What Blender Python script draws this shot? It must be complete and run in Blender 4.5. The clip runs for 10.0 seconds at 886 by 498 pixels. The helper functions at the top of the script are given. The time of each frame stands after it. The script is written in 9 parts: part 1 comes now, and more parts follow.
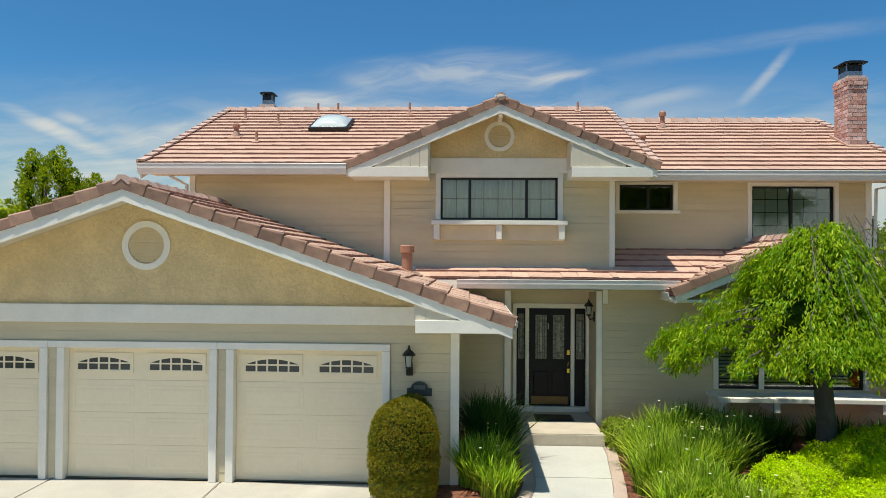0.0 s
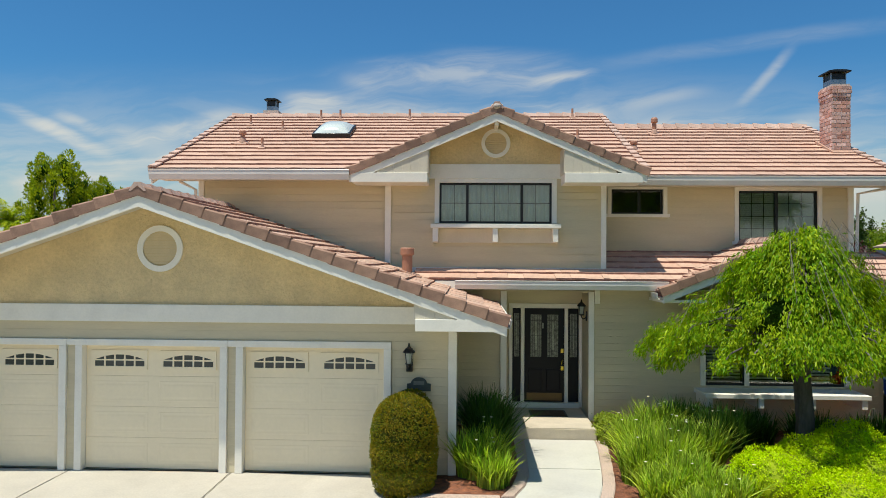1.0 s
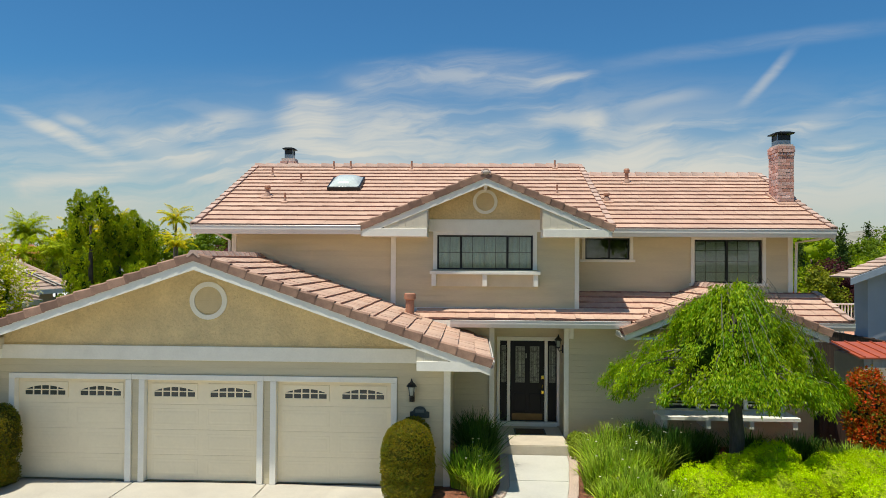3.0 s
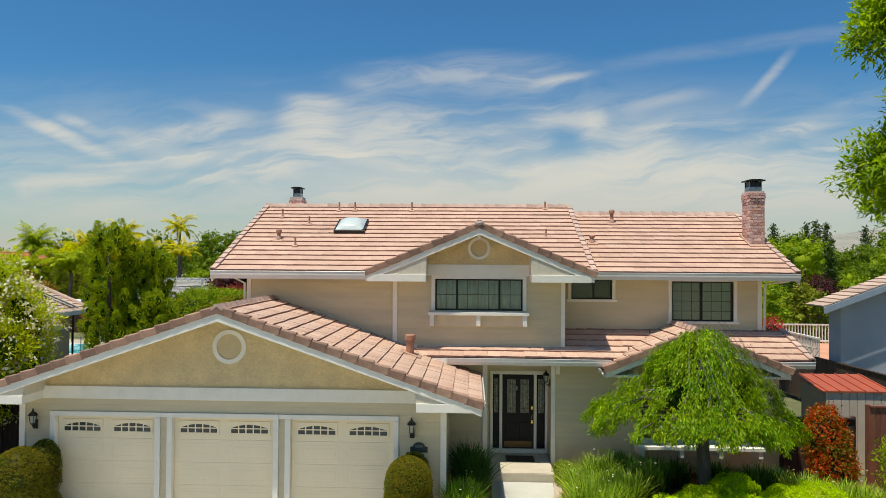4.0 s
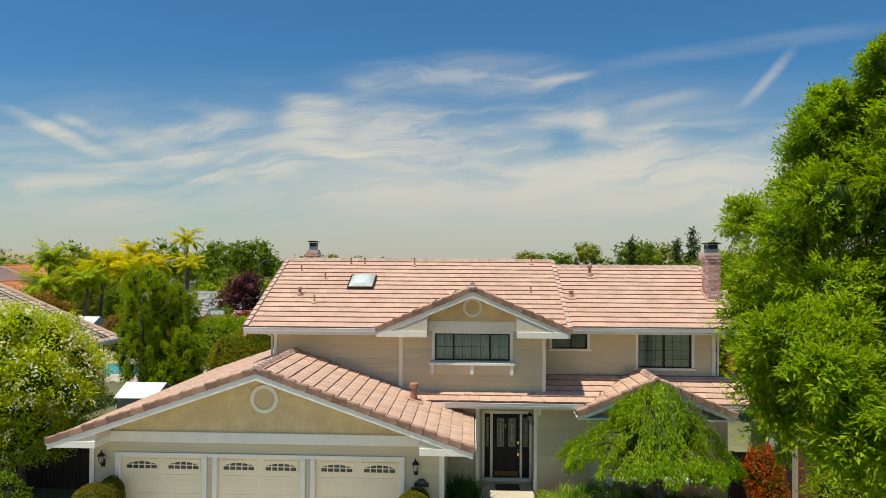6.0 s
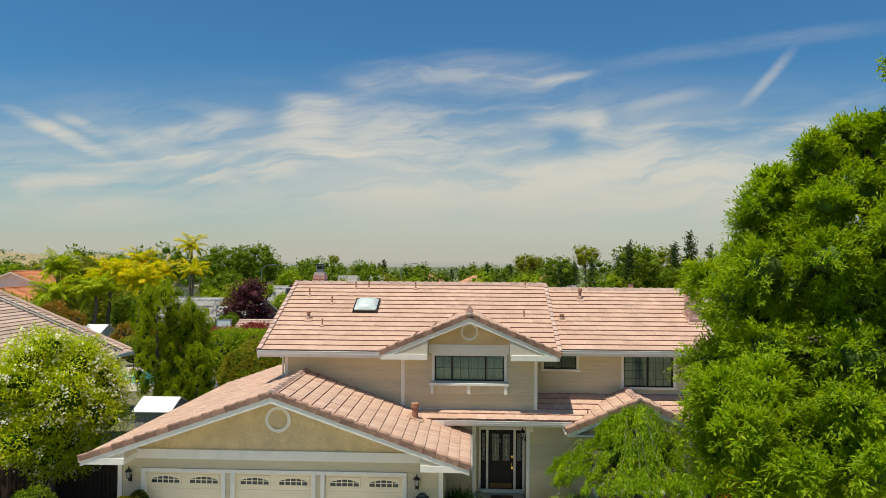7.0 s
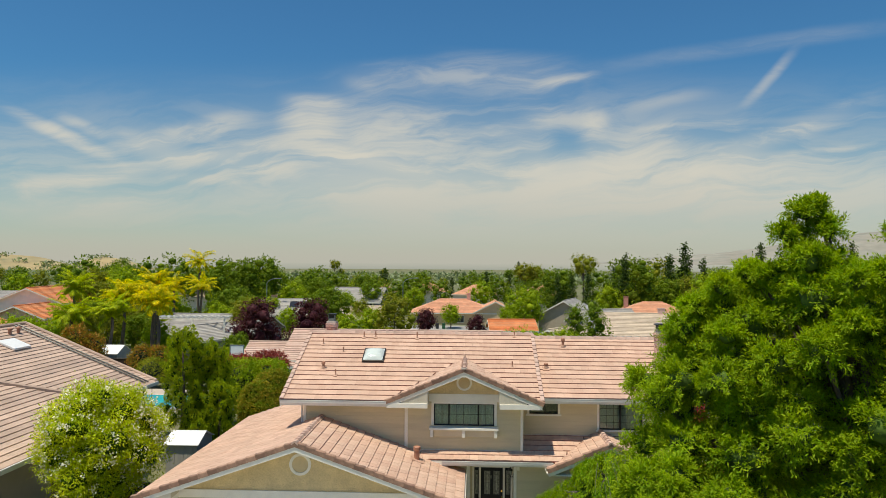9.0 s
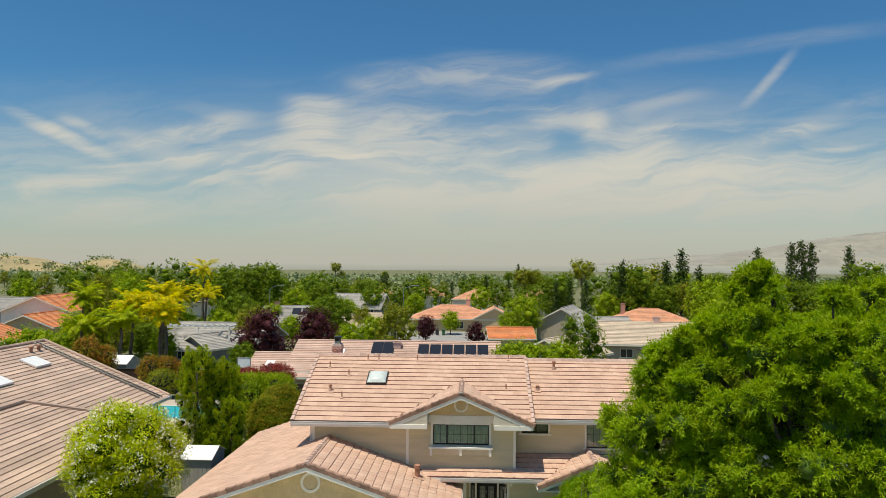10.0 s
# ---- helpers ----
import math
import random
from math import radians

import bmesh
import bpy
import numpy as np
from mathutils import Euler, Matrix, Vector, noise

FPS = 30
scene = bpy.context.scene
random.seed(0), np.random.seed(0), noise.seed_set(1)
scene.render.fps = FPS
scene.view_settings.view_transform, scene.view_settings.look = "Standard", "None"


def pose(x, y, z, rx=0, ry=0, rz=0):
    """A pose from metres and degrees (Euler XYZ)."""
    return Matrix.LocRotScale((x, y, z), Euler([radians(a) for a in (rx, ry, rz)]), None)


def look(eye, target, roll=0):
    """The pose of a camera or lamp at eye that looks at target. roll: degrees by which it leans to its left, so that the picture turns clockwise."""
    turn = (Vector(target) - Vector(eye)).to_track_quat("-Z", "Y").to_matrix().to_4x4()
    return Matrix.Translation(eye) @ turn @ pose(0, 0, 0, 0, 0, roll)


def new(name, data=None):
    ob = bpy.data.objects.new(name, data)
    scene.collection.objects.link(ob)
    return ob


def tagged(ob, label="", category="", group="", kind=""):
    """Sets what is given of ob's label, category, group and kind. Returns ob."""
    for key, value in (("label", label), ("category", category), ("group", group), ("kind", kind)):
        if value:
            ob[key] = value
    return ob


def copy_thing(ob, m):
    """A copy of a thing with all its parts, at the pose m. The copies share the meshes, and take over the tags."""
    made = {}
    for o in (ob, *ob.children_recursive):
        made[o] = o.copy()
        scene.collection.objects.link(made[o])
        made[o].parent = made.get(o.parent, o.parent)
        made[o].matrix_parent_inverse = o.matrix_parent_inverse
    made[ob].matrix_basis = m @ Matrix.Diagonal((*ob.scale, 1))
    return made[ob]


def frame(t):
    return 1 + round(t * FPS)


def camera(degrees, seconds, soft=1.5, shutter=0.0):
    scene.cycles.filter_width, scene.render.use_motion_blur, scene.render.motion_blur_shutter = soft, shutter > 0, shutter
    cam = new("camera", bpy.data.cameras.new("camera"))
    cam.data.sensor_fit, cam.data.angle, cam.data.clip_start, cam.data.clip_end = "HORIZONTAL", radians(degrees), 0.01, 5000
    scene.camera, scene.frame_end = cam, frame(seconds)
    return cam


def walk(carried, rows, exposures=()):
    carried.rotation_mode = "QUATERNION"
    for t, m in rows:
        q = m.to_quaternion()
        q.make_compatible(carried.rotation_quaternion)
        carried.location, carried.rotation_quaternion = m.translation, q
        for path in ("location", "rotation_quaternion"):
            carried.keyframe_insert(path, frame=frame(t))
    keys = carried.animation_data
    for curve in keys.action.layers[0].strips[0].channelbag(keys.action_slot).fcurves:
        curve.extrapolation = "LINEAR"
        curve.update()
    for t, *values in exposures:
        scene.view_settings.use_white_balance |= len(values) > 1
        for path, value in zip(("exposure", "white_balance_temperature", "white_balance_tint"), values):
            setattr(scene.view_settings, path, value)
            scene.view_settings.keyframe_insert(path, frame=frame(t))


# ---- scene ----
# ------------------------------------------------------------------ camera
cam = camera(65.5, 10.0, soft=0.5)
PATH = [
    (0, (3.882, -10.978, 3.609), (3.803, -8.98, 3.637), 0.38),
    (0.5, (3.911, -11.207, 3.617), (3.832, -9.209, 3.645), 0.38),
    (1, (3.935, -11.59, 3.644), (3.856, -9.591, 3.673), 0.38),
    (1.5, (3.98, -12.135, 3.685), (3.900, -10.137, 3.715), 0.38),
    (2, (4.023, -12.785, 3.821), (3.943, -10.787, 3.851), 0.38),
    (2.5, (4.069, -13.469, 4.176), (3.988, -11.471, 4.208), 0.38),
    (4, (4.27, -15.881, 5.824), (4.187, -13.883, 5.858), 0.38),
    (4.5, (4.328, -16.705, 6.408), (4.245, -14.707, 6.443), 0.38),
    (5, (4.366, -17.505, 6.877), (4.283, -15.507, 6.911), 0.38),
    (5.5, (4.395, -18.33, 7.261), (4.312, -16.332, 7.296), 0.38),
    (7, (4.549, -20.97, 8.691), (4.465, -18.972, 8.724), 0.38),
    (7.5, (4.599, -21.792, 9.213), (4.513, -19.794, 9.248), 0.38),
    (8, (4.652, -22.639, 9.858), (4.566, -20.641, 9.893), 0.38),
    (8.5, (4.722, -23.621, 10.5), (4.636, -21.623, 10.535), 0.38),
    (9, (4.79, -24.645, 11.104), (4.704, -22.647, 11.14), 0.38),
    (9.5, (4.874, -25.775, 11.82), (4.788, -23.778, 11.855), 0.38),
    (10, (4.96, -26.925, 12.467), (4.873, -24.927, 12.504), 0.38),
]
walk(cam, [(t, look(eye, target, roll)) for t, eye, target, roll in PATH], [(0, 0.14, 6850, 4), (2, 0.09, 6950, 4.5), (4.5, 0.05, 7120, 5), (10, -0.04, 7400, 5)])

# ------------------------------------------------------------------ sky and sun
SUN_WAY = Vector((-0.20, -0.205, 1.0)).normalized()
sun_data = bpy.data.lights.new("sun", "SUN")
sun_data.energy, sun_data.angle, sun_data.color = 4.6, radians(0.6), (1.0, 0.955, 0.88)
sun_ob = new("sun", sun_data)
sun_ob.matrix_world = look(SUN_WAY * 60, (0, 0, 0))

world = bpy.data.worlds.new("sky")
scene.world = world
world.use_nodes = True
WN, WL = world.node_tree.nodes, world.node_tree.links
WN.clear()


def wmath(op, a, b=None, c=None, clamp=False):
    n = WN.new("ShaderNodeMath")
    n.operation, n.use_clamp = op, clamp
    for i, v in enumerate((a, b, c)):
        if v is None:
            continue
        if isinstance(v, (int, float)):
            n.inputs[i].default_value = v
        else:
            WL.new(v, n.inputs[i])
    return n.outputs[0]


def wsmooth(v, lo, hi):
    n = WN.new("ShaderNodeMapRange")
    n.interpolation_type = "SMOOTHSTEP"
    WL.new(v, n.inputs[0])
    n.inputs[1].default_value, n.inputs[2].default_value = lo, hi
    return n.outputs[0]


def wnoise(vec, scale, detail, rough, dist=0.0):
    n = WN.new("ShaderNodeTexNoise")
    WL.new(vec, n.inputs["Vector"])
    n.inputs["Scale"].default_value, n.inputs["Detail"].default_value = scale, detail
    n.inputs["Roughness"].default_value, n.inputs["Distortion"].default_value = rough, dist
    return n.outputs["Fac"]


def wxyz(x, y, z):
    n = WN.new("ShaderNodeCombineXYZ")
    for i, v in enumerate((x, y, z)):
        if isinstance(v, (int, float)):
            n.inputs[i].default_value = v
        else:
            WL.new(v, n.inputs[i])
    return n.outputs[0]


def wmix(fac, a, b):
    n = WN.new("ShaderNodeMix")
    n.data_type = "RGBA"
    for sock, v in ((n.inputs[0], fac), (n.inputs[6], a), (n.inputs[7], b)):
        if isinstance(v, (int, float, tuple)):
            sock.default_value = v
        else:
            WL.new(v, sock)
    return n.outputs[2]


sky = WN.new("ShaderNodeTexSky")
sky.sky_type, sky.sun_disc = "NISHITA", False
sky.sun_elevation = math.asin(SUN_WAY.z)
sky.sun_rotation = math.atan2(SUN_WAY.x, SUN_WAY.y)
sky.altitude, sky.air_density, sky.dust_density, sky.ozone_density = 100, 1.0, 0.6, 4.0
coord = WN.new("ShaderNodeTexCoord")
sep = WN.new("ShaderNodeSeparateXYZ")
WL.new(coord.outputs["Generated"], sep.inputs[0])
dx, dy, dz = sep.outputs
ahead = wmath("MAXIMUM", wmath("ABSOLUTE", dy), 0.12)
U = wmath("ADD", wmath("DIVIDE", dx, ahead), 0.0433)
V = wmath("DIVIDE", dz, ahead)
# fibrous cirrus: two stretched noises that warp one another
warp = wnoise(wxyz(U, V, 0.0), 3.4, 4, 0.55)
warp2 = wnoise(wxyz(U, V, 5.0), 4.2, 4, 0.55)
Uw = wmath("ADD", U, wmath("MULTIPLY", wmath("SUBTRACT", warp, 0.5), 0.22))
Vw = wmath("ADD", V, wmath("MULTIPLY", wmath("SUBTRACT", warp2, 0.5), 0.085))
fib = wnoise(wxyz(wmath("MULTIPLY", Uw, 1.0), wmath("MULTIPLY", wmath("SUBTRACT", Vw, wmath("MULTIPLY", Uw, 0.10)), 7.0), 3.7), 4.2, 9, 0.62, 0.5)
big = wnoise(wxyz(wmath("MULTIPLY", Uw, 1.3), wmath("MULTIPLY", Vw, 3.2), 9.1), 1.9, 4, 0.5)


Us = wmath("ADD", U, wmath("MULTIPLY", wmath("SUBTRACT", Uw, U), 0.16))
Vs = wmath("ADD", V, wmath("MULTIPLY", wmath("SUBTRACT", Vw, V), 0.18))


def streak(u0, v0, u1, v1, width, gain):
    """A soft band of cirrus along a line of the sky."""
    length = math.hypot(u1 - u0, v1 - v0)
    ex, ey = (u1 - u0) / length, (v1 - v0) / length
    a = wmath("ADD", wmath("MULTIPLY", wmath("SUBTRACT", Us, u0), ex), wmath("MULTIPLY", wmath("SUBTRACT", Vs, v0), ey))
    b = wmath("ADD", wmath("MULTIPLY", wmath("SUBTRACT", Us, u0), -ey), wmath("MULTIPLY", wmath("SUBTRACT", Vs, v0), ex))
    side = wmath("SUBTRACT", 1.0, wsmooth(wmath("ABSOLUTE", b), 0.0, width * 1.25))
    ends = wmath("MULTIPLY", wsmooth(a, -0.25 * length, 0.40 * length), wmath("SUBTRACT", 1.0, wsmooth(a, 0.60 * length, 1.25 * length)))
    return wmath("MULTIPLY", wmath("MULTIPLY", side, ends), gain)


WEST = (
    (-0.644, 0.217, -0.484, 0.150, 0.012, 0.5),
    (-0.578, 0.214, -0.500, 0.186, 0.01, 0.2),
    (-0.644, 0.103, -0.471, 0.131, 0.018, 0.5),
    (-0.496, 0.128, -0.414, 0.141, 0.012, 0.3),
    (-0.489, 0.181, -0.356, 0.144, 0.022, 0.4),
    (-0.438, 0.176, -0.295, 0.207, 0.018, 0.38),
    (-0.422, 0.144, -0.217, 0.171, 0.016, 0.45),
    (-0.223, 0.171, -0.036, 0.130, 0.014, 0.5),
    (-0.233, 0.202, -0.159, 0.196, 0.026, 0.6),
    (-0.233, 0.235, -0.156, 0.232, 0.014, 0.45),
    (-0.146, 0.263, -0.100, 0.255, 0.012, 0.18),
    (-0.356, 0.143, -0.209, 0.130, 0.022, 0.35),
    (-0.402, 0.122, -0.284, 0.114, 0.01, 0.3),
    (-0.644, 0.065, -0.381, 0.079, 0.03, 0.35),
    (-0.184, 0.201, 0.013, 0.176, 0.05, 0.3),
)
EAST = (
    (0.000, 0.277, 0.190, 0.268, 0.034, 0.32),
    (0.130, 0.257, 0.214, 0.270, 0.008, 0.30),
    (0.213, 0.280, 0.644, 0.340, 0.014, 0.09),
    (0.428, 0.224, 0.496, 0.300, 0.009, 0.24),
    (0.000, 0.181, 0.110, 0.190, 0.012, 0.35),
    (0.122, 0.208, 0.232, 0.202, 0.022, 0.42),
    (0.243, 0.190, 0.604, 0.213, 0.006, 0.25),
    (0.346, 0.138, 0.588, 0.225, 0.018, 0.5),
    (0.440, 0.155, 0.607, 0.170, 0.005, 0.4),
    (0.232, 0.149, 0.346, 0.184, 0.03, 0.3),
    (-0.150, 0.262, 0.030, 0.272, 0.030, 0.24),
    (0.222, 0.220, 0.214, 0.178, 0.020, 0.30),
    (0.255, 0.222, 0.375, 0.244, 0.012, 0.16),
    (0.415, 0.150, 0.470, 0.160, 0.012, 0.18),
    (0.000, 0.110, 0.560, 0.122, 0.055, 0.62),
    (-0.250, 0.135, 0.000, 0.106, 0.05, 0.4),
)
low = wmath("SUBTRACT", 1.0, wsmooth(V, 0.03, 0.30))
side_gain = wmath("ADD", 0.50, wmath("MULTIPLY", wsmooth(U, -0.45, -0.05), 0.50))
side_gain = wmath("SUBTRACT", side_gain, wmath("MULTIPLY", wmath("MULTIPLY", wsmooth(U, 0.22, 0.58), wsmooth(V, 0.10, 0.20)), 0.60))
cover = wmath("MULTIPLY", wmath("MULTIPLY", low, side_gain), 0.78)
for spec in WEST:
    cover = wmath("ADD", cover, streak(*spec[:5], spec[5] * 1.25))
for spec in EAST:
    cover = wmath("ADD", cover, streak(*spec))
cover = wmath("MAXIMUM", wmath("SUBTRACT", cover, streak(0.15, 0.168, 0.205, 0.170, 0.062, 0.30)), 0.0)
fray = wmath("ADD", wmath("MULTIPLY", wsmooth(fib, 0.38, 0.64), 1.05), wmath("MULTIPLY", wsmooth(big, 0.32, 0.68), 0.30))
fray = wmath("ADD", fray, 0.36)
calm = wsmooth(V, 0.0, 0.14)
fray = wmath("ADD", wmath("MULTIPLY", fray, calm), wmath("SUBTRACT", 1.0, calm))
cover = wmath("MULTIPLY", cover, fray)
mask = wmath("SUBTRACT", 1.0, wmath("POWER", 2.718, wmath("MULTIPLY", cover, -1.45)))
haze = wmath("SUBTRACT", 1.0, wsmooth(V, -0.02, 0.12))
mask = wmath("MAXIMUM", mask, wmath("MULTIPLY", haze, 0.85))
tint = WN.new("ShaderNodeMix")
tint.data_type, tint.blend_type = "RGBA", "MULTIPLY"
tint.inputs[0].default_value = 1.0
WL.new(sky.outputs[0], tint.inputs[6])
WL.new(wmix(wsmooth(V, 0.08, 0.32), (0.70, 0.90, 0.95, 1), (0.35, 0.80, 1.10, 1)), tint.inputs[7])
near_white = wmix(wsmooth(V, 0.0, 0.16), (5.2, 5.1, 4.95, 1), (6.65, 6.55, 6.35, 1))
colour = wmix(mask, tint.outputs[2], near_white)
back = WN.new("ShaderNodeBackground")
back.inputs[1].default_value = 0.10
WL.new(colour, back.inputs[0])
out = WN.new("ShaderNodeOutputWorld")
WL.new(back.outputs[0], out.inputs[0])

# ------------------------------------------------------------------ materials
def material(name, base, rough=0.6, metal=0.0, vary=0.12, scale=6.0, fine=60.0, bump=0.15, bump_scale=80.0, island=0.0, each=0.0,
             second=None, stain=0.0, coat=0.0, spec=0.5, leafy=0.0, through_colour=None, stretch=None, depth=0.01):
    """A procedural surface: a base colour that varies at two scales, by piece, with stains and a fine relief."""
    mat = bpy.data.materials.new(name)
    mat.use_nodes = True
    N, L = mat.node_tree.nodes, mat.node_tree.links
    bsdf = N["Principled BSDF"]
    bsdf.inputs["Roughness"].default_value, bsdf.inputs["Metallic"].default_value = rough, metal
    bsdf.inputs["Specular IOR Level"].default_value, bsdf.inputs["Coat Weight"].default_value = spec, coat
    tc = N.new("ShaderNodeTexCoord")
    vec = tc.outputs["Object"]
    if stretch:
        mp = N.new("ShaderNodeMapping")
        mp.inputs["Scale"].default_value = stretch
        L.new(vec, mp.inputs[0])
        vec = mp.outputs[0]

    def noise_fac(s, d, r=0.55):
        n = N.new("ShaderNodeTexNoise")
        n.inputs["Scale"].default_value, n.inputs["Detail"].default_value, n.inputs["Roughness"].default_value = s, d, r
        L.new(vec, n.inputs["Vector"])
        return n.outputs["Fac"]

    def mrange(v, lo, hi, a, b):
        n = N.new("ShaderNodeMapRange")
        L.new(v, n.inputs[0])
        for i, q in enumerate((lo, hi, a, b)):
            n.inputs[i + 1].default_value = q
        return n.outputs[0]

    def mul(a, b):
        n = N.new("ShaderNodeMath")
        n.operation = "MULTIPLY"
        L.new(a, n.inputs[0])
        L.new(b, n.inputs[1])
        return n.outputs[0]

    value = mul(mrange(noise_fac(scale, 4), 0.3, 0.7, 1 - vary, 1 + vary), mrange(noise_fac(fine, 3), 0.3, 0.7, 1 - vary * 0.6, 1 + vary * 0.6))
    pick = None
    if island:
        g = N.new("ShaderNodeNewGeometry")
        pick = g.outputs["Random Per Island"]
        value = mul(value, mrange(pick, 0, 1, 1 - island, 1 + island))
    if each:
        o = N.new("ShaderNodeObjectInfo")
        pick = o.outputs["Random"]
        value = mul(value, mrange(pick, 0, 1, 1 - each, 1 + each))
    col = N.new("ShaderNodeMix")
    col.data_type = "RGBA"
    col.inputs[6].default_value = (*base, 1)
    col.inputs[7].default_value = (*(second or base), 1)
    blend = noise_fac(scale * 1.7, 5, 0.6)
    if pick is not None:
        wn = N.new("ShaderNodeTexWhiteNoise")
        wn.noise_dimensions = "1D"
        L.new(pick, wn.inputs["W"])
        add = N.new("ShaderNodeMath")
        add.operation = "MULTIPLY_ADD"
        L.new(wn.outputs["Value"], add.inputs[0])
        add.inputs[1].default_value = 0.5
        sub = N.new("ShaderNodeMath")
        sub.operation = "MULTIPLY_ADD"
        L.new(blend, sub.inputs[0])
        sub.inputs[1].default_value, sub.inputs[2].default_value = 0.7, -0.1
        L.new(sub.outputs[0], add.inputs[2])
        blend = add.outputs[0]
    L.new(mrange(blend, 0.3, 0.75, 0, 1), col.inputs[0])
    shade = N.new("ShaderNodeMix")
    shade.data_type, shade.blend_type = "RGBA", "MULTIPLY"
    shade.inputs[0].default_value = 1.0
    L.new(col.outputs[2], shade.inputs[6])
    comb = N.new("ShaderNodeCombineColor")
    for i in range(3):
        L.new(value, comb.inputs[i])
    L.new(comb.outputs[0], shade.inputs[7])
    final = shade.outputs[2]
    if stain:
        st = N.new("ShaderNodeMix")
        st.data_type, st.blend_type = "RGBA", "MULTIPLY"
        L.new(mrange(noise_fac(scale * 0.6, 6, 0.7), 0.55, 0.75, 0, stain), st.inputs[0])
        L.new(final, st.inputs[6])
        st.inputs[7].default_value = (0.45, 0.38, 0.32, 1)
        final = st.outputs[2]
    L.new(final, bsdf.inputs["Base Color"])
    if bump:
        bp = N.new("ShaderNodeBump")
        bp.inputs["Strength"].default_value, bp.inputs["Distance"].default_value = bump, depth
        L.new(noise_fac(bump_scale, 5, 0.6), bp.inputs["Height"])
        L.new(bp.outputs[0], bsdf.inputs["Normal"])
    if leafy:
        tr = N.new("ShaderNodeBsdfTranslucent")
        tint_mix = N.new("ShaderNodeMix")
        tint_mix.data_type, tint_mix.blend_type = "RGBA", "MULTIPLY"
        tint_mix.inputs[0].default_value = 1.0
        L.new(final, tint_mix.inputs[6])
        tint_mix.inputs[7].default_value = (*(through_colour or (1.5, 1.5, 0.5)), 1)
        L.new(tint_mix.outputs[2], tr.inputs[0])
        ms = N.new("ShaderNodeMixShader")
        ms.inputs[0].default_value = leafy
        L.new(bsdf.outputs[0], ms.inputs[1])
        L.new(tr.outputs[0], ms.inputs[2])
        L.new(ms.outputs[0], N["Material Output"].inputs[0])
    return mat


def leaf(name, a, b, rough=0.5, tr=0.35, island=0.3):
    return material(name, a, rough, vary=0.15, scale=0.8, fine=9, bump=0, island=island, second=b, leafy=tr, spec=0.12)


def glass_material(name, tone=(0.9, 0.95, 0.93), gloss=0.02):
    mat = bpy.data.materials.new(name)
    mat.use_nodes = True
    N, L = mat.node_tree.nodes, mat.node_tree.links
    N.remove(N["Principled BSDF"])
    tra, glo, fre, mix = N.new("ShaderNodeBsdfTransparent"), N.new("ShaderNodeBsdfGlossy"), N.new("ShaderNodeFresnel"), N.new("ShaderNodeMixShader")
    tra.inputs[0].default_value = (*tone, 1)
    glo.inputs["Roughness"].default_value = gloss
    fre.inputs[0].default_value = 1.85
    L.new(fre.outputs[0], mix.inputs[0])
    L.new(tra.outputs[0], mix.inputs[1])
    L.new(glo.outputs[0], mix.inputs[2])
    L.new(mix.outputs[0], N["Material Output"].inputs[0])
    return mat


TILE = material("concrete_roof_tile", (0.555, 0.352, 0.262), 0.85, vary=0.10, scale=1.2, fine=26, bump=0.3, bump_scale=60, island=0.05, second=(0.61, 0.405, 0.305), stain=0.25)
TILE_ONE = material("concrete_roof_tile_single", (0.545, 0.343, 0.256), 0.85, vary=0.12, scale=2.2, fine=30, bump=0.35, bump_scale=60, each=0.06, second=(0.61, 0.415, 0.315), stain=0.3)
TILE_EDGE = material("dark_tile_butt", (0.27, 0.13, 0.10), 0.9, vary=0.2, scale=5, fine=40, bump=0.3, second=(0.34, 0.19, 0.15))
RAKE = material("concrete_rake_tile", (0.25, 0.145, 0.105), 0.88, vary=0.15, scale=4, fine=40, bump=0.4, bump_scale=70, each=0.15, second=(0.40, 0.24, 0.17), stain=0.4)
CAP = material("concrete_ridge_tile", (0.56, 0.40, 0.33), 0.88, vary=0.14, scale=4, fine=40, bump=0.4, each=0.14, second=(0.50, 0.33, 0.27), stain=0.3)
UNDER = material("roof_underlay", (0.16, 0.06, 0.05), 0.9, vary=0.2)
TRIM = material("white_painted_trim", (0.87, 0.835, 0.745), 0.5, vary=0.04, scale=3, fine=30, bump=0.12, bump_scale=35, stain=0.10, stretch=(1, 1, 1))
GUTTER = material("white_painted_metal_gutter", (0.74, 0.72, 0.68), 0.35, vary=0.04, scale=2, fine=20, bump=0.05, stain=0.12)
SIDING = material("beige_painted_lap_siding", (0.64, 0.555, 0.375), 0.6, vary=0.05, scale=1.6, fine=22, bump=0.2, bump_scale=40, each=0.035, stain=0.10, stretch=(0.5, 1, 3))
STUCCO = material("tan_troweled_stucco", (0.76, 0.595, 0.325), 0.9, vary=0.12, scale=1.6, fine=20, bump=1.0, bump_scale=15, second=(0.70, 0.54, 0.30), depth=0.03)
DOORPAINT = material("cream_painted_steel", (0.92, 0.795, 0.565), 0.45, vary=0.03, scale=1, fine=15, bump=0.05, stain=0.06)
SLAT = material("cream_painted_boards", (0.66, 0.60, 0.48), 0.6, vary=0.05, scale=3, fine=30, bump=0.1)
BLACKPAINT = material("black_satin_paint", (0.006, 0.007, 0.011), 0.42, vary=0.2, scale=2, bump=0.03, spec=0.25)
BLACKMETAL = material("black_metal", (0.02, 0.021, 0.022), 0.4, metal=0.4, vary=0.25, scale=8, bump=0.1)
BRASS = material("polished_brass", (0.85, 0.60, 0.16), 0.22, metal=1.0, vary=0.08, scale=12, bump=0.05)
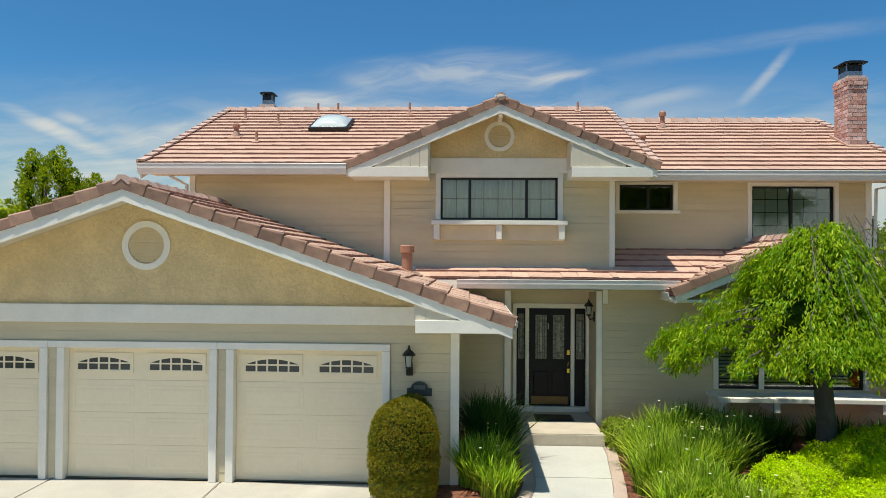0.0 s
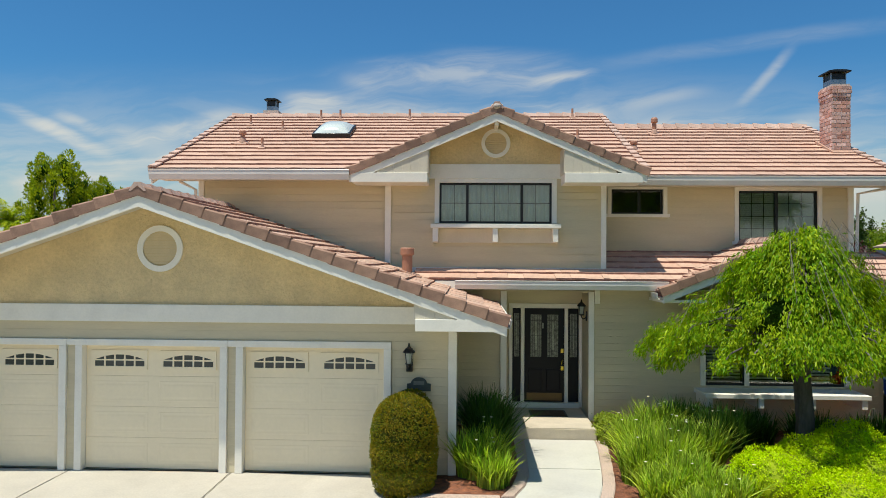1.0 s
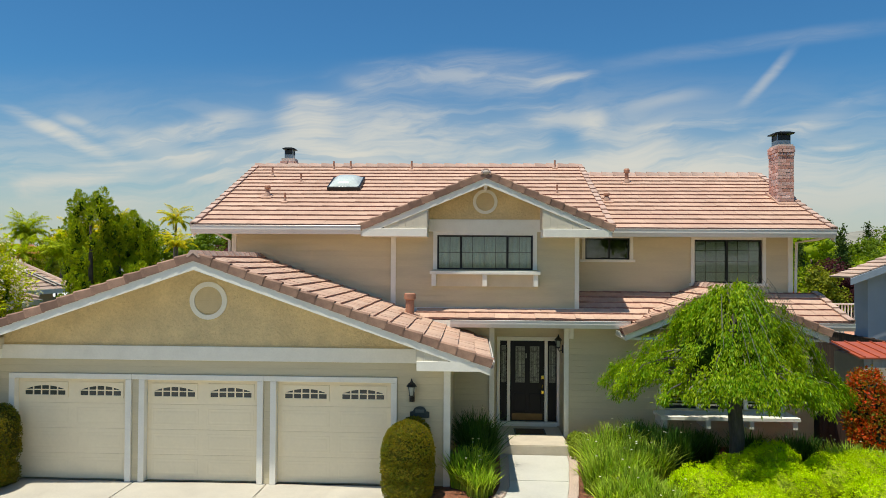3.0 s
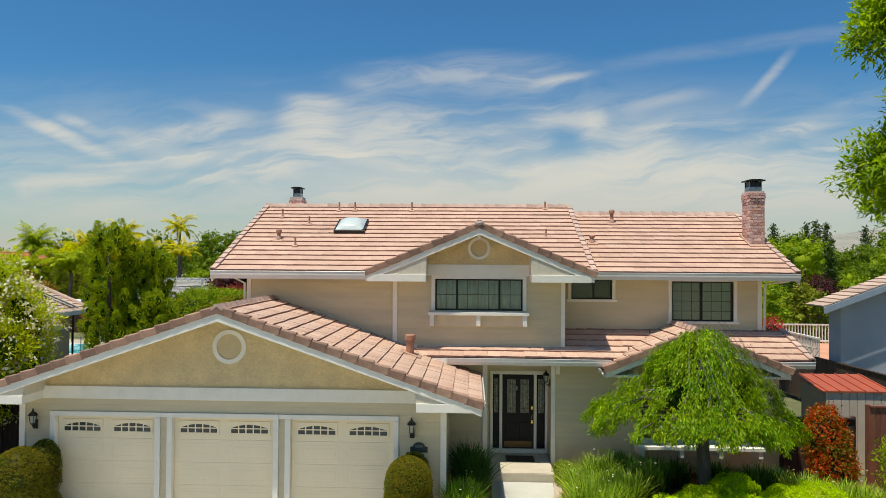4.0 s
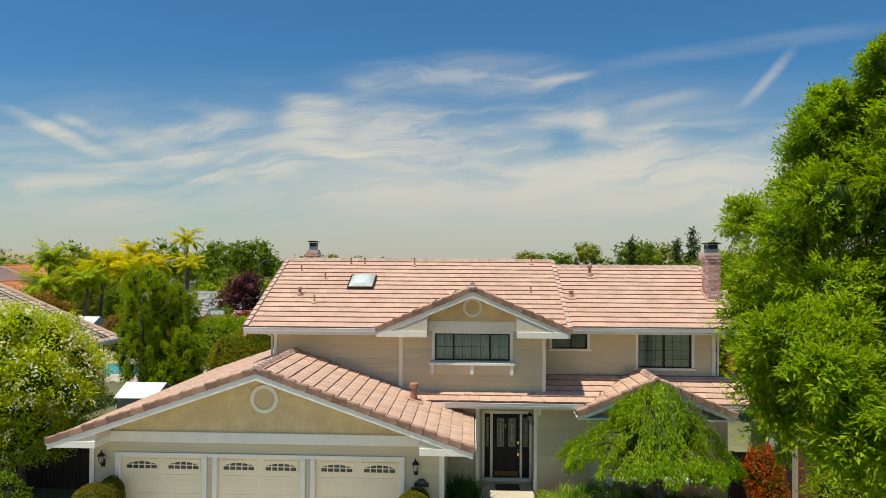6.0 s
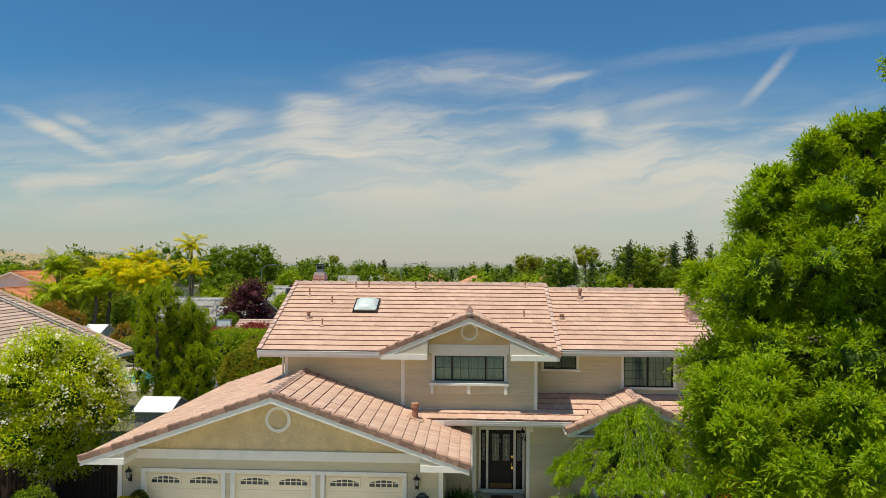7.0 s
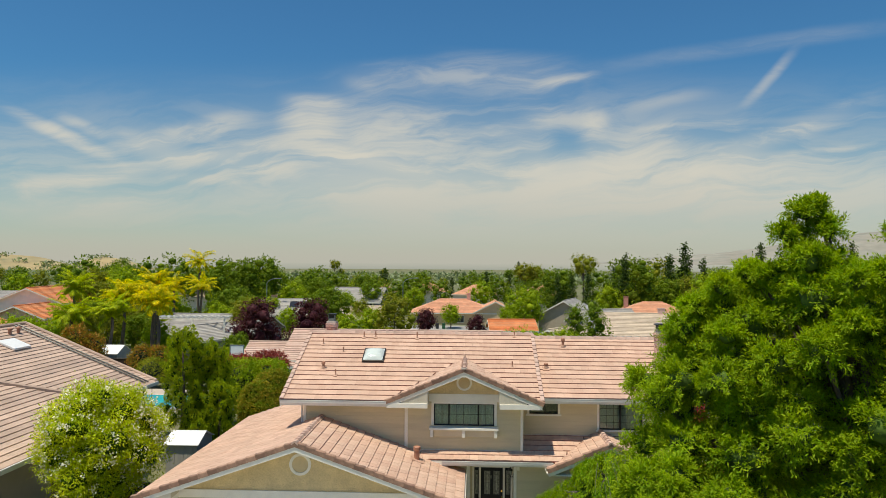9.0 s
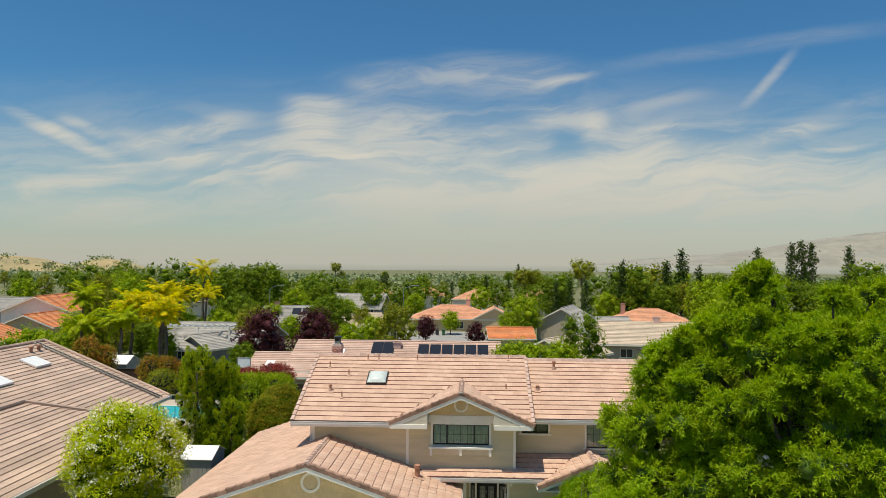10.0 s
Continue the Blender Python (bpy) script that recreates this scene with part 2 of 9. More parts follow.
GLASS = glass_material("window_glass")
FROST = material("seeded_lamp_glass", (0.36, 0.39, 0.34), 0.25, vary=0.06, bump=0.1)
LEADED = material("leaded_glass", (0.20, 0.21, 0.18), 0.12, vary=0.5, scale=14, fine=60, bump=0.6, bump_scale=30)
# near-black: the dimness of unlit rooms is put into the colour
INSIDE = material("painted_room_dark", (0.03, 0.033, 0.03), 0.9, vary=0.3, scale=1)
CURTAIN = material("sheer_curtain_fabric", (0.88, 0.92, 0.86), 0.9, vary=0.08, scale=5, bump=0.1)
BLIND = material("white_blind_slats", (0.90, 0.90, 0.86), 0.6, vary=0.05, bump=0.05)
CONCRETE = material("broom_finished_concrete", (0.51, 0.475, 0.405), 0.85, vary=0.10, scale=0.9, fine=30, bump=0.35, bump_scale=120, stain=0.28, second=(0.46, 0.425, 0.37))
PATHCRETE = material("grey_path_concrete", (0.55, 0.535, 0.475), 0.85, vary=0.07, scale=0.9, fine=30, bump=0.35, bump_scale=120, stain=0.2, second=(0.52, 0.51, 0.47))
LANDING = material("exposed_aggregate_step", (0.55, 0.48, 0.38), 0.85, vary=0.12, scale=2, fine=90, bump=0.5, bump_scale=150, stain=0.2)
AGGREGATE = material("pink_pebble_aggregate", (0.60, 0.44, 0.36), 0.85, vary=0.30, scale=38, fine=110, bump=1.0, bump_scale=70, second=(0.50, 0.40, 0.34), depth=0.015)
MULCH = material("red_bark_mulch", (0.42, 0.15, 0.07), 0.95, vary=0.4, scale=9, fine=60, bump=1.0, bump_scale=40, second=(0.15, 0.07, 0.05), depth=0.05)
BRICK = material("red_weathered_brick", (0.55, 0.27, 0.21), 0.85, vary=0.2, scale=9, fine=50, bump=0.4, each=0.25, second=(0.66, 0.46, 0.41))
MORTAR = material("pale_mortar", (0.55, 0.47, 0.42), 0.9, vary=0.12, scale=12, bump=0.3)
PIPE = material("terracotta_painted_pipe", (0.40, 0.19, 0.12), 0.6, vary=0.12, scale=8, bump=0.1)
FLASH = material("painted_flashing", (0.50, 0.31, 0.23), 0.6, vary=0.12, scale=6, bump=0.1)
STEEL = material("galvanised_steel", (0.30, 0.33, 0.36), 0.35, metal=0.8, vary=0.12, scale=5, bump=0.1)
DOME = material("acrylic_skylight_dome", (0.62, 0.68, 0.65), 0.12, vary=0.05, scale=2, bump=0.02, coat=0.4)
BARK = material("grey_brown_bark", (0.13, 0.10, 0.08), 0.9, vary=0.3, scale=5, fine=30, bump=0.9, bump_scale=25, stretch=(1, 1, 0.25), depth=0.03)
BARK_DARK = material("dark_grey_bark", (0.085, 0.075, 0.068), 0.9, vary=0.3, scale=5, fine=30, bump=0.9, bump_scale=25, stretch=(1, 1, 0.25), depth=0.03)
TWIG = material("bare_grey_twigs", (0.20, 0.18, 0.155), 0.9, vary=0.2, bump=0.2)
WOOD_DARK = material("dark_stained_fence_boards", (0.06, 0.034, 0.024), 0.8, vary=0.25, scale=3, fine=40, bump=0.4, bump_scale=40, each=0.2, stretch=(3, 3, 0.4))
WOOD_RED = material("red_stained_fence_boards", (0.23, 0.085, 0.05), 0.75, vary=0.2, scale=3, fine=40, bump=0.4, bump_scale=40, each=0.2, stretch=(3, 3, 0.4))
# near-black fill: the shade inside dense bushes is put into its colour
CORE = material("painted_inner_shade", (0.020, 0.030, 0.010), 0.95, vary=0.4, scale=9, bump=0.5)

# ------------------------------------------------------------------ building blocks
def mesh_from(name, verts, faces, mat, smooth=False):
    me = bpy.data.meshes.new(name)
    me.from_pydata([tuple(v) for v in verts], [], faces)
    me.materials.append(mat)
    if smooth:
        me.shade_smooth()
    me.update()
    return me


def thing(name, label, category, at=(0, 0, 0), group="", kind=""):
    ob = new(name)
    ob.empty_display_size = 0.2
    ob.location = at
    return tagged(ob, label, category, group, kind)


def part(name, bm, mat, parent, label="", smooth=False, free=True):
    me = bpy.data.meshes.new(name)
    if smooth:
        for f in bm.faces:
            f.smooth = True
    bm.to_mesh(me)
    if free:
        bm.free()
    me.materials.append(mat)
    ob = new(name, me)
    ob.parent = parent
    if label:
        tagged(ob, label)
    return ob


def piece(name, me, parent, m=None, label=""):
    ob = new(name, me)
    ob.parent = parent
    if m is not None:
        ob.matrix_basis = m
    if label:
        tagged(ob, label)
    return ob


BOX_FACES = [(0, 3, 2, 1), (4, 5, 6, 7), (0, 1, 5, 4), (1, 2, 6, 5), (2, 3, 7, 6), (3, 0, 4, 7)]


def box(bm, x0, y0, z0, x1, y1, z1, m=None):
    vs = [Vector(p) for p in ((x0, y0, z0), (x1, y0, z0), (x1, y1, z0), (x0, y1, z0), (x0, y0, z1), (x1, y0, z1), (x1, y1, z1), (x0, y1, z1))]
    vs = [bm.verts.new(m @ v if m is not None else v) for v in vs]
    for f in BOX_FACES:
        bm.faces.new([vs[i] for i in f])
    return bm


def soft_box(bm, x0, y0, z0, x1, y1, z1, r=0.01, m=None):
    """A box with worn, bevelled edges."""
    b2 = bmesh.new()
    box(b2, x0, y0, z0, x1, y1, z1)
    bmesh.ops.bevel(b2, geom=b2.edges[:], offset=r, segments=2, affect="EDGES", profile=0.5)
    if m is not None:
        b2.transform(m)
    tmp = bpy.data.meshes.new("tmp")
    b2.to_mesh(tmp)
    b2.free()
    bm.from_mesh(tmp)
    bpy.data.meshes.remove(tmp)
    return bm


def B():
    return bmesh.new()


def prism(bm, poly, along, back):
    """poly: points in the plane given by along(a, b, depth); extruded from depth 0 to back."""
    lo = [bm.verts.new(along(a, b, 0.0)) for a, b in poly]
    hi = [bm.verts.new(along(a, b, back)) for a, b in poly]
    n = len(poly)
    bm.faces.new(lo)
    bm.faces.new(hi[::-1])
    for i in range(n):
        j = (i + 1) % n
        bm.faces.new((lo[j], lo[i], hi[i], hi[j]))
    return bm


def tube(bm, pts, radii, sides=8, cap=True):
    """A tube along points, with a radius at each."""
    rings = []
    for i, p in enumerate(pts):
        p = Vector(p)
        a = Vector(pts[max(i - 1, 0)])
        b = Vector(pts[min(i + 1, len(pts) - 1)])
        d = (b - a).normalized()
        s = d.cross(Vector((0.31, 0.95, 0.1) if abs(d.y) < 0.9 else (1, 0.1, 0))).normalized()
        u = s.cross(d)
        rings.append([bm.verts.new(p + (s * math.cos(2 * math.pi * k / sides) + u * math.sin(2 * math.pi * k / sides)) * radii[i]) for k in range(sides)])
    for r0, r1 in zip(rings, rings[1:]):
        for k in range(sides):
            bm.faces.new((r0[k], r0[(k + 1) % sides], r1[(k + 1) % sides], r1[k]))
    if cap:
        bm.faces.new(rings[0][::-1])
        bm.faces.new(rings[-1])
    return bm


def lathe(bm, profile, sides=16, at=(0, 0, 0)):
    """profile: (radius, height) from bottom to top."""
    rings = [[bm.verts.new((at[0] + r * math.cos(2 * math.pi * k / sides), at[1] + r * math.sin(2 * math.pi * k / sides), at[2] + z)) for k in range(sides)] for r, z in profile]
    for r0, r1 in zip(rings, rings[1:]):
        for k in range(sides):
            bm.faces.new((r0[k], r0[(k + 1) % sides], r1[(k + 1) % sides], r1[k]))
    bm.faces.new(rings[0][::-1])
    bm.faces.new(rings[-1])
    return bm


def ring_disc(bm, cx, cz, r0, r1, y0, y1, n=40):
    """An upright ring in the x-z plane."""
    vs = []
    for k in range(n):
        a = 2 * math.pi * k / n
        c, s = math.cos(a), math.sin(a)
        vs.append([bm.verts.new((cx + r * c, y, cz + r * s)) for r, y in ((r0, y0), (r1, y0), (r1, y1), (r0, y1))])
    for k in range(n):
        p, q = vs[k], vs[(k + 1) % n]
        for i in range(4):
            j = (i + 1) % 4
            bm.faces.new((p[i], p[j], q[j], q[i]))
    return bm


def split_wall(x0, x1, z0, z1, holes):
    """The rectangles of an upright wall that its holes leave."""
    xs = sorted({x0, x1, *[h[0] for h in holes], *[h[1] for h in holes]})
    out = []
    for a, b in zip(xs, xs[1:]):
        if b <= x0 or a >= x1:
            continue
        cuts = sorted((h[2], h[3]) for h in holes if h[0] <= a + 1e-6 and h[1] >= b - 1e-6)
        z = z0
        for c, d in cuts:
            if c > z:
                out.append((a, b, z, min(c, z1)))
            z = max(z, d)
        if z < z1:
            out.append((a, b, z, z1))
    return out


def wall(name, parent, x0, x1, z0, z1, y, thick, mat, holes=()):
    bm = B()
    for a, b, c, d in split_wall(x0, x1, z0, z1, holes):
        box(bm, a, y, c, b, y + thick, d)
    bmesh.ops.remove_doubles(bm, verts=bm.verts[:], dist=0.0005)
    return part(name, bm, mat, parent)


LAP = 0.15


def lap_boards(parent, x0, x1, z0, z1, y, holes=()):
    """Lap siding on a wall that faces the street: every board a piece."""
    z = z0
    while z < z1 - 0.03:
        top = min(z + LAP, z1)
        spans = [(x0, x1)]
        for h in holes:
            if h[2] < top - 0.02 and h[3] > z + 0.02:
                nxt = []
                for a, b in spans:
                    if h[1] <= a or h[0] >= b:
                        nxt.append((a, b))
                    else:
                        if h[0] - a > 0.02:
                            nxt.append((a, h[0]))
                        if b - h[1] > 0.02:
                            nxt.append((h[1], b))
                spans = nxt
        for a, b in spans:
            bm = B()
            d = random.uniform(-0.0015, 0.0015)
            prism(bm, [(-0.018 + d, 0.003), (0, 0.004), (0, top - z - 0.001), (-0.008, top - z - 0.001)], lambda p, q, w: (a + w, y + p, z + q), b - a)
            piece("siding_board", finish(bm, "siding_board", SIDING), parent)
        z += LAP


def finish(bm, name, mat, smooth=False):
    me = bpy.data.meshes.new(name)
    bm.normal_update()
    if smooth:
        for f in bm.faces:
            f.smooth = True
    bm.to_mesh(me)
    bm.free()
    me.materials.append(mat)
    return me


EXPO, TW = 0.358, 0.33


def tile_rows(height, umin, umax, offset=0.5):
    """The cut outlines of the tiles on a slope: (u at lower left, lower right, upper right, upper left, v0, v1)."""
    rows = []
    n = int(math.ceil(height / EXPO))
    for i in range(n):
        v0, v1 = i * EXPO, min((i + 1) * EXPO + 0.03, height)
        lo0, lo1, hi0, hi1 = umin(v0), umin(v1), umax(v0), umax(v1)
        start = min(lo0, lo1) - (offset * TW if i % 2 else 0) - 0.001
        u = start
        while u < max(hi0, hi1):
            a0, b0 = max(u, lo0), min(u + TW, hi0)
            a1, b1 = max(u, lo1), min(u + TW, hi1)
            if max(b0 - a0, b1 - a1) > 0.03:
                rows.append((a0, max(b0, a0 + 0.002), max(b1, a1 + 0.002), a1, v0, v1))
            u += TW
    return rows


def tile_solid(q, jit):
    """A flat interlocking tile: thick butt end, thin head, a slight step along one side."""
    a0, b0, b1, a1, v0, v1 = q
    g = 0.0015
    a0, a1, b0, b1 = a0 + g, a1 + g, b0 - g, b1 - g
    h0, h1 = 0.070 + jit, 0.026 + jit
    dv = jit * 1.2
    return [(a0, v0 - 0.02 + dv, h0 - 0.05), (b0, v0 - 0.02 + dv, h0 - 0.05), (b1, v1, 0.0), (a1, v1, 0.0),
            (a0, v0 - 0.012 + dv, h0), (b0, v0 - 0.012 + dv, h0 - 0.004), (b1, v1, h1), (a1, v1, h1)]


def slope(parent, origin, uway, vway, length, height, umin, umax, mode, label="", deck=True, seed=1):
    """One plane of a tiled roof. mode 'pieces': each tile an object; 'joined': one mesh."""
    rnd = random.Random(seed)
    O, Uv, Vv = Vector(origin), Vector(uway).normalized(), Vector(vway).normalized()
    Nv = Uv.cross(Vv).normalized()
    if Nv.z < 0:
        Nv = -Nv
    flip = Uv.cross(Vv).z < 0

    def W(p):
        return O + Uv * p[0] + Vv * p[1] + Nv * p[2]

    faces = [f[::-1] for f in BOX_FACES] if flip else BOX_FACES
    tiles = tile_rows(height, umin, umax)
    if deck:
        bm = B()
        n = 6
        lo = []
        for i in range(n + 1):
            v = height * i / n
            lo.append((umin(v), umax(v), v))
        for (a0, b0, v0), (a1, b1, v1) in zip(lo, lo[1:]):
            vs = [bm.verts.new(W(p)) for p in ((a0, v0, -0.10), (b0, v0, -0.10), (b1, v1, -0.10), (a1, v1, -0.10), (a0, v0, 0), (b0, v0, 0), (b1, v1, 0), (a1, v1, 0))]
            for f in faces:
                bm.faces.new([vs[i] for i in f])
        bmesh.ops.remove_doubles(bm, verts=bm.verts[:], dist=0.001)
        part("roof_deck", bm, UNDER, parent)
    if mode == "pieces":
        shared = {}
        for q in tiles:
            key = tuple(round(c, 3) for c in (q[1] - q[0], q[2] - q[0], q[3] - q[0], q[5] - q[4]))
            if key not in shared:
                vs = tile_solid((0, key[0], key[1], key[2], 0, key[3]), 0)
                shared[key] = mesh_from("roof_tile", vs, faces, TILE_ONE)
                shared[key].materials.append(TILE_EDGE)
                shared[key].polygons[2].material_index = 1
            R = Matrix((Uv, Vv, Nv)).transposed().to_4x4()
            jit = rnd.uniform(-0.004, 0.005)
            m = Matrix.Translation(W((q[0], q[4] + jit * 0.8, jit))) @ R @ Matrix.Rotation(rnd.uniform(-0.012, 0.012), 4, "Z")
            piece("roof_tile", shared[key], parent, m)
    else:
        verts, fs = [], []
        for q in tiles:
            k = len(verts)
            verts += [W(p) for p in tile_solid(q, rnd.uniform(-0.002, 0.003))]
            fs += [tuple(k + i for i in f) for f in faces]
        me = mesh_from("roof_tiles", verts, fs, TILE)
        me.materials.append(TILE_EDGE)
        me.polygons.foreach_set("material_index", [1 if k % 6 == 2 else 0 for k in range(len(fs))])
        ob = new("roof_tiles", me)
        ob.parent = parent
        tagged(ob, label or "rows of flat salmon concrete roof tiles", kind="stuff")


def run_of(parent, name, p0, p1, profile, mat, step=EXPO, up=(0, 0, 1), lap=0.05, seed=3):
    """Overlapping trim tiles from p0 (low) to p1 (high), with a cross-section profile of (side, height)."""
    rnd = random.Random(seed)
    p0, p1 = Vector(p0), Vector(p1)
    d = (p1 - p0)
    n = max(1, round(d.length / step))
    s = d.length / n
    d.normalize()
    side = d.cross(Vector(up)).normalized()
    u = side.cross(d)
    k = len(profile)
    verts = [(a * 1.08, 0.0 - 0.02, b * 1.06 + 0.018) for a, b in profile] + [(a * 0.92, s + lap - 0.02, b * 0.92 - 0.010) for a, b in profile]
    faces = [tuple(range(k))[::-1], tuple(range(k, 2 * k))] + [(i, (i + 1) % k, k + (i + 1) % k, k + i) for i in range(k)]
    me = mesh_from(name, verts, faces, mat)
    bm = B()
    bm.from_mesh(me)
    bmesh.ops.recalc_face_normals(bm, faces=bm.faces[:])
    bm.to_mesh(me)
    bm.free()
    R = Matrix((side, d, u)).transposed().to_4x4()
    for i in range(n):
        m = Matrix.Translation(p0 + d * (s * i)) @ R @ Matrix.Rotation(rnd.uniform(-0.012, 0.012), 4, "Z") @ Matrix.Rotation(rnd.uniform(-0.01, 0.01), 4, "X")
        piece(name, me, parent, m)


CAP_PROFILE = [(-0.13, -0.055), (-0.10, -0.065), (0, 0.02), (0.10, -0.065), (0.13, -0.055), (0.05, 0.075), (-0.05, 0.075)]
RAKE_PROFILE = [(-0.075, -0.105), (-0.05, -0.105), (-0.05, 0.04), (0.09, 0.04), (0.09, 0.07), (-0.05, 0.075), (-0.075, 0.05)]
RAKE_MIRROR = [(-a, b) for a, b in RAKE_PROFILE][::-1]

# ------------------------------------------------------------------ the house
house = thing("house", "two-storey beige lap-sided house with salmon concrete tile roofs", "house")

# --- walls
GY = 0.0
DOORS = [(-5.47, -3.08), (-2.68, -0.29), (0.10, 2.50)]
DTOP = 2.13
g_holes = [(a, b, 0.0, DTOP) for a, b in DOORS]
gwall = wall("garage_front_wall", house, -6.31, 3.7, -0.25, 2.75, GY, 0.16, SIDING, g_holes)
trim_holes = [(a - 0.13, b + 0.13, -0.3, DTOP + 0.12) for a, b in DOORS]
lap_boards(gwall, -6.19, 3.58, 0.0, 2.56, GY, trim_holes)
bm = B()
box(bm, 3.54, 0.0, -0.25, 3.7, 8.0, 2.8)
part("garage_side_wall", bm, SIDING, house)
bm = B()
box(bm, -6.31, 0.16, -0.25, -6.15, 12.0, 2.75)
box(bm, -6.31, 11.8, -0.25, -2.1, 12.0, 2.75)
part("garage_side_wall", bm, SIDING, house)
bm = B()
prism(bm, [(-6.31, 2.75), (3.7, 2.75), (3.7, 2.82), (-1.35, 4.60), (-6.31, 2.85)], lambda a, b, w: (a, -0.03 + w, b), 0.19)
part("gable_stucco", bm, STUCCO, house, "tan troweled stucco gable over the garage")
bm = B()
soft_box(bm, -6.33, -0.085, 2.545, 3.72, -0.032, 2.84, 0.008)
part("garage_beam", bm, TRIM, house, "long white painted beam")

e_holes = [(4.72, 6.50, 0.2, 2.94)]
ewall = wall("entry_wall", house, 3.7, 12.7, -0.3, 3.25, 3.4, 0.16, SIDING, e_holes + [(8.97, 11.90, 0.98, 2.20)])
lap_boards(ewall, 3.7, 12.6, 0.05, 3.2, 3.4, [(4.62, 6.60, -0.3, 2.96), (8.86, 12.01, 0.62, 2.30)])
bm = B()
box(bm, 4.56, 3.56, 0.2, 4.72, 4.46, 3.2)
part("porch_side_wall", bm, SIDING, house)
bm = B()
box(bm, 6.50, 3.56, 0.2, 6.66, 4.46, 3.2)
part("porch_side_wall", bm, SIDING, house)
wall("porch_back_wall", house, 4.72, 6.50, 0.2, 3.0, 4.32, 0.14, SIDING, [(4.83, 6.499, 0.28, 2.62)])
bm = B()
box(bm, 4.56, 3.40, 2.98, 6.66, 4.46, 3.06)
part("porch_ceiling", bm, TRIM, house)

W1 = (3.25, 5.71, 4.43, 5.32)
uwall = wall("upper_gable_wall", house, 2.1, 6.86, 3.3, 5.75, 3.5, 0.16, SIDING, [W1])
lap_boards(uwall, 2.19, 6.77, 3.46, 5.40, 3.5, [(W1[0] - 0.1, W1[1] + 0.1, 4.0, 5.45)])
bm = B()
prism(bm, [(2.1, 5.72), (6.86, 5.72), (4.48, 6.70)], lambda a, b, w: (a, 3.455 + w, b), 0.2)
part("upper_gable_stucco", bm, STUCCO, house)
lwall = wall("upper_left_wall", house, -2.1, 2.1, 2.9, 5.5, 3.55, 0.16, SIDING)
lap_boards(lwall, -2.0, 2.1, 3.25, 5.38, 3.55)
W3, W2 = (7.21, 8.41, 4.72, 5.30), (10.13, 11.93, 4.10, 5.27)
rwall = wall("upper_right_wall", house, 6.86, 12.7, 3.3, 5.6, 4.6, 0.16, SIDING, [W3, W2])
lap_boards(rwall, 6.98, 12.61, 3.82, 5.38, 4.6, [(7.12, 8.50, 4.64, 5.40), (10.04, 12.02, 4.03, 5.40)])
bm = B()
box(bm, 6.70, 3.66, 3.3, 6.86, 4.6, 5.6)
box(bm, -2.1, 3.71, 0, -1.94, 12.9, 5.5)
box(bm, 12.54, 3.56, 0, 12.7, 12.9, 3.3)
box(bm, 12.54, 4.76, 3.3, 12.7, 12.9, 5.6)
box(bm, -2.1, 12.9, 0, 12.7, 13.06, 5.6)
prism(bm, [(3.7, 5.5), (12.9, 5.5), (8.2, 7.40)], lambda a, b, w: (-2.1 + w, a, b), 0.16)
prism(bm, [(4.9, 5.5), (12.4, 5.5), (8.5, 7.05)], lambda a, b, w: (12.54 + w, a, b), 0.16)
part("side_and_back_walls", bm, SIDING, house)

# --- white trim boards
def board(x0, y0, z0, x1, y1, z1, name="trim_board", mat=None, parent=None, r=0.006):
    bm = B()
    soft_box(bm, x0, y0, z0, x1, y1, z1, r)
    return part(name, bm, mat or TRIM, parent or house)


for x0, x1 in ((3.58, 3.72), (-6.33, -6.19)):
    board(x0, -0.055, -0.02, x1, -0.002, 2.545)
for a, b in DOORS:
    board(a - 0.12, -0.06, 0.0, a + 0.004, 0.11, DTOP - 0.001)
    board(b - 0.004, -0.06, 0.0, b + 0.12, 0.11, DTOP - 0.001)
    board(a - 0.12, -0.06, DTOP - 0.004 + 0.005, b + 0.12, 0.11, DTOP + 0.11)
board(-3.08 + 0.12, -0.05, DTOP + 0.004, -2.68 - 0.12, -0.004, DTOP + 0.108)
board(-0.29 + 0.12, -0.05, DTOP + 0.004, 0.10 - 0.12, -0.004, DTOP + 0.108)
for x0, x1 in ((4.60, 4.73), (6.49, 6.61)):
    board(x0, 3.34, 0.2, x1, 3.405, 2.96)
board(6.62, 3.34, 2.70, 6.73, 3.395, 3.00)
for x0, x1 in ((2.06, 2.19), (6.77, 6.88)):
    board(x0, 3.445, 3.40, x1, 3.498, 5.40)
board(-2.12, 3.495, 3.2, -2.0, 3.548, 5.38)
board(12.60, 4.545, 3.80, 12.72, 4.598, 5.38)
board(2.92, 3.43, 5.405, 6.10, 3.498, 5.72, "header_board")
board(6.98, 4.56, 3.80, 12.5, 4.575, 3.86, "flashing_board")
board(2.3, 3.455, 3.36, 6.9, 3.475, 3.46, "flashing_board")


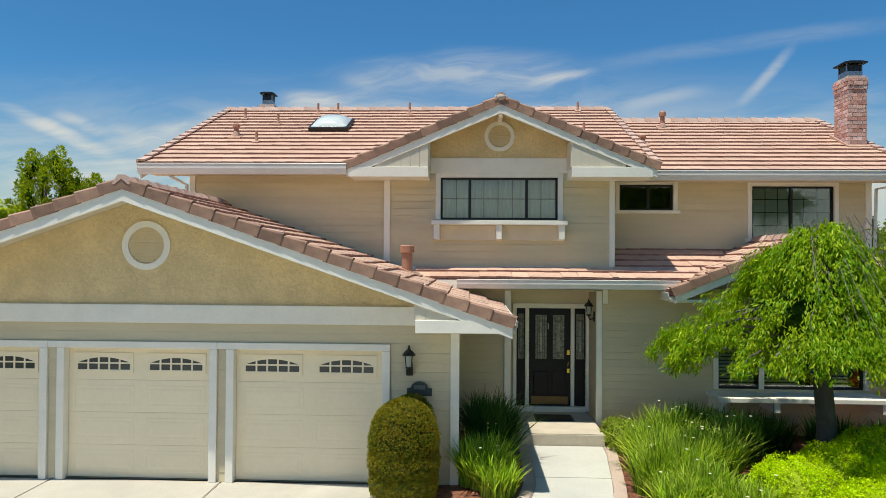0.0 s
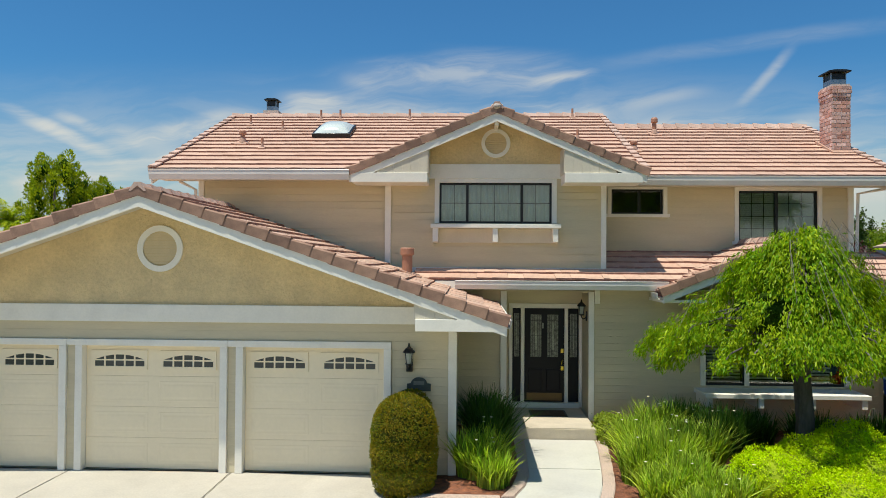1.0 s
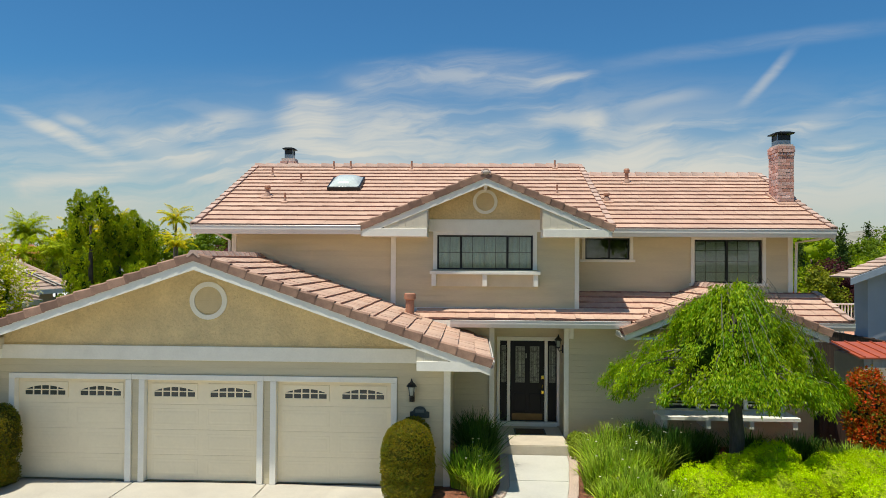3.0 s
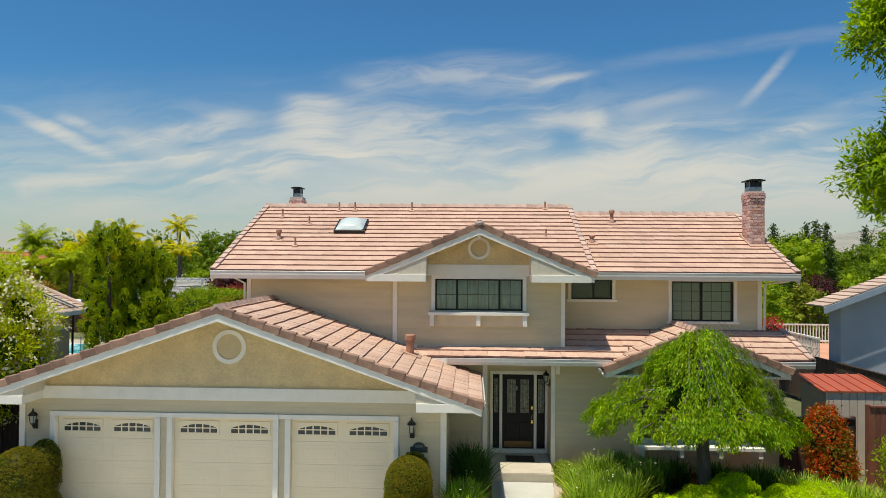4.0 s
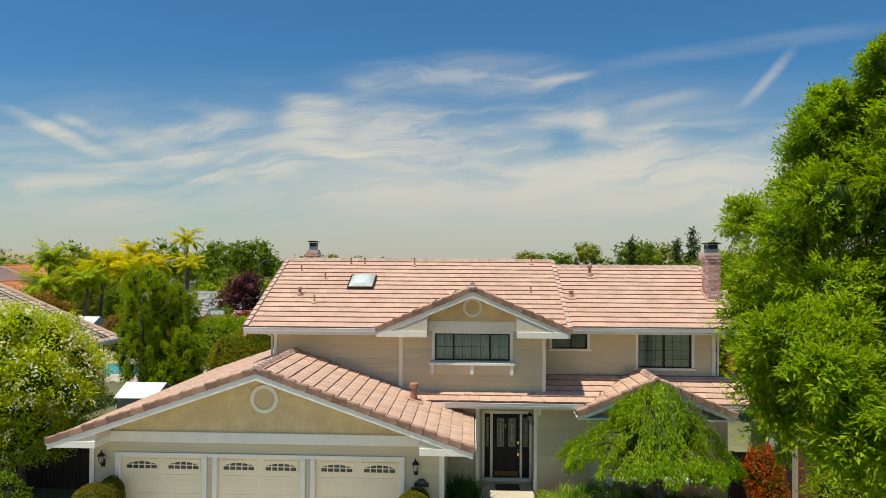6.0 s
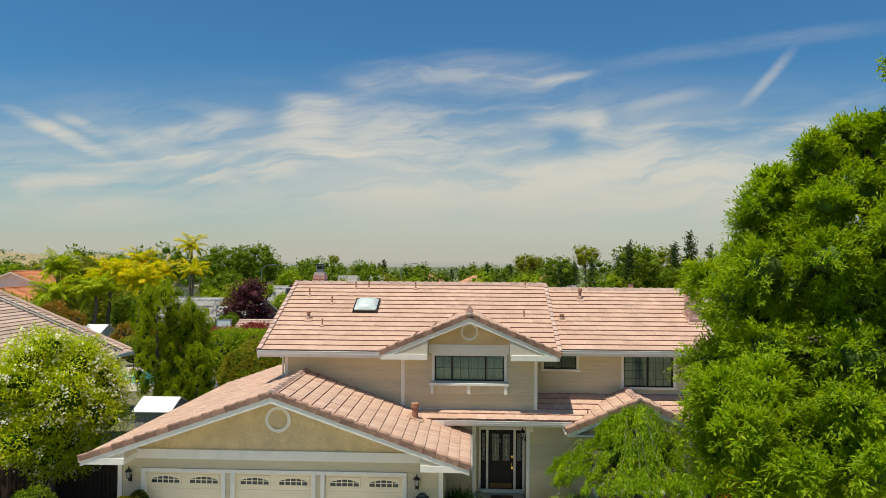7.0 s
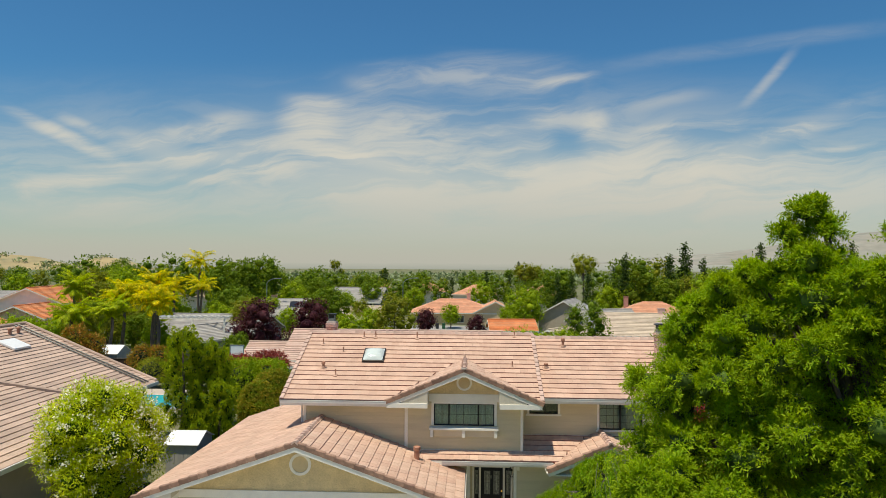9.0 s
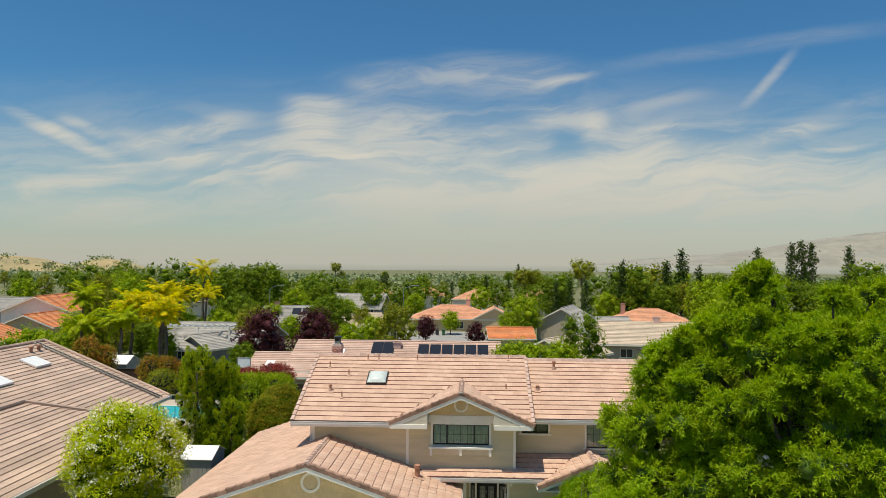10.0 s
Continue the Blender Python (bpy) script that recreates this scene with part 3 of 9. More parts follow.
# --- windows
def window(rect, y, columns, rows, parent, fat=(), surround=0.10, back=0.5, sill=True):
    """A dark aluminium window: frame, mullions, thin grid bars, a pane for every light."""
    x0, x1, z0, z1 = rect
    bm = B()
    f = 0.045
    for a in ((x0, z0, x1, z0 + f), (x0, z1 - f, x1, z1), (x0, z0 + f, x0 + f, z1 - f), (x1 - f, z0 + f, x1, z1 - f)):
        box(bm, a[0], y + 0.02, a[1], a[2], y + 0.09, a[3])
    for fx in fat:
        xm = x0 + (x1 - x0) * fx
        box(bm, xm - 0.028, y + 0.018, z0 + f, xm + 0.028, y + 0.088, z1 - f)
    win = part("window", bm, BLACKMETAL, parent, "dark-framed window with a thin grid")
    edges = [x0 + f, *[x0 + (x1 - x0) * fx for fx in fat], x1 - f]
    for i, (a, b) in enumerate(zip(edges, edges[1:])):
        bm = B()
        box(bm, a, y + 0.050, z0 + f, b, y + 0.054, z1 - f)
        pane = part("pane", bm, GLASS, win)
        pane.visible_shadow = False
        for c in range(1, columns[i]):
            xm = a + (b - a) * c / columns[i]
            part("grid_bar", box(B(), xm - 0.007, y + 0.056, z0 + f, xm + 0.007, y + 0.064, z1 - f), BLACKMETAL, win)
        for r in range(1, rows):
            zm = z0 + (z1 - z0) * r / rows
            part("grid_bar", box(B(), a, y + 0.0565, zm - 0.007, b, y + 0.0645, zm + 0.007), BLACKMETAL, win)
    # shallow box for the room, its lack of light painted near-black
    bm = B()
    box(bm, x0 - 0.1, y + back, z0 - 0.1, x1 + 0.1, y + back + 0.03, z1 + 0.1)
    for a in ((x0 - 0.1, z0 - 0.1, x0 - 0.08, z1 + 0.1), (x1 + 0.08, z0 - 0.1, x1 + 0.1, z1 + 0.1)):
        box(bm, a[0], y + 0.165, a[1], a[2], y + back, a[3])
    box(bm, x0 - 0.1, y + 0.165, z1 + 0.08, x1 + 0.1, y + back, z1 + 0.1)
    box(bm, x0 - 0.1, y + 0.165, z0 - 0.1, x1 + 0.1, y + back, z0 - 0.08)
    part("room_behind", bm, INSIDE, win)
    s = surround
    board(x0 - s, y - 0.045, z0, x0 + 0.004, y + 0.02, z1 + s, "casing", parent=win)
    board(x1 - 0.004, y - 0.045, z0, x1 + s, y + 0.02, z1 + s, "casing", parent=win)
    board(x0 + 0.005, y - 0.047, z1 - 0.004, x1 - 0.005, y + 0.018, z1 + s - 0.002, "casing", parent=win)
    if sill:
        board(x0 - s - 0.05, y - 0.07, z0 - 0.075, x1 + s + 0.05, y + 0.02, z0, "sill", parent=win)
    return win


def drape(x0, x1, z0, z1, y, waves, amp, mat, name, label):
    bm = B()
    n = waves * 8
    top, bot = [], []
    for i in range(n + 1):
        u = i / n
        yy = y + amp * math.sin(u * waves * 2 * math.pi) + amp * 0.4 * math.sin(u * waves * 5.3)
        top.append(bm.verts.new((x0 + (x1 - x0) * u, yy, z1)))
        bot.append(bm.verts.new((x0 + (x1 - x0) * u, yy * 0.999 + y * 0.001, z0)))
    for i in range(n):
        bm.faces.new((bot[i], bot[i + 1], top[i + 1], top[i]))
    me = finish(bm, name, mat, True)
    ob = new(name, me)
    sol = ob.modifiers.new("thick", "SOLIDIFY")
    sol.thickness = 0.004
    return tagged(ob, label, "curtain")


window(W1, 3.5, (2, 4, 2), 2, house, (0.25, 0.735), sill=False, back=0.9)
drape(3.3, 3.87, 4.40, 5.30, 3.605, 5, 0.025, CURTAIN, "curtain", "pale sheer curtain hanging behind the gable window")
drape(3.87, 5.05, 4.40, 5.30, 3.605, 12, 0.025, CURTAIN, "curtain", "pale sheer curtain hanging behind the gable window")
drape(5.06, 5.68, 4.40, 5.30, 3.605, 5, 0.025, CURTAIN, "curtain", "pale sheer curtain hanging behind the gable window")
window(W3, 4.6, (1, 1), 1, house, (0.55,), surround=0.09, back=0.9)
window(W2, 4.6, (3, 3), 4, house, (0.49,), surround=0.09, back=0.9)


def blind(x0, x1, z0, z1, y, pitch, name, label):
    ob = thing(name, label, "blind")
    me = None
    z = z0
    while z < z1:
        bm = B()
        box(bm, x0, y, z, x1, y + 0.05, z + 0.003, None)
        sl = part("slat", bm, BLIND, ob)
        sl.data.transform(Matrix.Translation((0, y, z)) @ Matrix.Rotation(radians(58), 4, "X") @ Matrix.Translation((0, -y, -z)))
        z += pitch
    return ob


blind(11.04, 11.86, 4.14, 5.24, 4.668, 0.036, "window_blind", "white slatted blind lowered behind the bedroom window")
blind(10.18, 10.98, 4.14, 5.24, 4.70, 0.045, "window_blind", "white slatted blind hanging half closed behind the bedroom window")

# flower shelf under the gable window
def shelf(x0, x1, ztop, ybot, ywall, n, drop):
    sh = board(x0, ybot, ztop - 0.085, x1, ywall + 0.02, ztop, "flower_shelf")
    for i in range(n):
        x = x0 + 0.05 + (x1 - x0 - 0.22) * i / (n - 1)
        bm = B()
        prism(bm, [(ybot + 0.03, ztop - 0.087), (ywall - 0.002, ztop - 0.087), (ywall - 0.002, ztop - drop), (ybot + 0.03, ztop - drop + 0.02)], lambda a, b, w: (x + w, a, b), 0.11)
        part("bracket", bm, TRIM, sh)
    return sh


shelf(3.08, 5.87, 4.40, 3.16, 3.44, 3, 0.40)
bm = B()
soft_box(bm, 3.10, 3.44, 4.0, 5.85, 3.499, 4.31, 0.006)
part("shelf_backing_board", bm, SLAT, house, "cream board behind the shelf brackets")

W4 = (8.97, 11.90, 0.98, 2.20)
w_low = window(W4, 3.4, (1, 1, 1), 1, house, (0.30, 0.70), surround=0.10, back=0.9, sill=False)
for fx in (0.30, 0.70):
    xm = W4[0] + (W4[1] - W4[0]) * fx
    board(xm - 0.05, 3.37, 0.98, xm + 0.05, 3.415, 2.20, "mullion_board", parent=w_low)
sh = shelf(8.73, 12.04, 0.93, 2.66, 3.40, 4, 0.30)
for x0 in (9.05, 9.95, 10.95):
    blind(x0, x0 + 0.75, 1.02, 2.15, 3.62, 0.075, "window_shutter", "white louvred shutter inside the ground-floor window")


# --- garage doors
def raised_panel(a, b, z0, z1, y, door):
    """A pressed panel: a low moulding round a raised field, as one sheet."""
    bm = B()
    loops = []
    for inset, lift in ((0.0, -0.001), (0.012, 0.002), (0.026, 0.002), (0.040, 0.0010), (0.058, 0.0010), (0.085, 0.0030)):
        loops.append([bm.verts.new((p, y - lift, q)) for p, q in ((a + inset, z0 + inset), (b - inset, z0 + inset), (b - inset, z1 - inset), (a + inset, z1 - inset))])
    for lo, hi in zip(loops, loops[1:]):
        for k in range(4):
            bm.faces.new((lo[k], lo[(k + 1) % 4], hi[(k + 1) % 4], hi[k]))
    bm.faces.new(loops[-1])
    bmesh.ops.recalc_face_normals(bm, faces=bm.faces[:])
    part("panel", bm, DOORPAINT, door)


def garage_door(x0, x1):
    y = 0.085
    bm = B()
    box(bm, x0 + 0.008, y + 0.03, 0.01, x1 - 0.008, y + 0.06, DTOP - 0.01)
    door = part("garage_door", bm, DOORPAINT, house, "cream sectional garage door with arched top lights")
    w = x1 - x0
    for r in range(4):
        z0, z1 = 0.015 + r * 0.528, 0.015 + r * 0.528 + 0.5265
        bm = B()
        if r < 3:
            soft_box(bm, x0 + 0.008, y, z0, x1 - 0.008, y + 0.028, z1, 0.004)
            for c in range(2):
                a = x0 + 0.11 + c * (w / 2 - 0.02)
                raised_panel(a, a + w / 2 - 0.20, z0 + 0.085, z1 - 0.085, y, door)
            part("door_section", bm, DOORPAINT, door)
        else:
            soft_box(bm, x0 + 0.008, y, z0, x1 - 0.008, y + 0.028, z1, 0.004)
            part("door_section", bm, DOORPAINT, door)
            for c in range(2):
                a = x0 + 0.16 + c * (w / 2 + 0.005)
                b = a + w / 2 - 0.325
                arch_light(a, b, z0 + 0.165, z0 + 0.28, 0.085, y, door)


def arch_light(a, b, z0, z1, rise, y, door):
    """A low arched light of ten panes with white bars."""
    n = 16
    zt = lambda u: z1 + rise * (1 - (2 * u - 1) ** 2)
    bm = B()
    outer = [(a - 0.055, z0 - 0.055), (b + 0.055, z0 - 0.055), (b + 0.055, z1 + rise + 0.075), (a - 0.055, z1 + rise + 0.075)]
    hole = [(a, z0), (b, z0)] + [(a + (b - a) * (1 - i / n), zt(1 - i / n)) for i in range(n + 1)]
    # the frame, as strips round the hole
    def strip(p, q, r, s):
        vs = [bm.verts.new((c[0], yy, c[1])) for yy in (y - 0.02, y + 0.004) for c in (p, q, r, s)]
        for f in BOX_FACES:
            bm.faces.new([vs[i] for i in f])
    strip(outer[0], outer[1], hole[1], hole[0])
    strip(outer[0], hole[0], (a, z1), (a - 0.055, z1))
    strip(hole[1], outer[1], (b + 0.055, z1), (b, z1))
    for i in range(n):
        u, v = i / n, (i + 1) / n
        p, q = a + (b - a) * u, a + (b - a) * v
        strip((p, zt(u)), (q, zt(v)), (q, outer[2][1]), (p, outer[2][1]))
    strip((a - 0.055, z1), (a, z1), (a, outer[2][1]), (a - 0.055, outer[2][1]))
    strip((b, z1), (b + 0.055, z1), (b + 0.055, outer[2][1]), (b, outer[2][1]))
    for i in range(1, 5):
        x = a + (b - a) * i / 5
        box(bm, x - 0.014, y - 0.016, z0, x + 0.014, y + 0.003, zt(i / 5))
    box(bm, a, y - 0.0155, z0 + 0.094, b, y + 0.0025, z0 + 0.118)
    bmesh.ops.recalc_face_normals(bm, faces=bm.faces[:])
    part("light_frame", bm, DOORPAINT, door)
    for i in range(5):
        u0, u1 = i / 5, (i + 1) / 5
        for lo, hi in ((0, 1), (1, 2)):
            bm = B()
            p, q = a + (b - a) * u0, a + (b - a) * u1
            zl = z0 if lo == 0 else z0 + 0.106
            t0, t1 = (z0 + 0.106, z0 + 0.106) if hi == 1 else (zt(u0), zt(u1))
            prism(bm, [(p, zl), (q, zl), (q, t1), (p, t0)], lambda c, d, w: (c, y - 0.006 + w, d), 0.003)
            part("pane", bm, DARKGLASS, door)


DARKGLASS = material("dark_tinted_glass", (0.055, 0.06, 0.055), 0.08, vary=0.2, scale=2, bump=0.02)
for a, b in DOORS:
    garage_door(a, b)

LOUVRE = material("tan_painted_louvre", (0.74, 0.60, 0.36), 0.7, vary=0.05, scale=6, bump=0.1)
# round louvred vents in the gables
for cx, cz, r0, r1, y in ((-1.345, 3.79, 0.295, 0.395, -0.032), (4.48, 6.175, 0.235, 0.315, 3.453)):
    bm = B()
    ring_disc(bm, cx, cz, r0, r1, y - 0.035, y + 0.005)
    rim = part("round_vent", bm, TRIM, house, "round white-rimmed louvre in the gable")
    k = 0
    z = cz - r0 + 0.03
    while z < cz + r0 - 0.02:
        half = math.sqrt(max(r0 * r0 - (z - cz) ** 2, 0.0001))
        bm = B()
        box(bm, cx - half, y - 0.018, z, cx + half, y - 0.002, z + 0.041)
        for v in bm.verts:
            if v.co.z > z + 0.02:
                v.co.y += 0.010
        part("louvre", bm, LOUVRE, rim)
        z += 0.045

CAME = material("dark_lead_came", (0.05, 0.05, 0.05), 0.5, metal=0.6, vary=0.1, bump=0.05)
BEVEL = material("bevelled_clear_glass", (0.34, 0.37, 0.30), 0.05, vary=0.3, scale=9, bump=0.4, bump_scale=14, coat=0.6)


def leaded(a, b, z0, z1, y, parent):
    """A leaded light: textured glass, lead cames and two bevelled strips in the middle."""
    light = part("leaded_light", soft_box(B(), a, y, z0, b, y + 0.015, z1, 0.005), LEADED, parent)
    w, h = b - a, z1 - z0
    bm = B()
    for u in (0.2, 0.38, 0.62, 0.8):
        box(bm, a + w * u - 0.004, y - 0.006, z0 + 0.01, a + w * u + 0.004, y - 0.001, z1 - 0.01)
    for v in (0.14, 0.5, 0.86):
        box(bm, a + 0.01, y - 0.0085, z0 + h * v - 0.004, b - 0.01, y - 0.0062, z0 + h * v + 0.004)
    part("lead_came", bm, CAME, light)
    for u0, u1 in ((0.40, 0.485), (0.515, 0.60)):
        bm = B()
        soft_box(bm, a + w * u0, y - 0.005, z0 + h * 0.17, a + w * u1, y - 0.0005, z0 + h * 0.82, 0.002)
        part("bevelled_strip", bm, BEVEL, light)


# --- front door
front = part("front_door", soft_box(B(), 4.86, 4.27, 2.42, 6.47, 4.36, 2.52, 0.005), TRIM, house, "black front door with leaded glass in a white frame")
for q in ((4.86, 4.27, 0.28, 4.94, 4.36, 2.418), (6.40, 4.27, 0.28, 6.47, 4.36, 2.418), (5.125, 4.275, 0.38, 5.205, 4.36, 2.418), (6.085, 4.275, 0.38, 6.165, 4.36, 2.418)):
    part("jamb", soft_box(B(), *q, 0.005), TRIM, front)
part("threshold", soft_box(B(), 4.942, 4.22, 0.27, 6.398, 4.36, 0.378, 0.005), TRIM, front)
bm = B()
soft_box(bm, 5.21, 4.30, 0.385, 6.08, 4.345, 2.415, 0.006)
for a, b in ((5.30, 5.60), (5.69, 5.99)):
    for z0, z1 in ((0.62, 1.10),):
        soft_box(bm, a, 4.288, z0, b, 4.31, z1, 0.012)
part("leaf", bm, BLACKPAINT, front, "black panelled door leaf")
for a, b in ((5.34, 5.58), (5.71, 5.95)):
    leaded(a, b, 1.36, 2.28, 4.290, front)
for a, b in ((4.945, 5.12), (6.17, 6.395)):
    bm = B()
    soft_box(bm, a, 4.31, 0.385, b, 4.34, 2.415, 0.006)
    sd = part("sidelight", bm, BLACKPAINT, front, "black sidelight panel")
    leaded(a + 0.035, b - 0.03, 1.36, 2.30, 4.297, sd)
for dz, h in ((1.45, 0.10), (1.07, 0.10)):
    bm = B()
    soft_box(bm, 6.00, 4.275, dz, 6.07, 4.30, dz + h, 0.008)
    part("lock_plate", bm, BRASS, front)
part("handle", tube(B(), [(6.035, 4.275, 1.30), (6.035, 4.245, 1.30), (6.02, 4.235, 1.27), (6.02, 4.24, 1.21)], [0.014, 0.012, 0.011, 0.009], 8), BRASS, front)
bm = B()
box(bm, 5.26, 4.288, 0.42, 6.03, 4.298, 0.58)
part("kick_plate", bm, material("dull_brass_kick_plate", (0.12, 0.085, 0.04), 0.35, metal=0.7, vary=0.1), front)
bm = B()
box(bm, 5.60, 4.285, 1.98, 5.625, 4.305, 2.10)
part("knocker", bm, FROST, front)

grow_door = Matrix.Translation((5.665, 0, 0.28)) @ Matrix.Diagonal((1.036, 1, 1.053, 1)) @ Matrix.Translation((-5.665, 0, -0.28))
for ob in (front, *front.children_recursive):
    ob.data.transform(grow_door)

# --- roofs
def const(c):
    return lambda v: c


# garage: ridge along the depth, 4 in 12
GS = 0.3486
GX, GZ, GE, GW = -1.35, 4.71, 5.86, 5.72
run, run_w = math.hypot(GE, GE * GS), math.hypot(GW, GW * GS)
groof = part("garage_roof", box(B(), GX - 0.05, -0.84, GZ - 0.16, GX + 0.05, 11.9, GZ - 0.09), UNDER, house, "low gabled roof of salmon concrete tiles over the garage")
slope(groof, (GX + GE, -0.78, GZ - GE * GS), (0, 1, 0), (-1, 0, GS), 4.3, run, const(0), const(4.33), "pieces", seed=5)
slope(groof, (GX - GW, -0.78, GZ - GW * GS), (0, 1, 0), (1, 0, GS), 12.6, run_w, const(0), const(12.6), "joined", seed=6)
run_of(groof, "rake_tile", (GX + GE + 0.02, -0.80, GZ - GE * GS + 0.02), (GX, -0.80, GZ + 0.02), RAKE_PROFILE, RAKE)
run_of(groof, "rake_tile", (GX - GW - 0.02, -0.80, GZ - GW * GS + 0.02), (GX, -0.80, GZ + 0.02), RAKE_MIRROR, RAKE)
run_of(groof, "ridge_tile", (GX, -0.86, GZ + 0.03), (GX, 3.5, GZ + 0.03), CAP_PROFILE, CAP)


def barge(parent, cx, cz, half, s, y, deep, thick=0.05, top=-0.10, half_w=None):
    """A pair of white barge boards under the rake tiles."""
    for sg, half in ((-1, half_w or half), (1, half)):
        bm = B()
        prism(bm, [(cx, cz + top), (cx + sg * half, cz + top - half * s), (cx + sg * half, cz + top - half * s - deep * 0.82), (cx, cz + top - deep)],
              lambda a, b, w: (a, y + w, b), thick)
        bmesh.ops.recalc_face_normals(bm, faces=bm.faces[:])
        part("barge_board", bm, TRIM, parent)


def eave_return(parent, x0, x1, y0, y1, z0, z1, apex, s, side):
    """The boxed-in end of an overhanging gable: white bottom board and a slatted triangle over it."""
    bm = B()
    soft_box(bm, x0, y0 - 0.012, z0, x1, y1, z1, 0.006)
    ret = part("eave_return", bm, TRIM, parent)
    cx, cz = apex
    inner = x0 if side > 0 else x1
    n = 9
    w = abs(x1 - x0) / n
    for i in range(n):
        xa = x0 + i * w
        xm = xa + w / 2
        top = cz - abs(xm - cx) * s - 0.235
        if top - z1 < 0.02:
            continue
        bm = B()
        ta, tb = cz - abs(xa + 0.004 - cx) * s - 0.225, cz - abs(xa + w - 0.004 - cx) * s - 0.225
        prism(bm, [(xa + 0.0015, z1), (xa + w - 0.0015, z1), (xa + w - 0.0015, max(tb, z1 + 0.005)), (xa + 0.0015, max(ta, z1 + 0.005))], lambda a, b, d: (a, y0 + 0.02 + d, b), 0.02)
        part("slat", bm, SLAT, ret)
    bm = B()
    tin = cz - abs(inner - cx) * s - 0.2
    box(bm, inner - 0.02 if side > 0 else inner, y0 + 0.04, z1, inner if side > 0 else inner + 0.02, y1, tin)
    part("cheek", bm, SLAT, ret)


barge(groof, GX, GZ, GE, GS, -0.85, 0.215, top=-0.05, half_w=GW)
eave_return(groof, 3.08, 4.44, -0.84, 0.0, 2.51, 2.70, (GX, GZ), GS, 1)
eave_return(groof, -7.02, -5.74, -0.84, 0.0, 2.55, 2.74, (GX, GZ), GS, -1)
# soffit of the overhang
for sg in (-1, 1):
    bm = B()
    reach = GE if sg > 0 else GW
    prism(bm, [(GX, GZ - 0.105), (GX + sg * reach, GZ - reach * GS - 0.105), (GX + sg * reach, GZ - reach * GS - 0.125), (GX, GZ - 0.125)], lambda a, b, w: (a, -0.80 + w, b), 0.76)
    bmesh.ops.recalc_face_normals(bm, faces=bm.faces[:])
    part("soffit", bm, SLAT, groof)


def gutter(parent, p0, p1, out, h=0.14, d=0.12):
    """A painted metal gutter with a rolled lip along an eave."""
    p0, p1, out = Vector(p0), Vector(p1), Vector(out)
    prof = [(0, -h), (d * 0.7, -h), (d, -h * 0.45), (d, 0.0), (d + 0.012, 0.008), (d + 0.006, 0.016), (d - 0.012, 0.008), (d - 0.012, -h * 0.4), (d * 0.62, -h + 0.012), (0, -h + 0.012)]
    bm = B()
    a = [bm.verts.new(p0 + out * q + Vector((0, 0, r))) for q, r in prof]
    b = [bm.verts.new(p1 + out * q + Vector((0, 0, r))) for q, r in prof]
    k = len(prof)
    for i in range(k):
        bm.faces.new((a[i], a[(i + 1) % k], b[(i + 1) % k], b[i]))
    bm.faces.new(a)
    bm.faces.new(b[::-1])
    bmesh.ops.recalc_face_normals(bm, faces=bm.faces[:])
    return part("gutter", bm, GUTTER, parent)


gutter(groof, (4.49, -0.80, 2.67), (4.49, 3.4, 2.67), (1, 0, 0), 0.11, 0.10)
gutter(groof, (-7.06, -0.80, 2.70), (-7.06, 11.8, 2.70), (-1, 0, 0), 0.11, 0.10)
board(4.40, -0.80, 2.50, 4.485, 3.40, 2.66, "fascia", parent=groof)
board(-7.055, -0.80, 2.54, -6.97, 11.8, 2.70, "fascia", parent=groof)

# main roof, left and right halves, 5 in 12
MS = 0.427
mroof = part("main_roof", box(B(), -2.85, 7.90, 7.52, 7.6, 8.0, 7.60), UNDER, house, "steep salmon concrete tile roof over the upper storey")
Hl = 7.95 - 2.87
UX, UZ, UE = 4.48, 6.80, 3.13


def main_z(v):
    return 5.50 + v * MS / math.hypot(1, MS)


slope(mroof, (-2.86, 2.87, 5.50), (1, 0, 0), (0, 1, MS), 10.5, math.hypot(Hl, Hl * MS), const(0), lambda v: UX + 2.86 - max(UZ - main_z(v), 0) / MS, "joined", seed=11)
slope(mroof, (-2.86, 2.87, 5.50), (1, 0, 0), (0, 1, MS), 10.5, math.hypot(Hl, Hl * MS), lambda v: min(UX + 2.86 + max(UZ - main_z(v), 0) / MS, 10.44), const(10.46), "joined", seed=15)
slope(mroof, (-2.86, 7.95 + Hl, 5.50), (1, 0, 0), (0, -1, MS), 10.5, math.hypot(Hl, Hl * MS), const(0), const(10.46), "joined", seed=12)
Hr = 8.5 - 3.9
slope(mroof, (7.60, 3.90, 5.50), (1, 0, 0), (0, 1, MS), 5.86, math.hypot(Hr, Hr * MS), const(0), const(5.86), "joined", seed=13)
slope(mroof, (7.60, 8.5 + Hr, 5.50), (1, 0, 0), (0, -1, MS), 5.86, math.hypot(Hr, Hr * MS), const(0), const(5.86), "joined", seed=14)
ridge_l, ridge_r = 5.50 + Hl * MS, 5.50 + Hr * MS
run_of(mroof, "ridge_tile", (-2.9, 7.95, ridge_l + 0.04), (7.62, 7.95, ridge_l + 0.04), CAP_PROFILE, CAP)
run_of(mroof, "ridge_tile", (7.66, 8.5, ridge_r + 0.04), (13.5, 8.5, ridge_r + 0.04), CAP_PROFILE, CAP)
run_of(mroof, "rake_tile", (-2.87, 2.85, 5.52), (-2.87, 7.95, ridge_l + 0.02), RAKE_PROFILE, CAP)
run_of(mroof, "rake_tile", (7.61, 2.95, 5.54), (7.61, 7.95, ridge_l + 0.02), RAKE_MIRROR, CAP)
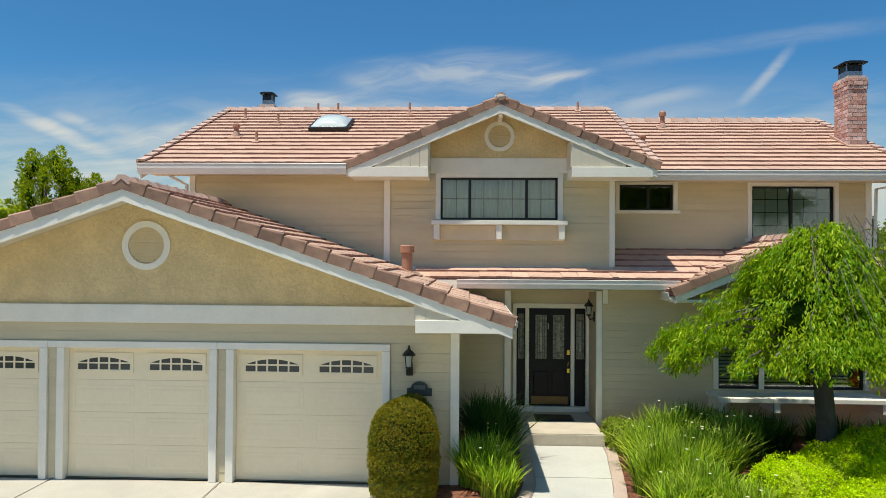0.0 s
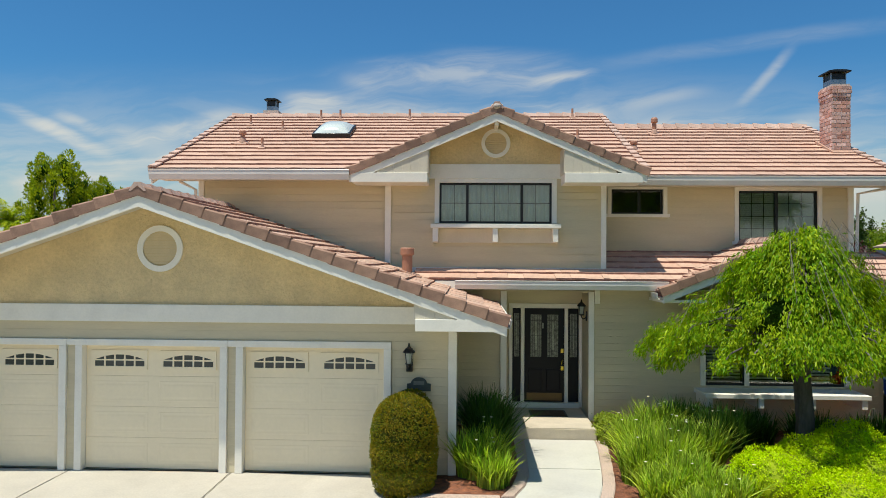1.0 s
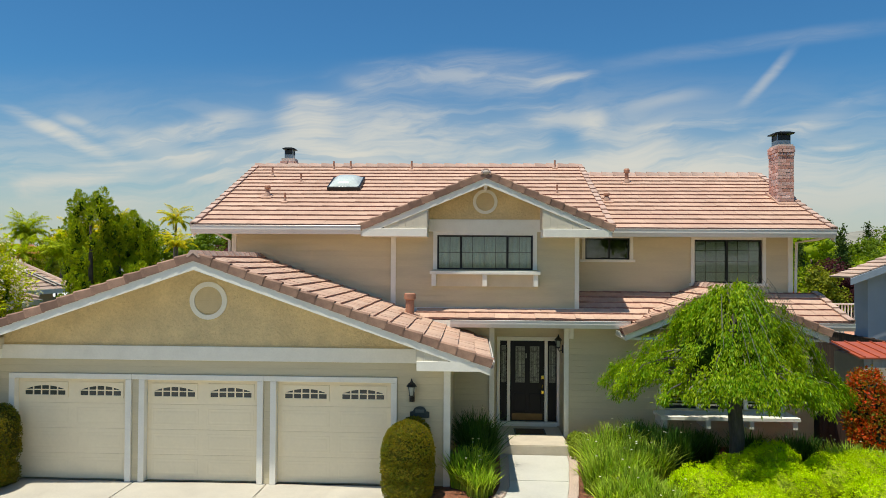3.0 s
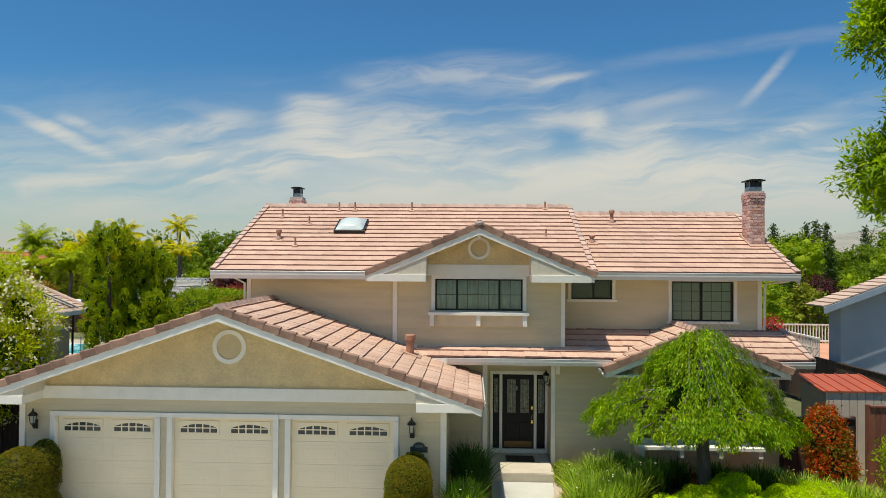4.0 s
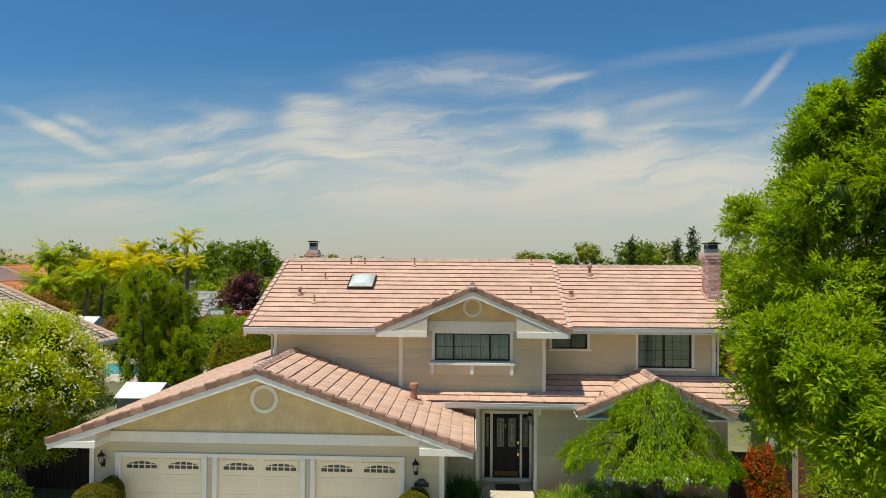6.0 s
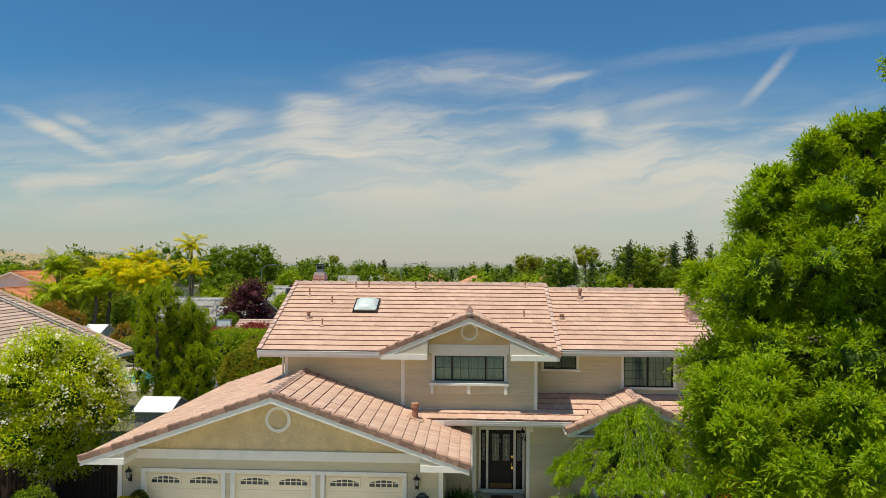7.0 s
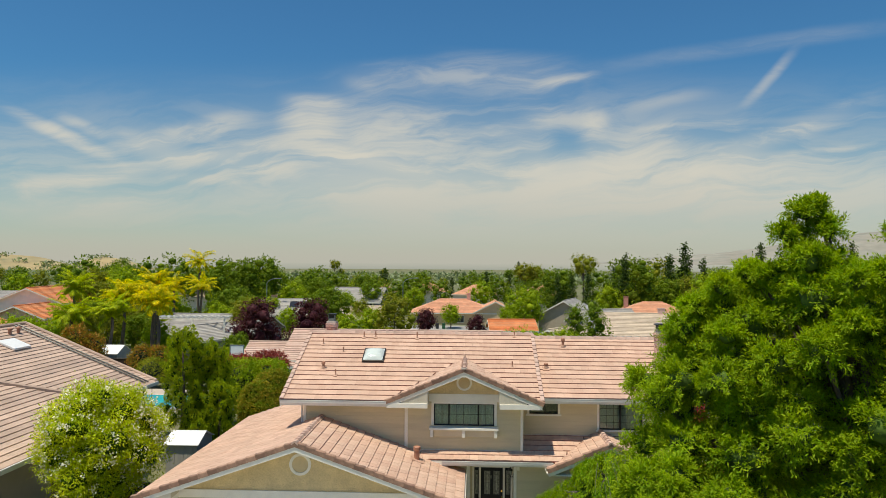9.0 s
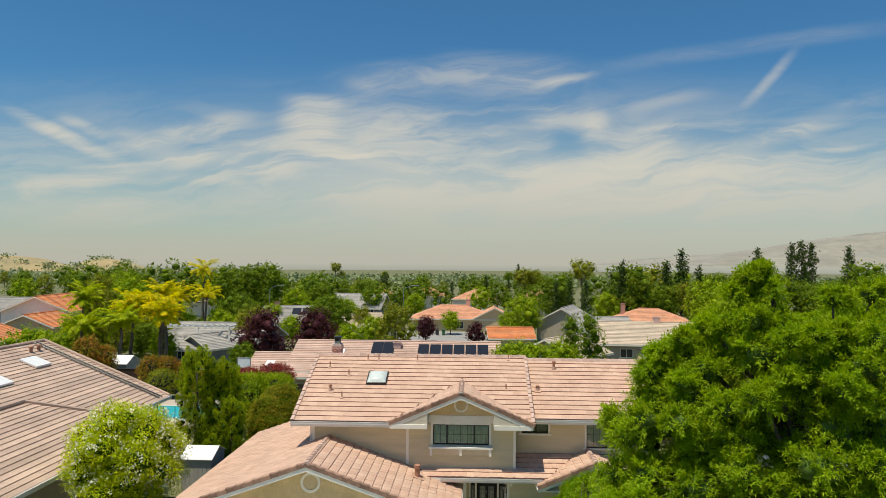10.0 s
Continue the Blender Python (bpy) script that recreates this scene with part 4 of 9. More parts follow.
run_of(mroof, "rake_tile", (13.46, 3.90, 5.52), (13.46, 8.5, ridge_r + 0.02), RAKE_MIRROR, CAP)
for x, y0, y1, zr, ye in ((-2.93, 2.92, 7.95, ridge_l, 2.87), (13.48, 3.95, 8.5, ridge_r, 3.9)):
    bm = B()
    prism(bm, [(y0, 5.5 - 0.10 + (y0 - ye) * MS), (y1, zr - 0.10), (2 * y1 - y0, 5.5 - 0.10 + (y0 - ye) * MS), (2 * y1 - y0, 5.22), (y1, zr - 0.30), (y0, 5.22)], lambda a, b, w: (x + w, a, b), 0.045)
    bmesh.ops.recalc_face_normals(bm, faces=bm.faces[:])
    part("barge_board", bm, TRIM, mroof)
# the upstand where the left half stands above the right half
bm = B()
prism(bm, [(2.9, 5.3), (2.9, 5.42), (7.95, ridge_l - 0.08), (8.6, ridge_r - 0.1)], lambda a, b, w: (7.54 + w, a, b), 0.05)
bmesh.ops.recalc_face_normals(bm, faces=bm.faces[:])
part("upstand", bm, TRIM, mroof)
board(-2.88, 2.85, 5.345, 1.40, 2.90, 5.505, "fascia", parent=mroof)
board(7.55, 3.88, 5.345, 13.47, 3.93, 5.505, "fascia", parent=mroof)
gutter(mroof, (-2.90, 2.85, 5.50), (1.38, 2.85, 5.50), (0, -1, 0), 0.20, 0.10)
gutter(mroof, (7.62, 3.88, 5.50), (13.47, 3.88, 5.50), (0, -1, 0), 0.19, 0.10)
bm = B()
box(bm, -2.86, 2.90, 5.345, 2.1, 3.55, 5.365)
part("soffit", bm, SLAT, mroof)
bm = B()
box(bm, 6.9, 3.93, 5.345, 13.45, 4.6, 5.365)
part("soffit", bm, SLAT, mroof)
# bracket and downpipes at the eave ends
bm = B()
tube(bm, [(-2.55, 3.50, 5.34), (-2.18, 3.50, 5.15), (-2.16, 3.50, 3.2)], [0.035] * 3, 8)
part("downpipe", bm, GUTTER, mroof)
bm = B()
tube(bm, [(13.38, 4.0, 5.36), (13.2, 4.2, 5.28), (12.80, 4.52, 5.20), (12.78, 4.54, 3.8)], [0.035] * 4, 8)
part("downpipe", bm, GUTTER, mroof)

# upper gable over the bay
uroof = part("gable_roof", box(B(), UX - 0.04, 2.82, UZ - 0.16, UX + 0.04, 5.6, UZ - 0.10), UNDER, house, "small gabled tile roof over the street window")
urun = math.hypot(UE, UE * MS)
# its length shrinks up the valley against the main slope
def gable_depth(v):
    z = UZ - UE * MS + v * MS / math.hypot(1, MS)
    return max(0.05, 2.87 + (z - 5.50) / MS - 2.86 + 0.05)


slope(uroof, (UX + UE, 2.86, UZ - UE * MS), (0, 1, 0), (-1, 0, MS), 4, urun, const(0), gable_depth, "pieces", seed=21)
slope(uroof, (UX - UE, 2.86, UZ - UE * MS), (0, 1, 0), (1, 0, MS), 4, urun, const(0), gable_depth, "pieces", seed=22)
run_of(uroof, "rake_tile", (UX + UE + 0.02, 2.85, UZ - UE * MS + 0.02), (UX, 2.85, UZ + 0.02), RAKE_PROFILE, RAKE)
run_of(uroof, "rake_tile", (UX - UE - 0.02, 2.85, UZ - UE * MS + 0.02), (UX, 2.85, UZ + 0.02), RAKE_MIRROR, RAKE)
run_of(uroof, "ridge_tile", (UX, 2.78, UZ + 0.04), (UX, 5.85, UZ + 0.04), CAP_PROFILE, CAP)
barge(uroof, UX, UZ, UE - 0.03, MS, 2.80, 0.205, top=-0.06)
eave_return(uroof, 1.42, 3.03, 2.80, 3.5, 5.25, 5.45, (UX, UZ), MS, -1)
eave_return(uroof, 5.90, 7.50, 2.80, 3.5, 5.25, 5.45, (UX, UZ), MS, 1)
for sg in (-1, 1):
    bm = B()
    prism(bm, [(UX, UZ - 0.105), (UX + sg * UE, UZ - UE * MS - 0.105), (UX + sg * UE, UZ - UE * MS - 0.125), (UX, UZ - 0.125)], lambda a, b, w: (a, 2.84 + w, b), 0.62)
    bmesh.ops.recalc_face_normals(bm, faces=bm.faces[:])
    part("soffit", bm, SLAT, uroof)
bm = B()
soft_box(bm, UX - 0.04, 2.86, UZ - 0.34, UX + 0.04, 3.45, UZ - 0.2, 0.01)
part("ridge_beam_end", bm, TRIM, uroof)

bm = B()
bmesh.ops.create_icosphere(bm, subdivisions=2, radius=1.0)
for v in bm.verts:
    q = 1 + 0.25 * noise.noise(v.co * 2.2)
    v.co = Vector((UX + v.co.x * 0.13 * q, 2.81 + v.co.y * 0.07 * q, UZ + 0.055 + v.co.z * 0.07 * q))
part("mortar_end", bm, MORTAR, uroof, "pale mortar packed into the ridge end", smooth=True)

# porch roof and the low gable beside it
PS = 0.36
proof = part("porch_roof", box(B(), 3.2, 4.5, 3.70, 13.3, 4.59, 3.76), UNDER, house, "low lean-to tile roof along the ground floor")
ph = math.hypot(1.74, 1.74 * PS)
LX, LZ, LE = 10.18, 4.02, 2.40


def porch_half(v):
    return max(LZ - 3.20 - v * PS / math.hypot(1, PS), 0.0) / MS


slope(proof, (6.84, 2.85, 3.20), (1, 0, 0), (0, 1, PS), 6.5, ph, const(0), lambda v: LX - 6.84 - porch_half(v), "pieces", seed=31)
slope(proof, (6.84, 2.85, 3.20), (1, 0, 0), (0, 1, PS), 6.5, ph, lambda v: LX - 6.84 + porch_half(v), const(6.46), "pieces", seed=33)
ph2 = math.hypot(0.64, 0.64 * PS)
slope(proof, (2.75, 2.85, 3.20), (1, 0, 0), (0, 1, PS), 4.1, ph2, lambda v: 0.0, const(4.09), "pieces", seed=32)
run_of(proof, "rake_tile", (13.32, 2.84, 3.22), (13.32, 4.6, 3.22 + 1.76 * PS), RAKE_MIRROR, CAP)
gutter(proof, (3.62, 2.83, 3.19), (8.02, 2.83, 3.19), (0, -1, 0), 0.17, 0.11)
board(3.2, 2.83, 3.02, 8.0, 2.88, 3.19, "fascia", parent=proof)
board(12.3, 2.83, 3.02, 13.35, 2.88, 3.19, "fascia", parent=proof)
gutter(proof, (12.4, 2.83, 3.19), (13.36, 2.83, 3.19), (0, -1, 0), 0.17, 0.11)
bm = B()
box(bm, 3.6, 2.88, 3.02, 13.3, 3.5, 3.04)
part("soffit", bm, SLAT, proof)

lroof = part("low_gable_roof", box(B(), LX - 0.04, 2.4, LZ - 0.16, LX + 0.04, 4.6, LZ - 0.10), UNDER, house, "low gabled tile roof over the ground-floor window")
lrun = math.hypot(LE, LE * MS)
def low_depth(v):
    z = LZ - LE * MS + v * MS / math.hypot(1, MS)
    return min(4.6, 2.85 + max(z - 3.20, 0.0) / PS + 0.05) - 2.40


slope(lroof, (LX + LE, 2.40, LZ - LE * MS), (0, 1, 0), (-1, 0, MS), 3, lrun, const(0), low_depth, "pieces", seed=41)
slope(lroof, (LX - LE, 2.40, LZ - LE * MS), (0, 1, 0), (1, 0, MS), 3, lrun, const(0), low_depth, "pieces", seed=42)
run_of(lroof, "rake_tile", (LX + LE + 0.02, 2.39, LZ - LE * MS + 0.02), (LX, 2.39, LZ + 0.02), RAKE_PROFILE, RAKE)
run_of(lroof, "rake_tile", (LX - LE - 0.02, 2.39, LZ - LE * MS + 0.02), (LX, 2.39, LZ + 0.02), RAKE_MIRROR, RAKE)
run_of(lroof, "ridge_tile", (LX, 2.32, LZ + 0.04), (LX, 4.55, LZ + 0.04), CAP_PROFILE, CAP)
barge(lroof, LX, LZ, LE - 0.03, MS, 2.35, 0.205, top=-0.06)
bm = B()
prism(bm, [(LX - LE + 0.25, 3.02), (LX + LE - 0.25, 3.02), (LX, LZ - 0.14)], lambda a, b, w: (a, 3.36 + w, b), 0.1)
part("low_gable_wall", bm, SIDING, house)
for sg in (-1, 1):
    bm = B()
    prism(bm, [(LX, LZ - 0.105), (LX + sg * LE, LZ - LE * MS - 0.105), (LX + sg * LE, LZ - LE * MS - 0.125), (LX, LZ - 0.125)], lambda a, b, w: (a, 2.38 + w, b), 1.0)
    bmesh.ops.recalc_face_normals(bm, faces=bm.faces[:])
    part("soffit", bm, SLAT, lroof)
gutter(lroof, (LX - LE, 2.42, LZ - LE * MS - 0.02), (LX - LE, 2.9, LZ - LE * MS - 0.02), (-1, 0, 0), 0.12, 0.09)
board(LX - LE, 2.40, LZ - LE * MS - 0.20, LX - LE + 0.9, 3.38, LZ - LE * MS - 0.14, "eave_return", parent=lroof)
board(LX + LE - 0.9, 2.40, LZ - LE * MS - 0.20, LX + LE, 3.38, LZ - LE * MS - 0.14, "eave_return", parent=lroof)

# --- chimneys, skylight, pipes
def chimney(x0, x1, y0, y1, z0, z1, label, name="chimney"):
    bm = B()
    box(bm, x0 + 0.012, y0 + 0.012, z0, x1 - 0.012, y1 - 0.012, z1)
    ch = part(name, bm, MORTAR, house, label)
    bl, bh = 0.235, 0.094
    shared = {}
    def put(ax, a0, a1, fixed, z, face):
        L = round(a1 - a0, 3)
        key = (ax, L, face)
        if key not in shared:
            t = 0.05
            b = B()
            if ax == "x":
                soft_box(b, 0, 0 if face < 0 else -t, 0, L - 0.012, t if face < 0 else 0, bh - 0.012, 0.005)
            else:
                soft_box(b, 0 if face < 0 else -t, 0, 0, t if face < 0 else 0, L - 0.012, bh - 0.012, 0.005)
            shared[key] = finish(b, "brick", BRICK)
        j = random.uniform(-0.004, 0.004)
        loc = (a0, fixed + j, z) if ax == "x" else (fixed + j, a0, z)
        piece("brick", shared[key], ch, Matrix.Translation(loc))
    n = int((z1 - z0) / bh)
    for i in range(n):
        z = z0 + i * bh
        grow = 0.02 if i == n - 3 else (0.035 if i >= n - 2 else 0.0)
        off = bl / 2 if i % 2 else 0.0
        for ax, lo, hi, fixed, face in (("x", x0, x1, y0 - grow, -1), ("x", x0, x1, y1 + grow, 1), ("y", y0, y1, x0 - grow, -1), ("y", y0, y1, x1 + grow, 1)):
            if face > 0 and ax == "x" and name == "chimney":
                continue
            a = lo - off
            while a < hi - 0.01:
                p, q = max(a, lo), min(a + bl, hi)
                if q - p > 0.03:
                    put(ax, p, q, fixed, z, face)
                a += bl
    cx, cy = (x0 + x1) / 2, (y0 + y1) / 2
    bm = B()
    w = (x1 - x0) * (0.42 if name == "chimney" else 0.30)
    box(bm, cx - w, cy - w, z1, cx + w, cy + w, z1 + 0.14)
    part("flue", bm, STEEL, ch)
    for sx in (-1, 1):
        for sy in (-1, 1):
            bm = B()
            box(bm, cx + sx * w * 0.95 - 0.01, cy + sy * w * 0.95 - 0.01, z1 + 0.14, cx + sx * w * 0.95 + 0.01, cy + sy * w * 0.95 + 0.01, z1 + 0.33)
            part("cap_leg", bm, STEEL, ch)
    bm = B()
    box(bm, cx - w * 0.9, cy - w * 0.9, z1 + 0.14, cx + w * 0.9, cy + w * 0.9, z1 + 0.30)
    part("spark_screen", bm, BLACKMETAL, ch)
    bm = B()
    w2 = w * 1.45
    prism(bm, [(-w2, 0.32), (w2, 0.32), (w2, 0.35), (w2 * 0.5, 0.375), (-w2 * 0.5, 0.375), (-w2, 0.35)], lambda a, b, d: (cx + a, cy - w2 + d, z1 + b), 2 * w2)
    bmesh.ops.recalc_face_normals(bm, faces=bm.faces[:])
    part("cap_plate", bm, BLACKMETAL, ch)
    return ch


chimney(12.87, 13.32, 5.78, 6.42, 6.22, 8.05, "tall pink-red brick chimney with a metal cap")
chimney(-2.38, -1.90, 9.0, 9.48, 7.0, 8.12, "short brick chimney with a metal cap behind the ridge", "back_chimney")
bm = B()
prism(bm, [(5.66, 6.20), (6.55, 6.6), (6.55, 6.76), (5.66, 6.34)], lambda a, b, w: (12.83 + w, a, b), 0.52)
bmesh.ops.recalc_face_normals(bm, faces=bm.faces[:])
part("chimney_flashing", bm, FLASH, house)


def on_left(y):
    return 5.50 + (y - 2.87) * MS


def on_right(y):
    return 5.50 + (y - 3.9) * MS


def tilt(x, y, z, s=MS):
    return Matrix.Translation((x, y, z)) @ Matrix.Rotation(math.atan(s), 4, "X")


m = tilt(0.44, 5.95, on_left(5.95) + 0.05) @ Matrix.Scale(0.86, 4)
bm = B()
soft_box(bm, -0.56, -0.62, 0.0, 0.56, 0.62, 0.125, 0.02, m)
sky_l = part("skylight", bm, BLACKMETAL, mroof, "domed acrylic skylight in a dark metal frame")
bm = B()
n = 14
grid = [[bm.verts.new(m @ Vector((-0.50 + 1.0 * i / n, -0.56 + 1.12 * j / n, 0.125 + 0.19 * (1 - abs(2 * i / n - 1) ** 3.5) * (1 - abs(2 * j / n - 1) ** 3.5)))) for j in range(n + 1)] for i in range(n + 1)]
for i in range(n):
    for j in range(n):
        bm.faces.new((grid[i][j], grid[i + 1][j], grid[i + 1][j + 1], grid[i][j + 1]))
part("dome", bm, DOME, sky_l, smooth=True)


def vent_pipe(x, y, z, r, h, s, hat=False):
    bm = B()
    prof = [(r, -0.1), (r, h)]
    if hat:
        prof = [(r * 0.8, -0.1), (r * 0.8, h * 0.72), (r * 1.25, h * 0.74), (r * 1.25, h * 0.92), (r * 0.9, h)]
    lathe(bm, prof, 14, (x, y, z))
    p = part("vent_pipe", bm, PIPE, house, "terracotta-painted vent pipe through the tiles", smooth=False)
    bm = B()
    lathe(bm, [(r * 1.35, 0.0), (r * 1.0, 0.11), (r * 0.9, 0.12)], 14, (x, y, z + 0.05))
    part("boot", bm, FLASH, p)
    bm = B()
    box(bm, -r * 1.6 - 0.03, -r * 1.8 - 0.05, 0.045, r * 1.6 + 0.03, r * 1.7, 0.075, tilt(x, y, z, s))
    part("flashing", bm, FLASH, p)


for x, y, r, h, hat in ((-1.62, 4.95, 0.07, 0.36, True), (-1.0, 4.50, 0.03, 0.30, False), (-0.99, 6.22, 0.03, 0.30, False), (-2.04, 6.85, 0.03, 0.32, False),
                        (-0.26, 7.50, 0.03, 0.32, False), (0.28, 7.52, 0.03, 0.32, False), (2.23, 7.47, 0.03, 0.34, False), (6.53, 5.25, 0.03, 0.30, False), (6.76, 7.70, 0.03, 0.30, False)):
    vent_pipe(x, y, on_left(y), r, h, MS, hat)
vent_pipe(9.0, 7.62, on_right(7.62), 0.075, 0.50, MS, True)
vent_pipe(8.05, 5.95, on_right(5.95), 0.075, 0.28, MS, True)
bm = B()
lathe(bm, [(0.105, -0.2), (0.105, 0.40), (0.14, 0.42), (0.14, 0.54), (0.12, 0.56)], 18, (2.66, 2.35, 3.31))
vp = part("flue_pipe", bm, PIPE, house, "thick terracotta-painted flue pipe with a collar cap")
bm = B()
box(bm, -0.28, -0.28, 0.05, 0.28, 0.28, 0.075, Matrix.Translation((2.66, 2.35, 3.31)) @ Matrix.Rotation(math.atan(GS), 4, "Y"))
part("flashing", bm, FLASH, vp)
# closing floor of the upper storey
bm = B()
box(bm, -1.9, 4.8, 3.0, 12.5, 12.9, 3.2)
box(bm, 2.0, 3.7, 3.0, 6.7, 4.8, 3.2)
part("upper_floor", bm, INSIDE, house)

# ------------------------------------------------------------------ ground
def ground_z(x, y):
    d = max(y - 12.0, 0.0)
    z = -0.022 * min(d, 70.0) - 0.004 * min(max(d - 70.0, 0.0), 400.0)
    far = math.hypot(x, y)
    return z - 0.0026 * max(far - 500.0, 0.0)


def ground_sheet():
    steps = [0, 3, 6, 9, 12, 16, 20, 26, 34, 44, 58, 76, 100, 140, 200, 300, 450, 700, 1100, 1700, 2600, 4500]
    axis = sorted({-s for s in steps} | set(steps))
    verts = [(x, y, ground_z(x, y) - 0.12) for y in axis for x in axis]
    n = len(axis)
    faces = [(j * n + i, j * n + i + 1, (j + 1) * n + i + 1, (j + 1) * n + i) for j in range(n - 1) for i in range(n - 1)]
    me = mesh_from("ground", verts, faces, EARTH, True)
    return tagged(new("ground", me), "dry garden soil and rough grass reaching the horizon", "ground", kind="structure")


EARTH = material("garden_earth_and_grass", (0.18, 0.16, 0.08), 0.95, vary=0.35, scale=0.15, fine=2.2, bump=0.6, bump_scale=6, second=(0.10, 0.13, 0.045), depth=0.05)
ground_sheet()


def slab(parent, poly, z0, z1, mat, name, bevel=0.012):
    bm = B()
    prism(bm, poly, lambda a, b, w: (a, b, z0 + w), z1 - z0)
    bmesh.ops.recalc_face_normals(bm, faces=bm.faces[:])
    top = [e for e in bm.edges if all(abs(v.co.z - z1) < 1e-5 for v in e.verts)]
    bmesh.ops.bevel(bm, geom=top, offset=bevel, segments=2, affect="EDGES")
    return part(name, bm, mat, parent)


drive = thing("driveway", "pale broom-finished concrete driveway in jointed slabs", "driveway", kind="structure")
xs = [-9.0, -5.66, -2.88, -0.10, 2.72, 4.6]
ys = [-14.0, -10.4, -6.9, -3.4, 0.09]
for x0, x1 in zip(xs, xs[1:]):
    for y0, y1 in zip(ys, ys[1:]):
        ytop = y1 if (x0 < 2.7 or y1 < 0) else -1.15
        slab(drive, [(x0 + 0.006, y0 + 0.006), (x1 - 0.006, y0 + 0.006), (x1 - 0.006, ytop - 0.006), (x0 + 0.006, ytop - 0.006)], -0.12, 0.0, CONCRETE, "slab")

path_thing = thing("front_path", "pale concrete garden path with a pink pebbled border", "path", kind="structure")
RIGHT = [(2.33, 6.44), (1.75, 6.40), (1.2, 6.32), (0.6, 6.24), (0.0, 6.15), (-0.57, 6.05), (-1.1, 5.90), (-1.47, 5.76), (-2.2, 5.35), (-3.2, 4.62)]
LEFT = [(2.33, 5.04), (1.2, 5.0), (0.0, 4.94), (-0.57, 4.82), (-1.07, 4.62), (-1.13, 4.61), (-3.2, 4.61)]


def edge_at(table, y):
    for (ya, xa), (yb, xb) in zip(table, table[1:]):
        if ya >= y >= yb:
            return xa + (xb - xa) * (ya - y) / (ya - yb)
    return table[-1][1]


cuts = [2.325, 0.4, -1.30, -3.15]
for ya, yb in zip(cuts, cuts[1:]):
    k = 9
    yy = [ya - 0.002 + (yb + 0.004 - ya) * i / k for i in range(k + 1)]
    poly = [(edge_at(LEFT, q) + 0.003, q) for q in yy] + [(edge_at(RIGHT, q) - 0.003, q) for q in yy[::-1]]
    slab(path_thing, poly, -0.1, 0.045, PATHCRETE, "slab")
for table, sg, stop in ((RIGHT, 1, -3.1), (LEFT, -1, -1.05)):
    k = 16
    yy = [2.32 + (stop - 2.32) * q / k for q in range(k + 1)]
    inner_edge = [(edge_at(table, q) + sg * 0.004, q) for q in yy]
    outer_edge = [(edge_at(table, q) + sg * 0.205, q) for q in yy]
    slab(path_thing, inner_edge + outer_edge[::-1] if sg < 0 else outer_edge + inner_edge[::-1], -0.1, 0.052, AGGREGATE, "border", 0.014)
slab(path_thing, [(3.0, -1.19), (4.41, -1.19), (4.41, -0.99), (3.0, -0.99)], -0.1, 0.05, AGGREGATE, "border", 0.014)
step = thing("front_step", "pale concrete landing before the front door", "step", kind="structure")
slab(step, [(4.74, 2.34), (6.48, 2.34), (6.48, 4.30), (4.74, 4.30)], -0.1, 0.265, LANDING, "landing", 0.02)


def bed(name, poly, label):
    """A mulch bed: a lumpy sheet with rounded edges."""
    bm = B()
    prism(bm, poly, lambda a, b, w: (a, b, -0.1 + w), 0.13)
    bmesh.ops.recalc_face_normals(bm, faces=bm.faces[:])
    bmesh.ops.triangulate(bm, faces=bm.faces[:])
    bmesh.ops.subdivide_edges(bm, edges=bm.edges[:], cuts=3, use_grid_fill=True)
    for v in bm.verts:
        if v.co.z > 0:
            v.co.z += 0.04 * noise.noise(v.co * 2.3)
    ob = new(name, finish(bm, name, MULCH, True))
    return tagged(ob, label, "mulch bed", kind="structure")


bed("mulch_bed", [(3.05, -1.0), (4.45, -1.0), (4.72, -0.5), (4.80, 0.2), (4.84, 1.2), (4.86, 3.4), (3.72, 3.4), (3.72, -0.02), (2.62, -0.02), (2.62, -1.0)], "red-brown bark mulch bed beside the path")
bed("mulch_bed", [(6.62, 3.4), (6.56, 2.3), (6.50, 1.2), (6.36, 0.0), (6.25, -0.6), (5.98, -1.5), (5.55, -2.3), (9.0, -4.0), (20, -4.0), (20, 2.8), (13.4, 3.0), (12.7, 3.4)], "red-brown bark mulch bed before the entry wall")
bed("mulch_bed", [(-6.3, -0.02), (-5.7, -0.02), (-5.7, -1.6), (-8.2, -1.6), (-8.2, -0.02)], "dark mulch bed at the garage corner")
mat_ob = new("doormat", finish(soft_box(B(), 5.30, 3.42, 0.266, 6.02, 3.92, 0.288, 0.008), "doormat", material("brown_coir_mat", (0.10, 0.055, 0.03), 0.95, vary=0.3, scale=20, bump=0.8, bump_scale=200)))
tagged(mat_ob, "dark brown coir doormat on the landing", "doormat")
bm = B()
soft_box(bm, 5.26, 3.385, 0.265, 6.06, 3.955, 0.280, 0.006)
rim = part("rubber_border", bm, BLACKPAINT, mat_ob)


